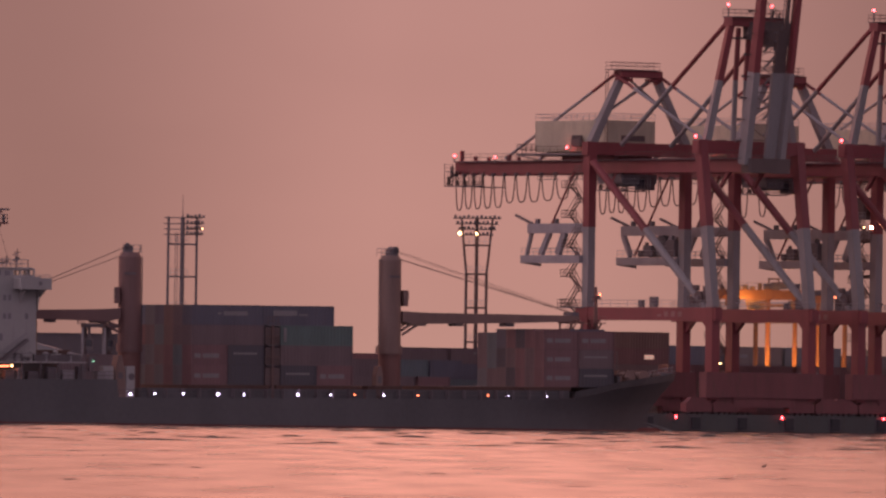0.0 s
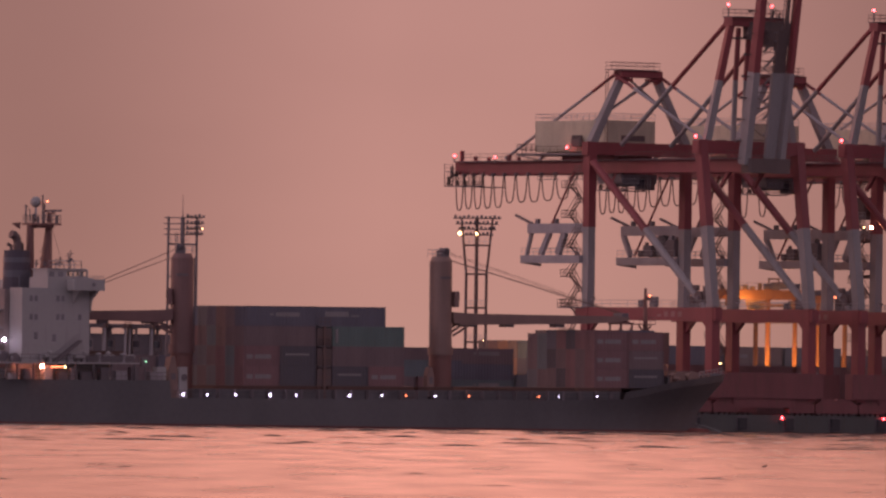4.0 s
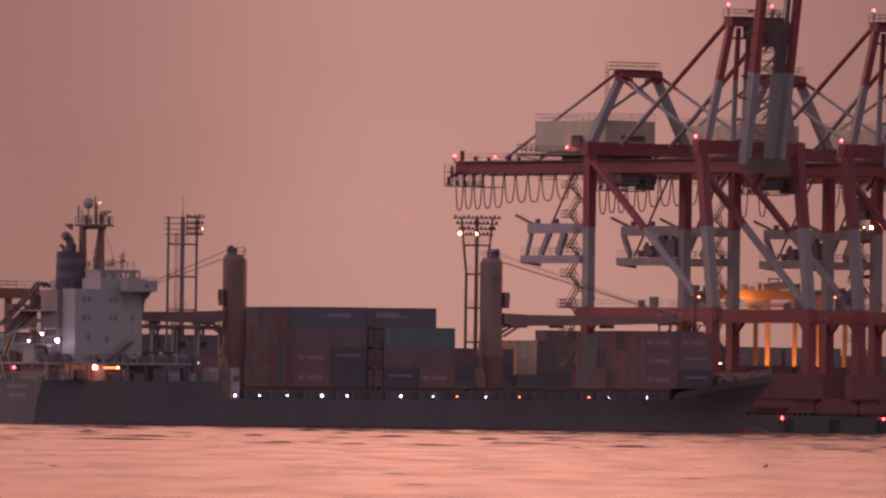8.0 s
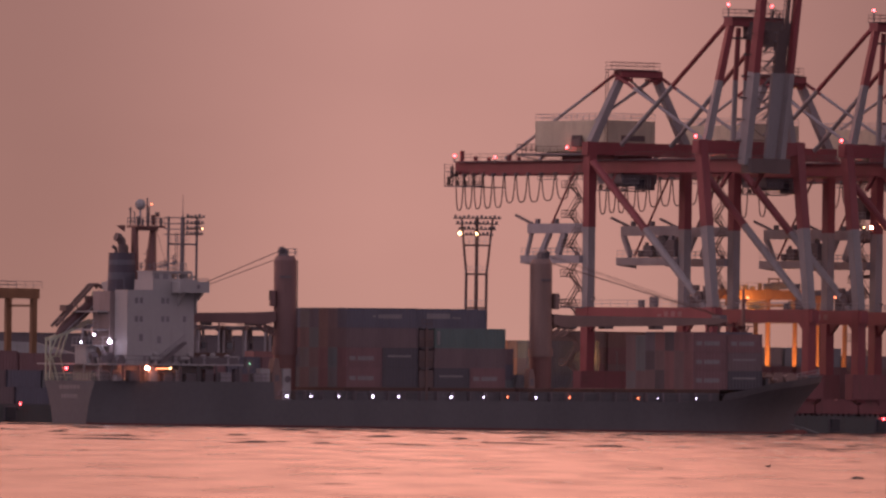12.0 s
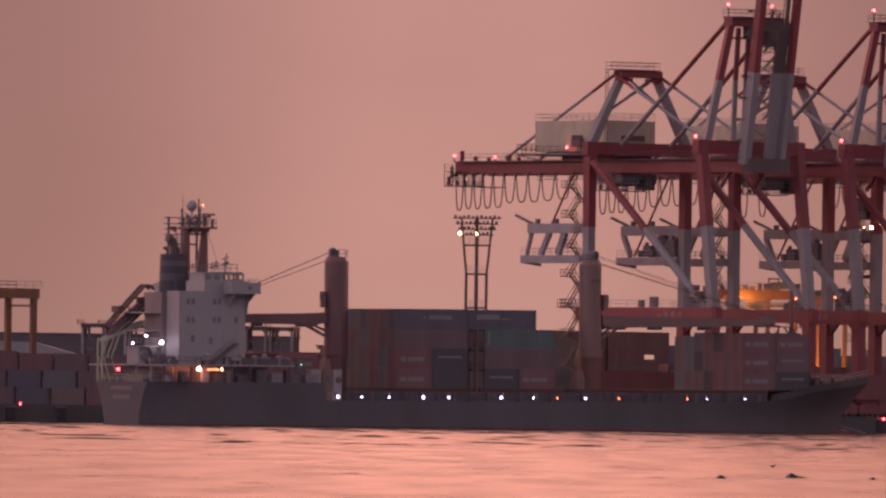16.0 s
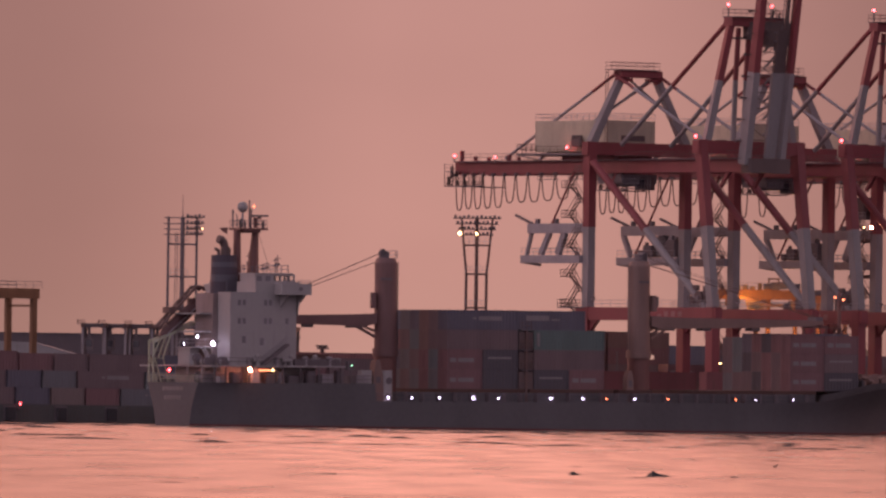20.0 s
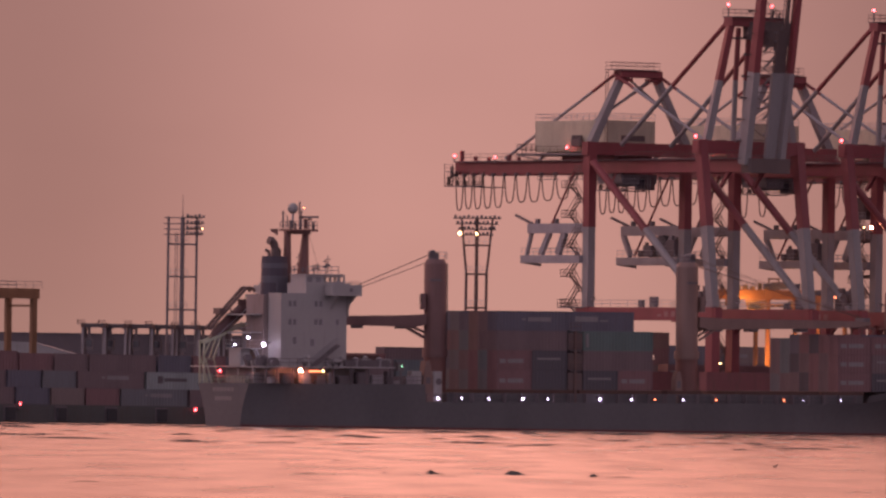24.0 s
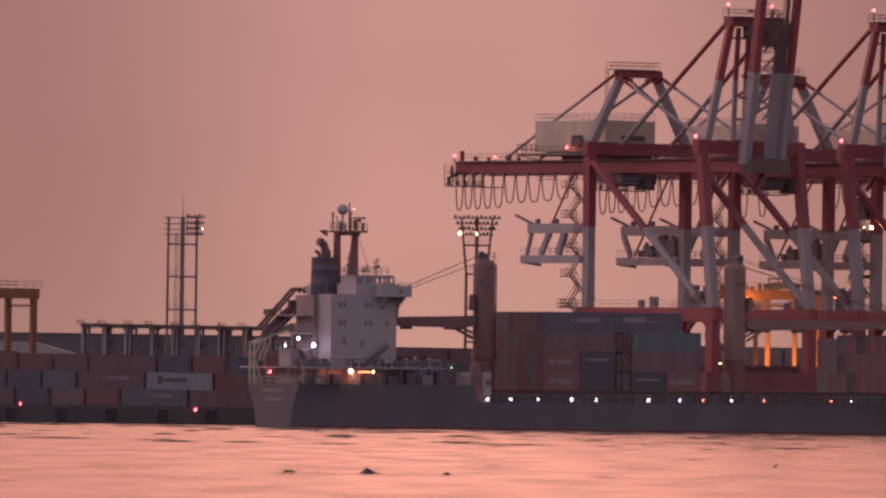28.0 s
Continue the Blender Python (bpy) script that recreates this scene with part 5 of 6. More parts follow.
def deck_fittings(ship):
    cold, warm = (-15.2, -11.15, -6.45, -0.65, 3.7, 12.75, 18.3, 27.35, 48.65, 55.3), (22.4, 33.15, 45.15)
    for x in cold + warm:
        m = Mesh()
        big = {-0.65: 0.19, 12.75: 0.17, -15.2: 0.17, 48.65: 0.09, 55.3: 0.11}.get(x, 0.13)
        m.ball((x, -9.75, 4.5), big if x in cold else 0.13, LWHITE if x in cold else LWARM, 10, 7)
        m.box(x - 0.12, x + 0.12, -9.6, -9.0, 4.4, 4.9, DARKSTEEL)
        part("passage_lamp", m, ship)
    m = Mesh()
    m.prism([(-17.5, 4.0), (-15.6, 4.0), (-15.8, 7.8), (-16.3, 9.9), (-16.9, 9.9), (-17.3, 7.8)], -9.2, -7.8, BUFF)
    m.box(-16.9, -16.2, -9.26, -9.2, 6.6, 7.5, DARKSTEEL)
    part("deck_ventilator", m, ship, "pale yellow tapered deck ventilator")
    m = Mesh()
    m.box(-19.3, -17.6, -9.2, -7.8, 6.5, 8.4, SHIPWHITE, 0.15)
    part("deck_locker", m, ship, "pale deck locker")
    m = Mesh()
    m.box(-15.6, -14.1, -9.2, -7.8, 4.0, 8.4, SHIPWHITE, 0.15)
    m.tube((-14.75, -9.28, 6.9), (-14.75, -9.18, 6.9), 0.5, DARKSTEEL, n=14)
    part("deck_locker", m, ship, "grey deck locker with a dark opening")
    for x, w, z in ((26.6, 1.1, 8.6),):
        m = Mesh()
        m.prism([(x, 4.0), (x + w, 4.0), (x + w, z - 1.2), (x + w * 0.7, z), (x + w * 0.3, z), (x, z - 1.2)], -8.9, -7.7, BUFF)
        m.box(x + w * 0.25, x + w * 0.75, -8.96, -8.9, z - 2.4, z - 1.4, DARKSTEEL)
        part("deck_ventilator", m, ship, "buff tapered deck ventilator")
    # forecastle gear
    m = Mesh()
    m.box(68.6, 68.9, -8.4, 8.4, 5.4, 7.4, HULL)
    m.box(70.4, 77.5, -4.6, 4.6, 5.9, 7.6, MACHINE, 0.4)
    m.box(73.6, 76.2, -3.6, 3.6, 7.6, 8.3, BUFF, 0.3)
    part("forecastle_house", m, ship)
    for x in (72.5, 75.0):
        m = Mesh()
        m.tube((x, -5.6, 7.3), (x, -3.4, 7.3), 0.7, BUFF, n=12)
        for y in (-5.6, -3.4):
            m.tube((x, y - 0.08, 7.3), (x, y + 0.08, 7.3), 1.0, BUFF, n=14)
        m.box(x - 0.5, x + 0.5, -5.4, -3.6, 5.8, 6.8, MACHINE, 0.1)
        part("windlass", m, ship)
    for x, y, w, z in ((70.0, -7.0, 0.5, 7.9), (71.3, -6.6, 0.7, 7.4), (76.6, -4.4, 0.6, 8.0), (78.2, -3.4, 0.4, 8.3), (79.4, -2.8, 0.5, 7.9)):
        m = Mesh()
        m.tube((x, y, 5.6), (x, y, z - 0.3), w * 0.5, BUFF, n=8)
        m.ball((x, y, z - 0.2), w * 0.8, BUFF, 10, 6, 0.6)
        part("deck_ventilator", m, ship)
    m = Mesh()
    m.rail([(76.0, -5.6, 7.3), (79.0, -4.4, 7.6), (82.0, -2.3, 7.85), (83.6, -0.4, 8.0)], GREY, h=0.9, step=1.2, r=0.05)
    part("bow_railing", m, ship)
    m = Mesh()
    m.tube((70.2, 0, 5.8), (70.2, 0, 15.2), 0.5, MAST, 0.36, n=10)
    m.tube((70.2, 0, 15.2), (70.2, 0, 20.4), 0.34, MAST, 0.2, n=10)
    fm = part("foremast", m, ship, "brown foremast with a lit lamp")
    m = Mesh()
    m.box(68.4, 71.2, -1.2, 1.2, 15.05, 15.2, MAST)
    m.rail([(68.4, -1.2, 15.2), (71.2, -1.2, 15.2)], MAST, h=0.9, step=1.0)
    m.beam((69.0, 0, 15.0), (70.0, 0, 13.8), 0.2, 0.2, MAST)
    m.beam((71.2, 0, 15.0), (70.3, 0, 13.8), 0.2, 0.2, MAST)
    part("mast_platform", m, fm)
    m = Mesh()
    m.box(69.8, 70.9, -0.5, 0.3, 18.6, 18.75, MAST)
    m.ball((70.6, -0.5, 19.3), 0.16, LWARM, 10, 6)
    m.box(70.4, 70.7, -0.4, 0.0, 18.75, 19.2, DARKSTEEL)
    part("masthead_lamp", m, fm)
    # cradle for the jib
    m = Mesh()
    for x, y in ((64.9, -1.4), (66.9, -1.4), (64.9, 1.4), (66.9, 1.4)):
        m.tube((x, y, 5.0), (x, y, 15.2), 0.16, MAST, n=6)
    for y in (-1.4, 1.4):
        m.beam((64.6, y, 15.2), (67.2, y, 15.2), 0.3, 0.3, MAST)
        for z in (7, 9.6, 12.2):
            m.beam((64.9, y, z), (66.9, y, z + 2.6), 0.14, 0.14, MAST)
    m.beam((66, -1.8, 15.4), (66, 1.8, 15.4), 0.5, 0.3, MAST)
    part("jib_cradle", m, ship, "brown lattice jib cradle")
    m = Mesh()
    m.box(66.6, 67.0, -8.6, 8.6, 5.6, 10.2, HULL)
    part("breakwater", m, ship)
    # frame and plates added to lighten the dark gap between the stacks
    m = Mesh()
    for y in (-8.75, -5.0, -1.25, 2.5, 6.25, 8.75):
        m.box(8.85, 9.25, y - 0.18, y + 0.18, 4.0, 14.4, BROWN)
        m.beam((9.05, y, 5.9), (9.05, y + 2.2, 8.6), 0.14, 0.14, BROWN)
    bridge = part("lashing_bridge", m, ship, "brown steel frame added to lighten the gap between stacks")
    for z in (5.85, 8.7, 11.6):
        m = Mesh()
        m.box(7.85, 10.3, -8.72, -8.6, z, z + 2.5, MACHINE)
        m.box(7.95, 10.2, -8.78, -8.72, z + 1.1, z + 1.3, BROWN)
        part("side_plate", m, bridge)
    for z in (8.5, 11.4, 14.3):
        m = Mesh()
        m.box(8.1, 10.0, -8.95, 8.95, z, z + 0.14, DARKSTEEL)
        m.rail([(8.2, -8.9, z + 0.14), (9.9, -8.9, z + 0.14)], BROWN, step=0.8, r=0.05)
        part("walkway", m, bridge)


ship = thing("container_ship", "geared feeder container ship with navy hull and white house, under way", "ship")
hull(ship)
house(ship)
deck_crane(ship, -9.5, False, 21.5, RUSSET, 25)
deck_crane(ship, 34.5, True, 32.0, BUFF)
deck_fittings(ship)

CARGO = []
rng = random.Random(7)


def stow(u, row, z, length, high, col, marks=()):
    """A box on the ship: row 0 is the starboard side."""
    ob = container(length, high, col, "stowed on the ship's deck", "containers on the ship", marks)
    CARGO.append((ob, Matrix.Translation((u, -7.53 + row * 2.51, z))))


DARK = ("maroon", "brown", "navy", "red", "slate", "rust", "teal", "blue", "maroon", "red")
HC, FORE = 2.84, 2.7


def load():
    z0 = 5.82
    tiers = [z0 + i * HC for i in range(4)]
    # aft bay: colours of the row by the ship's side, then the ends seen from astern
    for i, (c1, c2) in enumerate((("red", "ink"), ("red", "ink"))):
        stow(-4.55, 0, tiers[i], 6.058, HC, c1, NAME)
        stow(1.6, 0, tiers[i], 6.058, HC, c2, LINE if i else ())
    stow(-4.55, 0, tiers[2], 12.192, HC, "maroon")
    stow(-4.55, 0, tiers[3], 12.192, HC, "navy", WIDE)
    ends = [("slate", "red", "slate", "maroon", "slate", "maroon"), ("teal", "red", "maroon", "slate", "navy", "slate"),
            ("maroon", "rust", "teal", "maroon", "red", "maroon"), ("maroon", "rust", "navy", "slate", "blue", "ink")]
    for t, cols in enumerate(ends):
        for r, col in enumerate(cols):
            stow(-4.55, r + 1, tiers[t], 12.192, HC, col)
    # second bay
    stow(10.45, 0, tiers[0], 6.058, HC, "ink", LINE)
    stow(16.6, 0, tiers[0], 6.058, HC, "red", NAME)
    stow(10.45, 0, tiers[1], 12.192, HC, "maroon")
    stow(10.45, 0, tiers[2], 12.192, HC, "green", STRIPE)
    for r in range(1, 7):
        for t in range(3):
            stow(10.45, r, tiers[t], 12.192, HC, rng.choice(DARK))
    for r in range(2, 7):
        stow(10.45, r, tiers[3], 12.192, HC, "navy" if r == 2 else rng.choice(DARK), BOLD if r == 2 else ())
    # forward bay
    fore = ((("red", NAME), ("ink", LINE)), (("red", NAME), ("maroon", LINE)), (("red", NAME), ("red", NAME)))
    for t, pair in enumerate(fore):
        for k, (col, mk) in enumerate(pair):
            stow(55.4 + k * 6.15, 0, z0 + t * FORE, 6.058, FORE, col, mk)
    fwd_ends = [("maroon", "red", "ink", "maroon", "maroon", "slate"), ("maroon", "red", "maroon", "ink", "teal", "maroon"),
                ("red", "ink", "red", "navy", "teal", "maroon")]
    for t, cols in enumerate(fwd_ends):
        for r, col in enumerate(cols):
            high = FORE + 0.1 if r < 4 else 2.62
            stow(55.4, r + 1, z0 + t * high, 6.058, high - 0.02, col)
            stow(61.55, r + 1, z0 + t * high, 6.058, high - 0.02, rng.choice(DARK))


load()

# ---- container yard ----


def yard_box(k, back, z, length, high, col, along=True, marks=()):
    ob = container(length, high, col, "stacked in the quayside yard", "containers in the yard", marks)
    p = quay(k, back, z)
    ob.matrix_basis = Matrix.Translation(p) @ pose(0, 0, 0, 0, 0, TURN if along else TURN - 90)
    return ob


TALL, LOW = 2.896, 2.591


def yard_rows():
    crest = ((2.0, 0.9, 1.0, 1.1), (3.2, 1.2, 4.2, 0.5))
    row = {
        0: [(20, "maroon"), (20, "navy"), (20, "brown"), (20, "red"), (40, "slate"), (40, "maroon"), (20, "rust"), (40, "slate"), (20, "maroon"), (40, "navy")],
        1: [(20, "maroon"), (20, "navy"), (20, "slate"), (40, "maroon"), (40, "white"), (20, "red"), (40, "slate"), (20, "brown"), (40, "maroon"), (20, "red")],
        2: [(20, "red"), (20, "red"), (20, "maroon"), (40, "maroon"), (20, "navy"), (20, "red"), (20, "navy"), (40, "red"), (40, "maroon"), (20, "teal"), (20, "navy")],
    }
    for t, boxes in row.items():
        k = -121.0 + (0.5, -1.1, 1.0)[t]
        for feet, col in boxes:
            length = 6.058 if feet == 20 else 12.192
            mk = ()
            if feet == 40 and col == "white":
                mk = crest
            elif feet == 40 and (t + len(col)) % 2:
                mk = WIDE
            yard_box(k, 44, YARD + t * LOW, length, TALL if k < -117 and t == 2 else LOW, col, True, mk)
            k += length + (0.35 if feet == 20 else 0.5)
    # second row behind, partly seen over the first
    pick = random.Random(11)
    for i in range(6):
        for t in range(3):
            col, tall = pick.choice(DARK), TALL if i in (4, 5) else LOW
            if i in (4, 5) and t == 2:
                col = "scarlet"
            yard_box(-116 + i * 12.8, 52, YARD + t * tall, 12.192, tall, col)
    # middle of the yard
    mid = [("navy", "slate", "navy"), ("maroon", "teal", "slate"), ("slate", "navy", ""), ("maroon", "maroon", "")]
    for t, cols in enumerate(mid):
        for i, col in enumerate(cols):
            high = 2.438 if i < 2 else TALL
            if col:
                yard_box(-40 + i * 12.7, 52, YARD + t * high, 12.192, high, col, True, WIDE if (i + t) % 2 == 0 else ())
    # a block six rows deep, its door ends lit by a lamp
    block = [("maroon", "slate", "slate", "slate"), ("red", "navy", "navy", "teal"), ("red", "navy", "orange", "brown"),
             ("red", "red", "rust", "orange"), ("maroon", "red", "red", "rust"), ("maroon", "maroon", "brown", "brown")]
    for i, cols in enumerate(block):
        for t, col in enumerate(cols):
            yard_box(-7.75, 56 + i * 2.62, YARD + t * 2.8, 12.192, 2.8, col, True)
    for i in range(2):
        for t in range(5):
            c = ("maroon", "rust", "maroon", "brown", "red")[(i * 3 + t * 2) % 5]
            yard_box(8.5 + i * 12.7, 76, YARD + t * 2.6, 12.192, 2.6, c, True, NAME if i == 0 and t % 3 == 0 else ())
    for i in range(6):
        for t in range(4):
            c = ("maroon", "brown", "slate", "navy", "slate", "navy", "maroon")[(i * 3 + t * 2) % 7]
            yard_box(78.5 + i * 12.7, 170, YARD + t * (TALL if i < 5 else 2.6), 12.192, TALL if i < 5 else 2.6, c, True, NAME if (i + t) % 3 == 0 else ())
    for i in range(5):
        for t in range(3):
            c = ("red", "red", "rust", "maroon", "red")[(i + t * 2) % 5]
            yard_box(12.0 + i * 12.8, 48, YARD + t * 2.591, 12.192, 2.591, c, True, NAME if (i + t) % 2 == 0 else ())
    for i in range(4):
        for t in range(4):
            yard_box(104.0 + i * 12.8, 190, YARD + t * 2.7, 12.192, 2.7, ("slate", "navy", "maroon", "slate")[(i + t) % 4])


yard_rows()


def parked_spreader():
    c = thing("parked_spreader", "small dark lifting frame parked on a container stack", "spreader")
    p = quay(-51.0, 52, YARD + 3 * TALL)
    c.matrix_basis = Matrix.Translation(p) @ pose(0, 0, 0, 0, 0, TURN)
    m = Mesh()
    m.box(-0.25, 0.25, -0.25, 0.25, 0, 0.5, MACHINE, 0.05)
    part("post", m, c)
    for z, x in ((0.5, -0.75), (0.9, -0.95)):
        m = Mesh()
        m.box(x, x + 1.7, -0.5, 0.5, z, z + 0.25, MACHINE, 0.05)
        part("frame", m, c)
    m = Mesh()
    for x in (-0.5, 0.4):
        m.box(x - 0.1, x + 0.1, -0.4, 0.4, 0.75, 0.9, MACHINE)
    part("spacer", m, c)


parked_spreader()


def lit_sign():
    c = thing("lit_sign", "small glowing white sign fixed to a container stack", "sign")
    c.matrix_basis = Matrix.Translation(quay(28.4, 74.7, YARD + 8.65)) @ pose(0, 0, 0, 0, 0, TURN)
    m = Mesh()
    m.box(0, 1.9, 0, 0.08, 0, 0.7, LSIGN)
    part("panel", m, c)
    m = Mesh()
    m.box(-0.08, 1.98, 0.02, 0.1, -0.08, 0.0, DARKSTEEL)
    m.box(-0.08, 1.98, 0.02, 0.1, 0.7, 0.78, DARKSTEEL)
    for x in (-0.08, 1.9):
        m.box(x, x + 0.08, 0.02, 0.1, 0, 0.7, DARKSTEEL)
    part("frame", m, c)


lit_sign()


def upright(x, y, z=YARD):
    return Matrix.Translation((x, y, z)) @ pose(0, 0, 0, 0, 0, TURN)


def straddle_carrier():
    c = thing("straddle_carrier", "dark grey straddle carrier parked in a row", "straddle carrier", "parked straddle carriers")
    L, W, H = 8.4, 3.5, 12.3
    for y in (-W / 2, W / 2):
        m = Mesh()
        m.box(-0.2, L + 0.2, y - 0.35, y + 0.35, 0.9, 1.7, STRADDLE, 0.1)
        sill = part("side_sill", m, c)
        for x in (0.5, 2.9, 5.5, 7.9):
            t = Mesh()
            t.tube((x, y - 0.3, 0.75), (x, y + 0.3, 0.75), 0.75, RUBBER, n=16)
            t.tube((x, y - 0.33, 0.75), (x, y + 0.33, 0.75), 0.35, GREY, n=10)
            part("wheel", t, sill)
        for x in (0.5, 4.2, 7.9):
            m = Mesh()
            m.box(x - 0.24, x + 0.24, y - 0.2, y + 0.2, 1.7, H, GREY if x < 1 else STRADDLE, 0.08)
            part("leg", m, c)
        m = Mesh()
        m.box(0.0, L, y - 0.3, y + 0.3, H, H + 0.7, BROWN, 0.08)
        part("top_beam", m, c)
    for x in (0.5, 4.2, 7.9):
        m = Mesh()
        m.box(x - 0.4, x + 0.4, -W / 2, W / 2, H + 0.05, H + 0.65, STRADDLE)
        for e in (-1, 1):
            m.prism([(e * (W / 2 - 0.3), H - 0.25), (e * (W / 2 - 0.3), H + 0.06), (e * (W / 2 - 0.6), H + 0.06)], x - 0.25, x + 0.25, STRADDLE, "x")
        part("cross_beam", m, c)
    m = Mesh()
    m.box(2.0, 6.6, -1.6, 1.6, H + 0.1, H + 0.65, DARKSTEEL, 0.15)
    part("hoist_deck", m, c)
    m = Mesh()
    m.box(0.9, 2.4, 0.2, 1.4, H - 3.6, H - 1.7, DARKSTEEL, 0.15)
    m.box(0.86, 0.92, 0.3, 1.3, H - 3.0, H - 2.0, PANE)
    m.box(1.2, 1.8, 0.6, 1.0, H - 1.7, H + 0.3, DARKSTEEL)
    part("driver_cab", m, c)
    m = Mesh()
    m.rail([(0.2, 1.5, H + 0.65), (0.2, 2.6, H + 0.65), (1.6, 2.6, H + 0.65)], BROWN, h=0.5, step=0.7)
    m.box(0.0, 1.8, 1.5, 2.7, H + 0.55, H + 0.65, STRADDLE)
    part("railing", m, c)
    m = Mesh()
    m.box(3.0, 5.6, -1.3, 1.3, 6.6, 7.2, DARKSTEEL, 0.1)
    part("spreader", m, c)
    return c


sc = straddle_carrier()
row0 = Vector((-55.0, 1898.0, 0))
sc.matrix_basis = upright(row0.x, row0.y) @ pose(0, 0, 0, 0, 0, 88 - TURN)
for i in range(1, 9):
    p = row0 + GA * (i * 4.52) - GB * (0.9 * (i % 2))
    copy_thing(sc, upright(p.x, p.y) @ pose(0, 0, 0, 0, 0, 88 - TURN + (0, -4, 1, -5, 2)[i % 5]))


def yard_gantry(label, span, high, deep, coat):
    """Rubber-tyred yard crane; x across the frame, origin at one leg."""
    c = thing("yard_gantry_crane", label, "crane", "yellow yard cranes")
    for y in (0, deep):
        for x in (0, span):
            m = Mesh()
            m.box(x - 0.55, x + 0.55, y - 0.38, y + 0.38, 1.6, high - 1.4, coat, 0.1)
            part("leg", m, c)
        m = Mesh()
        m.box(-0.8, span + 0.8, y - 0.6, y + 0.6, high - 1.4, high + 0.2, coat, 0.1)
        g = part("girder", m, c)
        m = Mesh()
        m.rail([(-1.2, y - 0.6, high + 0.2), (span + 1.2, y - 0.6, high + 0.2)], DARKSTEEL, step=1.8)
        part("railing", m, g)
    for x in (0, span):
        m = Mesh()
        m.box(x - 0.6, x + 0.6, -1.5, deep + 1.5, 0.9, 1.9, coat, 0.1)
        sill = part("sill_beam", m, c)
        for y in (-0.8, 0.9, deep - 0.9, deep + 0.8):
            t = Mesh()
            t.tube((x - 0.35, y, 0.72), (x + 0.35, y, 0.72), 0.72, RUBBER, n=16)
            part("wheel", t, sill)
        m = Mesh()
        m.tube((x, 0, high - 2.5), (x, deep, high - 2.5), 0.16, coat)
        part("tie_rod", m, c)
    m = Mesh()
    m.box(span * 0.25, span * 0.25 + 4.2, -0.8, deep + 0.8, high + 0.25, high + 1.1, DARKSTEEL, 0.15)
    tr = part("trolley", m, c)
    m = Mesh()
    m.box(span * 0.25 + 0.6, span * 0.25 + 2.0, 0.5, deep - 0.5, high + 1.1, high + 1.35, coat, 0.1)
    part("hoist_motor", m, tr)
    m = Mesh()
    m.box(span * 0.25 + 2.6, span * 0.25 + 3.6, 0.8, 2.2, high + 1.1, high + 1.5, BROWN, 0.1)
    part("hoist_drum", m, tr)
    m = Mesh()
    m.box(span * 0.25 + 1.0, span * 0.25 + 3.4, -1.0, 1.2, high - 4.2, high - 1.7, DARKSTEEL, 0.15)
    part("driver_cab", m, tr)
    return c


g = yard_gantry("weathered yellow yard gantry crane at rest", 23.0, 18.1, 6.0, OCHRE)
g.matrix_basis = Matrix.Translation((-81.1, 1882.0, YARD)) @ pose(0, 0, 0, 0, 0, 44)
g = yard_gantry("yellow yard gantry crane lit by sodium lamps", 20.0, 20.6, 4.5, YELLOW)
g.matrix_basis = Matrix.Translation((58.15, 1978.0, YARD)) @ pose(0, 0, 0, 0, 0, 88.3)
m = Mesh()
m.box(-0.7, 0.7, -1.0, 13.4, 19.0, 20.6, YELLOW, 0.1)
for y in range(0, 14):
    m.box(-0.76, -0.7, y - 0.1, y, 19.05, 20.55, YELLOW)
hb = part("head_beam", m, g)
m = Mesh()
m.rail([(-0.7, -1.0, 20.6), (-0.7, 13.4, 20.6)], DARKSTEEL, step=1.8)
part("railing", m, hb)
for y0, y1, z1, mat in ((6.6, 7.5, 21.2, BROWN), (5.5, 6.2, 21.7, BROWN), (7.8, 8.8, 21.4, BROWN), (2.6, 5.2, 21.3, DARKSTEEL), (9.0, 10.2, 21.3, DARKSTEEL)):
    m = Mesh()
    m.box(-0.6, 1.2, y0, y1, 20.6, z1, mat, 0.12)
    part("engine_box", m, hb)
m = Mesh()
for y in (2.8, 4.4):
    m.box(-0.5, -0.2, y - 0.12, y + 0.12, 21.3, 22.5, BROWN)
m.box(-0.5, -0.2, 2.6, 4.6, 22.3, 22.55, BROWN)
part("hoist_frame", m, hb)
m = Mesh()
m.prism([(4.7, 18.95), (8.2, 18.95), (7.9, 17.2), (5.6, 17.0), (4.7, 17.9)], -0.6, 1.0, CABLE, "x")
m.box(-0.66, -0.6, 5.8, 7.6, 17.5, 18.3, PANE)
part("driver_cab", m, hb, "dark driver's cab under the beam")
# the low lamp is unseen, added behind the stacks to light the legs
for x, y, z, power in ((-1.2, 9.4, 19.2, 900), (-8.5, 3.0, 5.0, 10000)):
    m = Mesh()
    m.ball((x, y, z), 0.07, LYEL, 10, 6)
    if z > 15:
        m.box(x + 0.1, 0.3, y - 0.1, y + 0.1, z, z + 0.25, DARKSTEEL)
    else:
        m.tube((x, y, 0.0), (x, y, z - 0.2), 0.1, DARKSTEEL)
        m.beam((x, y, 0.9), (-0.4, y, 1.2), 0.15, 0.15, DARKSTEEL)
    part("floodlight", m, g, "glowing sodium floodlight")
    lt = bpy.data.lights.new("sodium_light", "POINT")
    lt.energy, lt.color, lt.shadow_soft_size = power, (1.0, 0.42, 0.08), 0.4
    lo = new("sodium_light", lt)
    lo.location = g.matrix_basis @ Vector((x - 1.6 if z > 15 else x, y - 0.6, z - 0.6 if z > 15 else z + 0.5))


g = yard_gantry("yellow yard gantry crane standing in shade", 20.0, 19.6, 4.5, YELLOW)
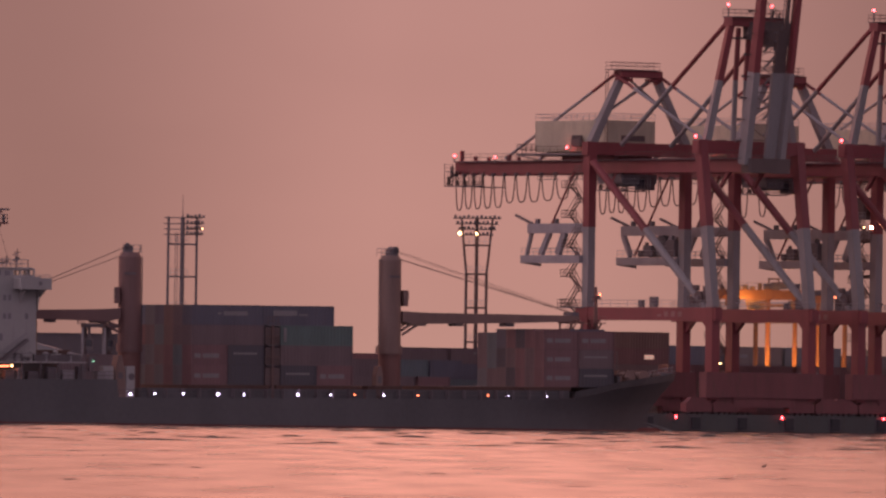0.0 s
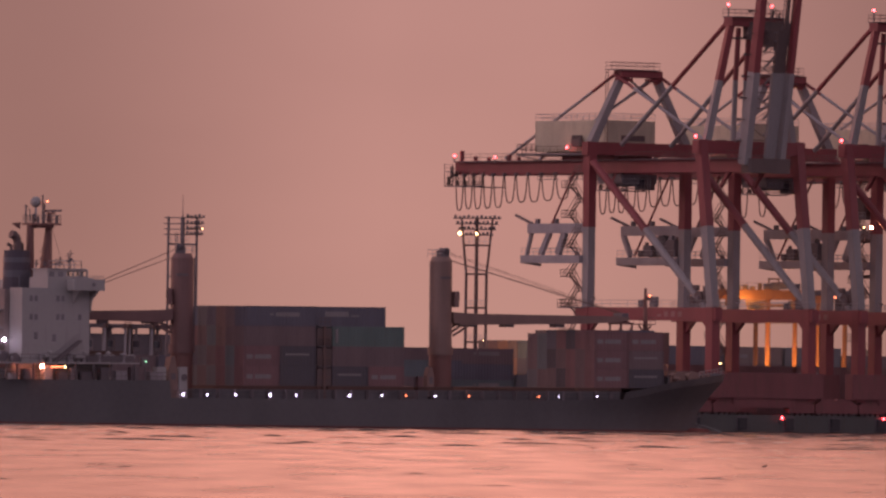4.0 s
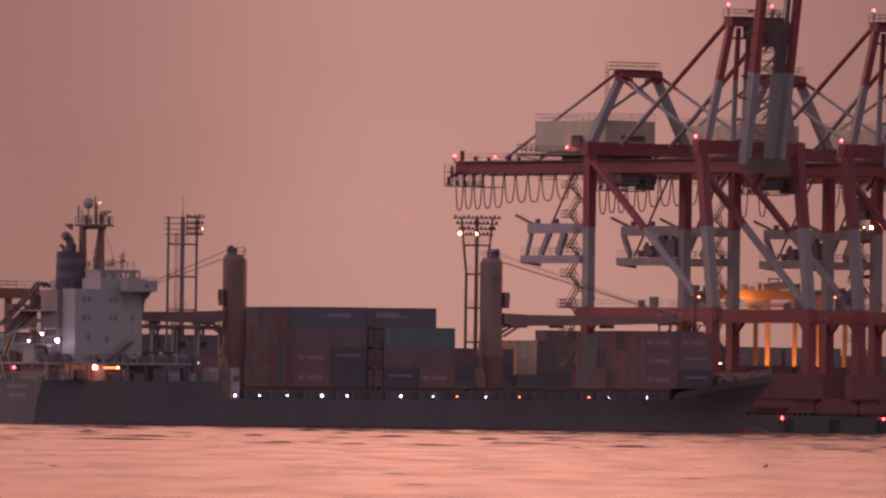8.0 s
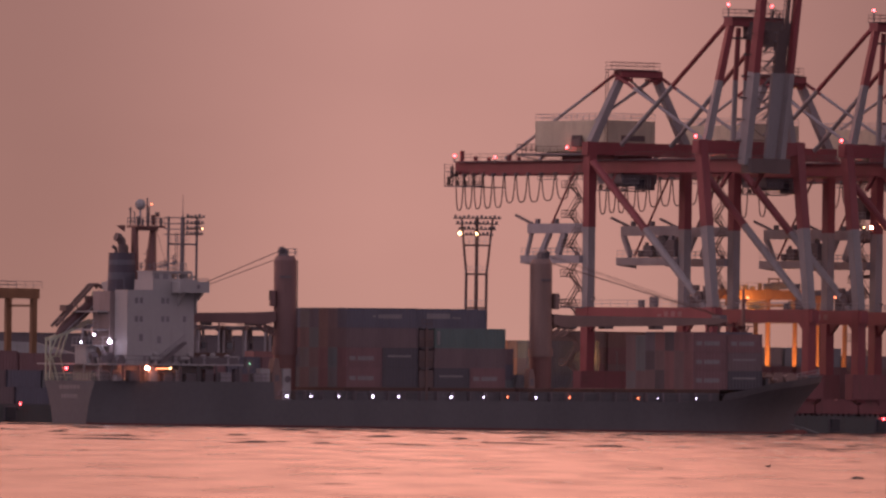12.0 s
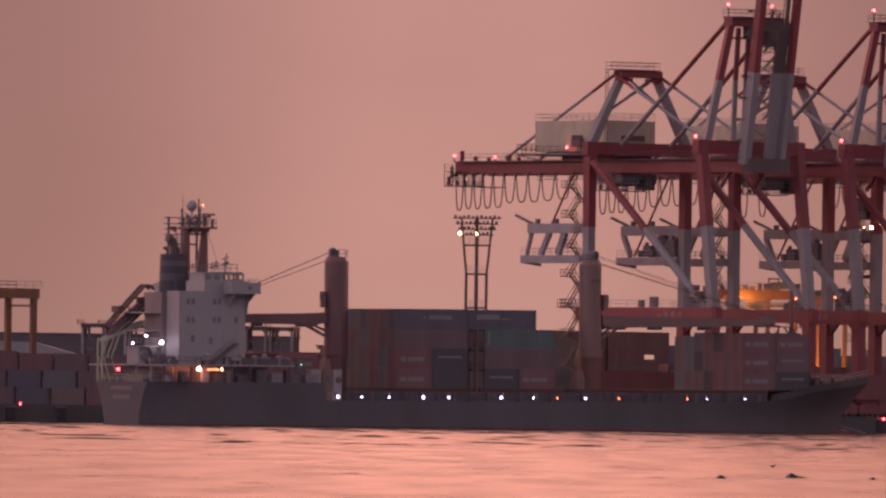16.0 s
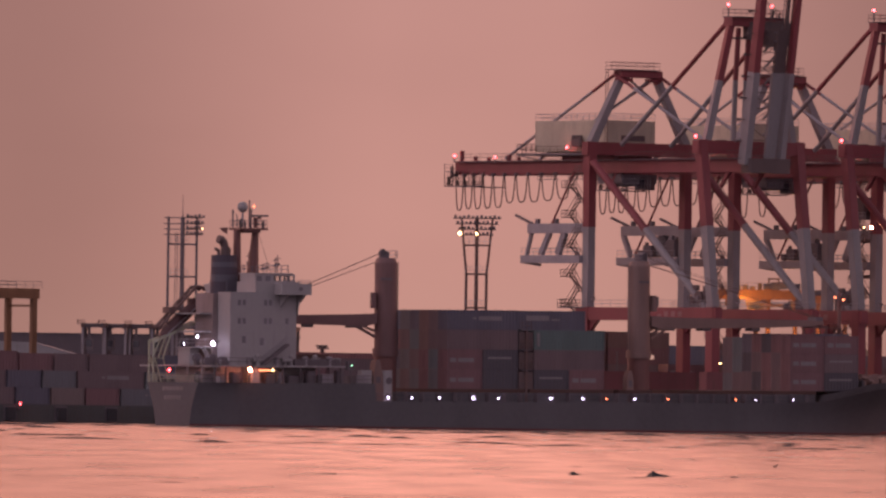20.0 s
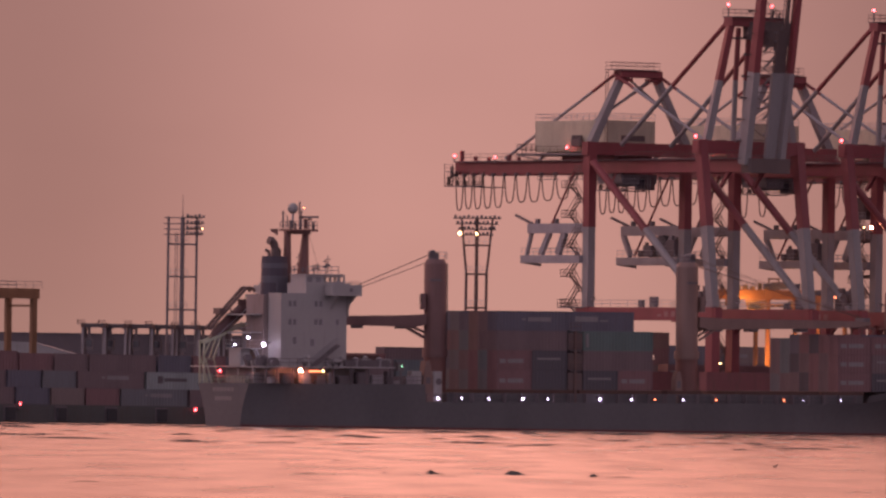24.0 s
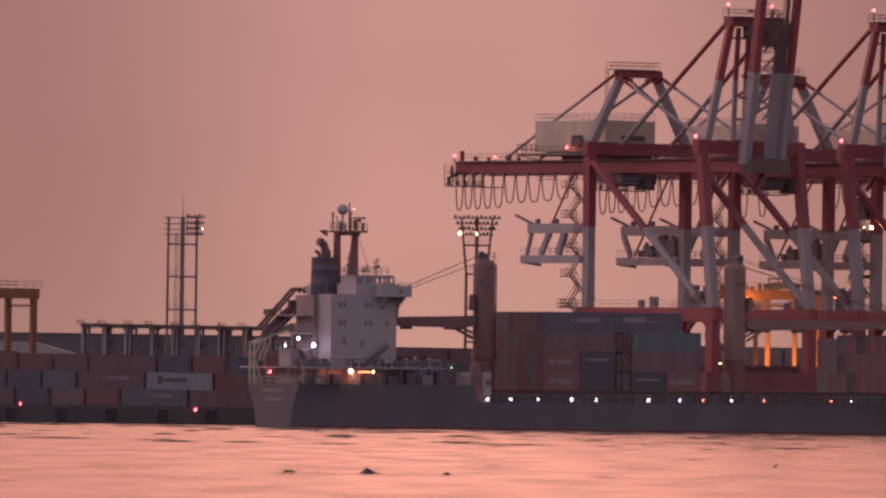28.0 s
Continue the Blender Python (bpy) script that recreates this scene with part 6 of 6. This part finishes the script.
g.matrix_basis = Matrix.Translation((66.3, 1976.0, YARD)) @ pose(0, 0, 0, 0, 0, 88.0)


g = yard_gantry("yellow yard gantry crane half lit by lamps", 20.0, 19.4, 4.5, YELLOW)
g.matrix_basis = Matrix.Translation((52.0, 1990.0, YARD)) @ pose(0, 0, 0, 0, 0, 88.5)


def yard_lamp(x, y, high, power):
    c = thing("yard_lamp_post", "lit sodium lamp on a thin steel post", "lamp post", "yard lamps")
    c.location = (x, y, YARD)
    m = Mesh()
    m.tube((0, 0, 0), (0, 0, high), 0.14, DARKSTEEL, 0.1)
    m.beam((0, 0, high), (0, 0.9, high + 0.2), 0.1, 0.1, DARKSTEEL)
    part("post", m, c)
    m = Mesh()
    m.box(-0.25, 0.25, 0.7, 1.3, high + 0.12, high + 0.3, DARKSTEEL, 0.05)
    part("lamp_hood", m, c)
    m = Mesh()
    m.ball((0, 1.0, high + 0.05), 0.1, LYEL, 10, 6, 0.6)
    part("bulb", m, c)
    lt = bpy.data.lights.new("sodium_light", "POINT")
    lt.energy, lt.color, lt.shadow_soft_size = power, (1.0, 0.46, 0.16), 0.3
    lo = new("sodium_light", lt)
    lo.location = (x, y + 1.0, YARD + high - 0.3)


for x, y, hh, pw in ((6.6, 1882.0, 11.0, 1000), (27.6, 1888.0, 9.4, 420), (46.5, 1900.0, 9.0, 300)):
    yard_lamp(x, y, hh, pw)


def lamp_rack(m, x0, x1, z, y, n):
    m.beam((x0, y, z), (x1, y, z), 0.12, 0.12, DARKSTEEL)
    for i in range(n):
        x = x0 + (x1 - x0) * (i + 0.5) / n
        up = 0.36 + 0.08 * ((i * 7 + n) % 3)
        m.prism([(x - 0.18, z + 0.06), (x + 0.18, z + 0.06), (x + 0.26, z + up), (x - 0.22, z + up)], y - 0.4, y + 0.1, DARKSTEEL)


def light_tower_frame():
    c = thing("light_tower", "tall steel floodlight tower with four lamp racks", "light tower", "floodlight towers")
    for x in (-2.4, 2.4):
        m = Mesh()
        m.tube((x, 0, 0), (x * 0.98, 0, 31.6), 0.24, DARKSTEEL, 0.2)
        part("post", m, c)
    m = Mesh()
    m.tube((0, 0, 0), (0, 0, 31.6), 0.42, DARKSTEEL, 0.36, n=10)
    part("core_post", m, c)
    m = Mesh()
    m.tube((0, 0, 31.5), (0, 0, 35.2), 0.09, DARKSTEEL, 0.03)
    part("lightning_rod", m, c)
    for z in (5.0, 10.6, 16.1, 21.6, 27.0):
        m = Mesh()
        m.beam((-2.4, 0, z), (2.4, 0, z), 0.9, 0.28, DARKSTEEL)
        pl = part("platform", m, c)
        m = Mesh()
        m.rail([(-1.9, -0.4, z + 0.1), (0.9, -0.4, z + 0.1)], GREY, step=0.9, r=0.03)
        part("railing", m, pl)
    for z in (28.6, 29.5, 30.4, 31.4):
        m = Mesh()
        m.beam((-3.1, 0, z), (3.2, 0, z), 0.2, 0.16, DARKSTEEL)
        part("rack_bar", m, c)
        m = Mesh()
        lamp_rack(m, 0.5, 3.4 + 0.1 * (z - 28), z + 0.1, -0.3, 5)
        part("lamp_rack", m, c)
    m = Mesh()
    for x in (-1.2, -0.8):
        m.tube((x, 0.2, 0), (x, 0.2, 29), 0.05, DARKSTEEL, n=4)
    for i in range(58):
        m.tube((-1.2, 0.2, i * 0.5), (-0.8, 0.2, i * 0.5), 0.03, DARKSTEEL, n=4)
    part("ladder", m, c)
    m = Mesh()
    m.ball((3.25, -0.9, 29.6), 0.1, LYEL, 10, 6)
    part("lit_lamp", m, c)
    return c


def light_tower_tapered():
    c = thing("light_tower", "steel floodlight tower flaring to a crown of lamps", "light tower", "floodlight towers")
    for x in (-1, 1):
        m = Mesh()
        m.tube((x * 1.65, 0, 0), (x * 1.65, 0, 22.3), 0.26, BROWN, 0.24)
        m.tube((x * 1.65, 0, 22.3), (x * 2.55, 0, 31.4), 0.22, BROWN, 0.18)
        part("post", m, c)
    m = Mesh()
    m.tube((0, 0, 0), (0, 0, 31.4), 0.36, BROWN, 0.28, n=10)
    part("core_post", m, c)
    for z, w in ((5.6, 1.7), (11.2, 1.7), (16.8, 1.7), (22.3, 1.8), (27.0, 2.2)):
        m = Mesh()
        m.beam((-w, 0, z), (w, 0, z), 0.8, 0.3, BROWN)
        pl = part("platform", m, c)
        m = Mesh()
        m.rail([(-w, -0.4, z + 0.1), (w, -0.4, z + 0.1)], GREY, step=0.9, r=0.03)
        part("railing", m, pl)
    for i, (z, w) in enumerate(((28.7, 2.7), (29.6, 3.1), (30.5, 3.5), (31.4, 3.9))):
        m = Mesh()
        m.beam((-w, 0, z), (w, 0, z), 0.2, 0.2, DARKSTEEL)
        part("rack_bar", m, c)
        m = Mesh()
        lamp_rack(m, -w, w, z, -0.4, 8 + i)
        part("lamp_rack", m, c)
    for x, z, r in ((-2.8, 28.9, 0.29), (-0.05, 28.9, 0.2)):
        m = Mesh()
        m.ball((x, -0.9, z), r, LYEL, 12, 8)
        part("lit_lamp", m, c)
    return c


tw = light_tower_frame()
tw.matrix_basis = Matrix.Translation((-43.4, 2000.0, YARD))
tw = light_tower_tapered()
tw.matrix_basis = Matrix.Translation((5.5, 1960.0, YARD))


def warehouse():
    c = thing("warehouse", "long dark clad warehouse behind the yard", "warehouse")
    m = Mesh()
    m.box(-140, -26, 2150, 2190, YARD, 15.2, SHED)
    wl = part("wall", m, c)
    m = Mesh()
    m.prism([(2149.8, 15.2), (2149.8, 15.4), (2170, 15.5), (2190.2, 15.4), (2190.2, 15.2)], -140.3, -25.7, SHED, "x")
    part("roof", m, c)
    for i in range(13):
        m = Mesh()
        x = -138 + i * 8.2
        m.box(x, x + 5.2, 2149.9, 2150, YARD, 8.4, SHED)
        part("shutter_door", m, wl)
    c = thing("gate_canopy", "pale grey low-pitched canopy roof", "canopy")
    m = Mesh()
    m.prism([(-92, 12.4), (-76, 13.0), (-66.5, 12.7), (-57.6, 10.3), (-57.6, 9.8), (-92, 9.8)], 1960, 1990, ROOF)
    part("roof", m, c)
    for x in (-90, -80, -70, -60):
        for y in (1961, 1989):
            m = Mesh()
            m.box(x - 0.3, x + 0.3, y - 0.3, y + 0.3, YARD, 9.9, GREY, 0.05)
            part("column", m, c)


warehouse()


def quay_lamps():
    for k, z in ((-142.5, 2.69), (-111.2, 2.2), (-22.0, 2.2), (-1.6, 2.24), (18.2, 2.3)):
        p = quay(k, -0.5)
        c = thing("quay_edge_lamp", "small red marker lamp on the quay edge", "lamp", "quay edge lamps")
        c.matrix_basis = Matrix.Translation((p.x, p.y, 0)) @ pose(0, 0, 0, 0, 0, TURN)
        m = Mesh()
        m.ball((0, 0, z), 0.15 if k < -130 else 0.2, LRED, 10, 6, 1.2)
        part("lens", m, c)
        m = Mesh()
        m.box(-0.3, 0.3, 0.1, 0.6, z - 0.7, z - 0.25, DARKSTEEL, 0.05)
        m.tube((0, 0.3, z - 0.4), (0, 0.3, z + 0.2), 0.12, DARKSTEEL)
        part("bracket", m, c)


quay_lamps()


def quay_kiosk():
    c = thing("quay_kiosk", "small grey steel kiosk on the quay edge", "kiosk")
    p = quay(12.6, 1.9)
    c.matrix_basis = Matrix.Translation((p.x, p.y, YARD)) @ pose(0, 0, 0, 0, 0, TURN)
    m = Mesh()
    m.box(-1.4, 1.4, -0.8, 0.8, 0.1, 2.2, GREY, 0.08)
    b = part("body", m, c)
    m = Mesh()
    m.box(-1.55, 1.55, -0.95, 0.95, 2.2, 2.36, ROOF, 0.08)
    part("roof", m, c)
    m = Mesh()
    m.box(-0.1, 0.8, -0.86, -0.8, 0.2, 2.0, DARKSTEEL)
    part("door", m, b)
    m = Mesh()
    m.box(-1.5, 1.5, -0.9, 0.9, 0.0, 0.1, CONCRETE)
    part("plinth", m, c)


quay_kiosk()

# bright work lamp on the waterside legs of the second crane and small lamps on the portal walkways
for k, b, z, mat, r in ((46.6, 11.4, 32.2, LPINK, 0.24), (45.5, 11.0, 32.2, LYEL, 0.12), (28.0, 26.4, 21.0, LWARM, 0.13)):
    p = CRANE0 + GA * k + GB * b
    c = thing("crane_work_lamp", "lit work lamp bracketed to a quay crane", "lamp")
    c.matrix_basis = Matrix.Translation((p.x, p.y, z)) @ pose(0, 0, 0, 0, 0, TURN)
    m = Mesh()
    m.ball((0, 0, 0), r, mat, 12, 8)
    part("lens", m, c)
    m = Mesh()
    m.tube((0, 0, -2.0), (0, 0, -r * 0.9), 0.1, DARKSTEEL)
    part("post", m, c)

# ---- wave crests and a bird ----
CRESTS, WAKES = [], []


def crest_mesh(length, high, seed, lumps=0.38):
    """A rounded ridge of water, fitted to the camera's view: near side steep."""
    r = random.Random(seed)
    n = 22
    m = Mesh()
    v = []
    ph = r.uniform(0, 6)
    for i in range(n + 1):
        s = i / n
        e = math.sin(math.pi * s) ** 0.8 * (1 - lumps + lumps * math.sin(s * 7 + ph)) + 0.02
        x = (s - 0.5) * length
        w = high * 1.15 * (0.5 + 0.5 * e)
        wob = 0.25 * high * math.sin(s * 9 + ph)
        for a, h in ((-1.0, -0.15), (-0.55, 0.42), (-0.18, 0.88), (0.1, 1.0), (0.5, 0.8), (1.1, 0.35), (1.9, -0.15)):
            v.append((x, wob + a * w, (h * e - 0.1 * (1 - e)) * high))
    k = 7
    m.add(v, [(i * k + j, i * k + j + 1, (i + 1) * k + j + 1, (i + 1) * k + j) for i in range(n) for j in range(k - 1)], SEA)
    return m.data("wave_crest", True)


def wake_mesh(seed):
    """A short peaked wave, steep at its head and drawn out behind."""
    r = random.Random(seed + 40)
    n, m, v = 16, Mesh(), []
    for i in range(n + 1):
        s = i / n
        e = (s / 0.26) ** 0.8 if s < 0.26 else (1 - (s - 0.26) / 0.74) ** 1.35
        e *= 1 + 0.16 * math.sin(s * 11 + seed * 2)
        w = 0.27 * (0.35 + 0.65 * e)
        skew = 0.75 * s - 0.5 + 0.05 * r.uniform(-1, 1)
        for a, h in ((-2.2, -0.2), (-1.3, 0.22), (-0.6, 0.62), (-0.1, 0.96), (0.25, 1.0), (0.9, 0.5), (1.8, -0.2)):
            v.append(((s - 0.3) * 1.5, -skew * 1.3 + a * w, 0.31 * h * e - 0.02))
    k = 7
    m.add(v, [(i * k + j, i * k + j + 1, (i + 1) * k + j + 1, (i + 1) * k + j) for i in range(n) for j in range(k - 1)], SEA)
    return m.data("wake_wave", True)


def crests():
    r = random.Random(21)
    shapes = [crest_mesh(3.2 + 1.3 * i, 0.15 + 0.03 * (i % 3), i, 0.55) for i in range(8)]
    for i in range(230):
        # denser towards the far shore
        below = 30 + 34 * r.random() ** 1.7 if i < 200 else 75 + 60 * r.random()
        y = 3.2 * 21260 / (below + 6)
        if y > 1640:
            y = 1640
        x = r.uniform(-0.046, 0.046) * y
        ob = thing("wave_crest", "small dark wave crest on calm water", "wave", "wave crests")
        ob.name = "wave_crest"
        part("ridge", r.choice(shapes), ob)
        sc = (0.75 + 0.9 * r.random()) * ((1.0 if i % 3 else 0.6) if i < 200 else 0.2)
        drift = (r.uniform(-0.9, -0.2), r.uniform(-0.6, 0.1))
        CRESTS.append((ob, (x, y, 0.0), r.uniform(-14, 14), sc, drift))
    # a train of steep wake waves: each runs through the group, rising at its back and sinking at its front
    wakes = [wake_mesh(s) for s in range(4)]
    for n in range(-9, 10):
        ob = thing("wake_wave", "steep little wake wave running across calm water", "wave", "wake waves")
        part("ridge", wakes[n % 4], ob)
        WAKES.append((ob, n, r.uniform(556, 576), r.uniform(0.8, 1.1)))


crests()


def water_bird():
    c = thing("water_bird", "small dark water bird swimming", "bird")
    m = Mesh()
    m.ball((0, 0, 0.06), 0.2, CABLE, 14, 8, 0.55)
    part("body", m, c, smooth=True)
    m = Mesh()
    m.tube((0.13, 0, 0.1), (0.19, 0, 0.27), 0.045, CABLE, 0.035)
    part("neck", m, c)
    m = Mesh()
    m.ball((0.2, 0, 0.29), 0.055, CABLE, 10, 6)
    m.tube((0.24, 0, 0.285), (0.33, 0, 0.27), 0.02, CABLE, 0.005)
    part("head", m, c)
    m = Mesh()
    m.tube((-0.15, 0, 0.1), (-0.3, 0, 0.17), 0.06, CABLE, 0.015)
    part("tail", m, c)
    return c


bird = water_bird()

# ---- what moves ----
SEND = [0.0, 3.5, 7.0, 10.5, 14.0, 17.5, 21.0, 24.5, 28.0]


def motions():
    poses = [(t, ship_pose(t)) for t in SEND]
    walk(ship, poses)
    for ob in SPIN:
        rows = []
        for i in range(81):
            t = i * 0.35
            rows.append((t, pose(-31.1, 0, 30.25, 0, 0, -33 + (t - 19.9) * 180 / 1.05)))
        walk(ob, rows)
    for ob, m in CARGO:
        walk(ob, [(t, p @ m) for t, p in poses])
    for ob, (x, y, z), turn, size, (dx, dy) in CRESTS:
        ob.scale = (size, size, size * 0.74)
        walk(ob, [(t, pose(x + dx * t, y + dy * t, z, 0, 0, turn)) for t in (0.0, 14.0, CLIP)])
    for ob, n, y, size in WAKES:
        ob.scale = (size, size, size)
        rows = []
        for i in range(29):
            x = 7.6 + 3.78 * n - 2.65 * (i - 21)
            mid = 7.85 - 1.68 * (i - 21)
            up = math.exp(-((x - mid) / 6.4) ** 2)
            rows.append((float(i), pose(x, y + 0.35 * x, -0.41 * size * (1 - up), 0, 0, 0)))
        walk(ob, rows)
    bird.scale = (0.62, 0.62, 0.62)
    walk(bird, [(0.0, pose(18.6, 689, 0, 0, 0, 20)), (12.0, pose(18.85, 689, 0, 0, 0, 10)), (20.0, pose(19.25, 689, 0, 0, 0, 25)), (CLIP, pose(19.2, 688, 0, 0, 0, 15))])


motions()
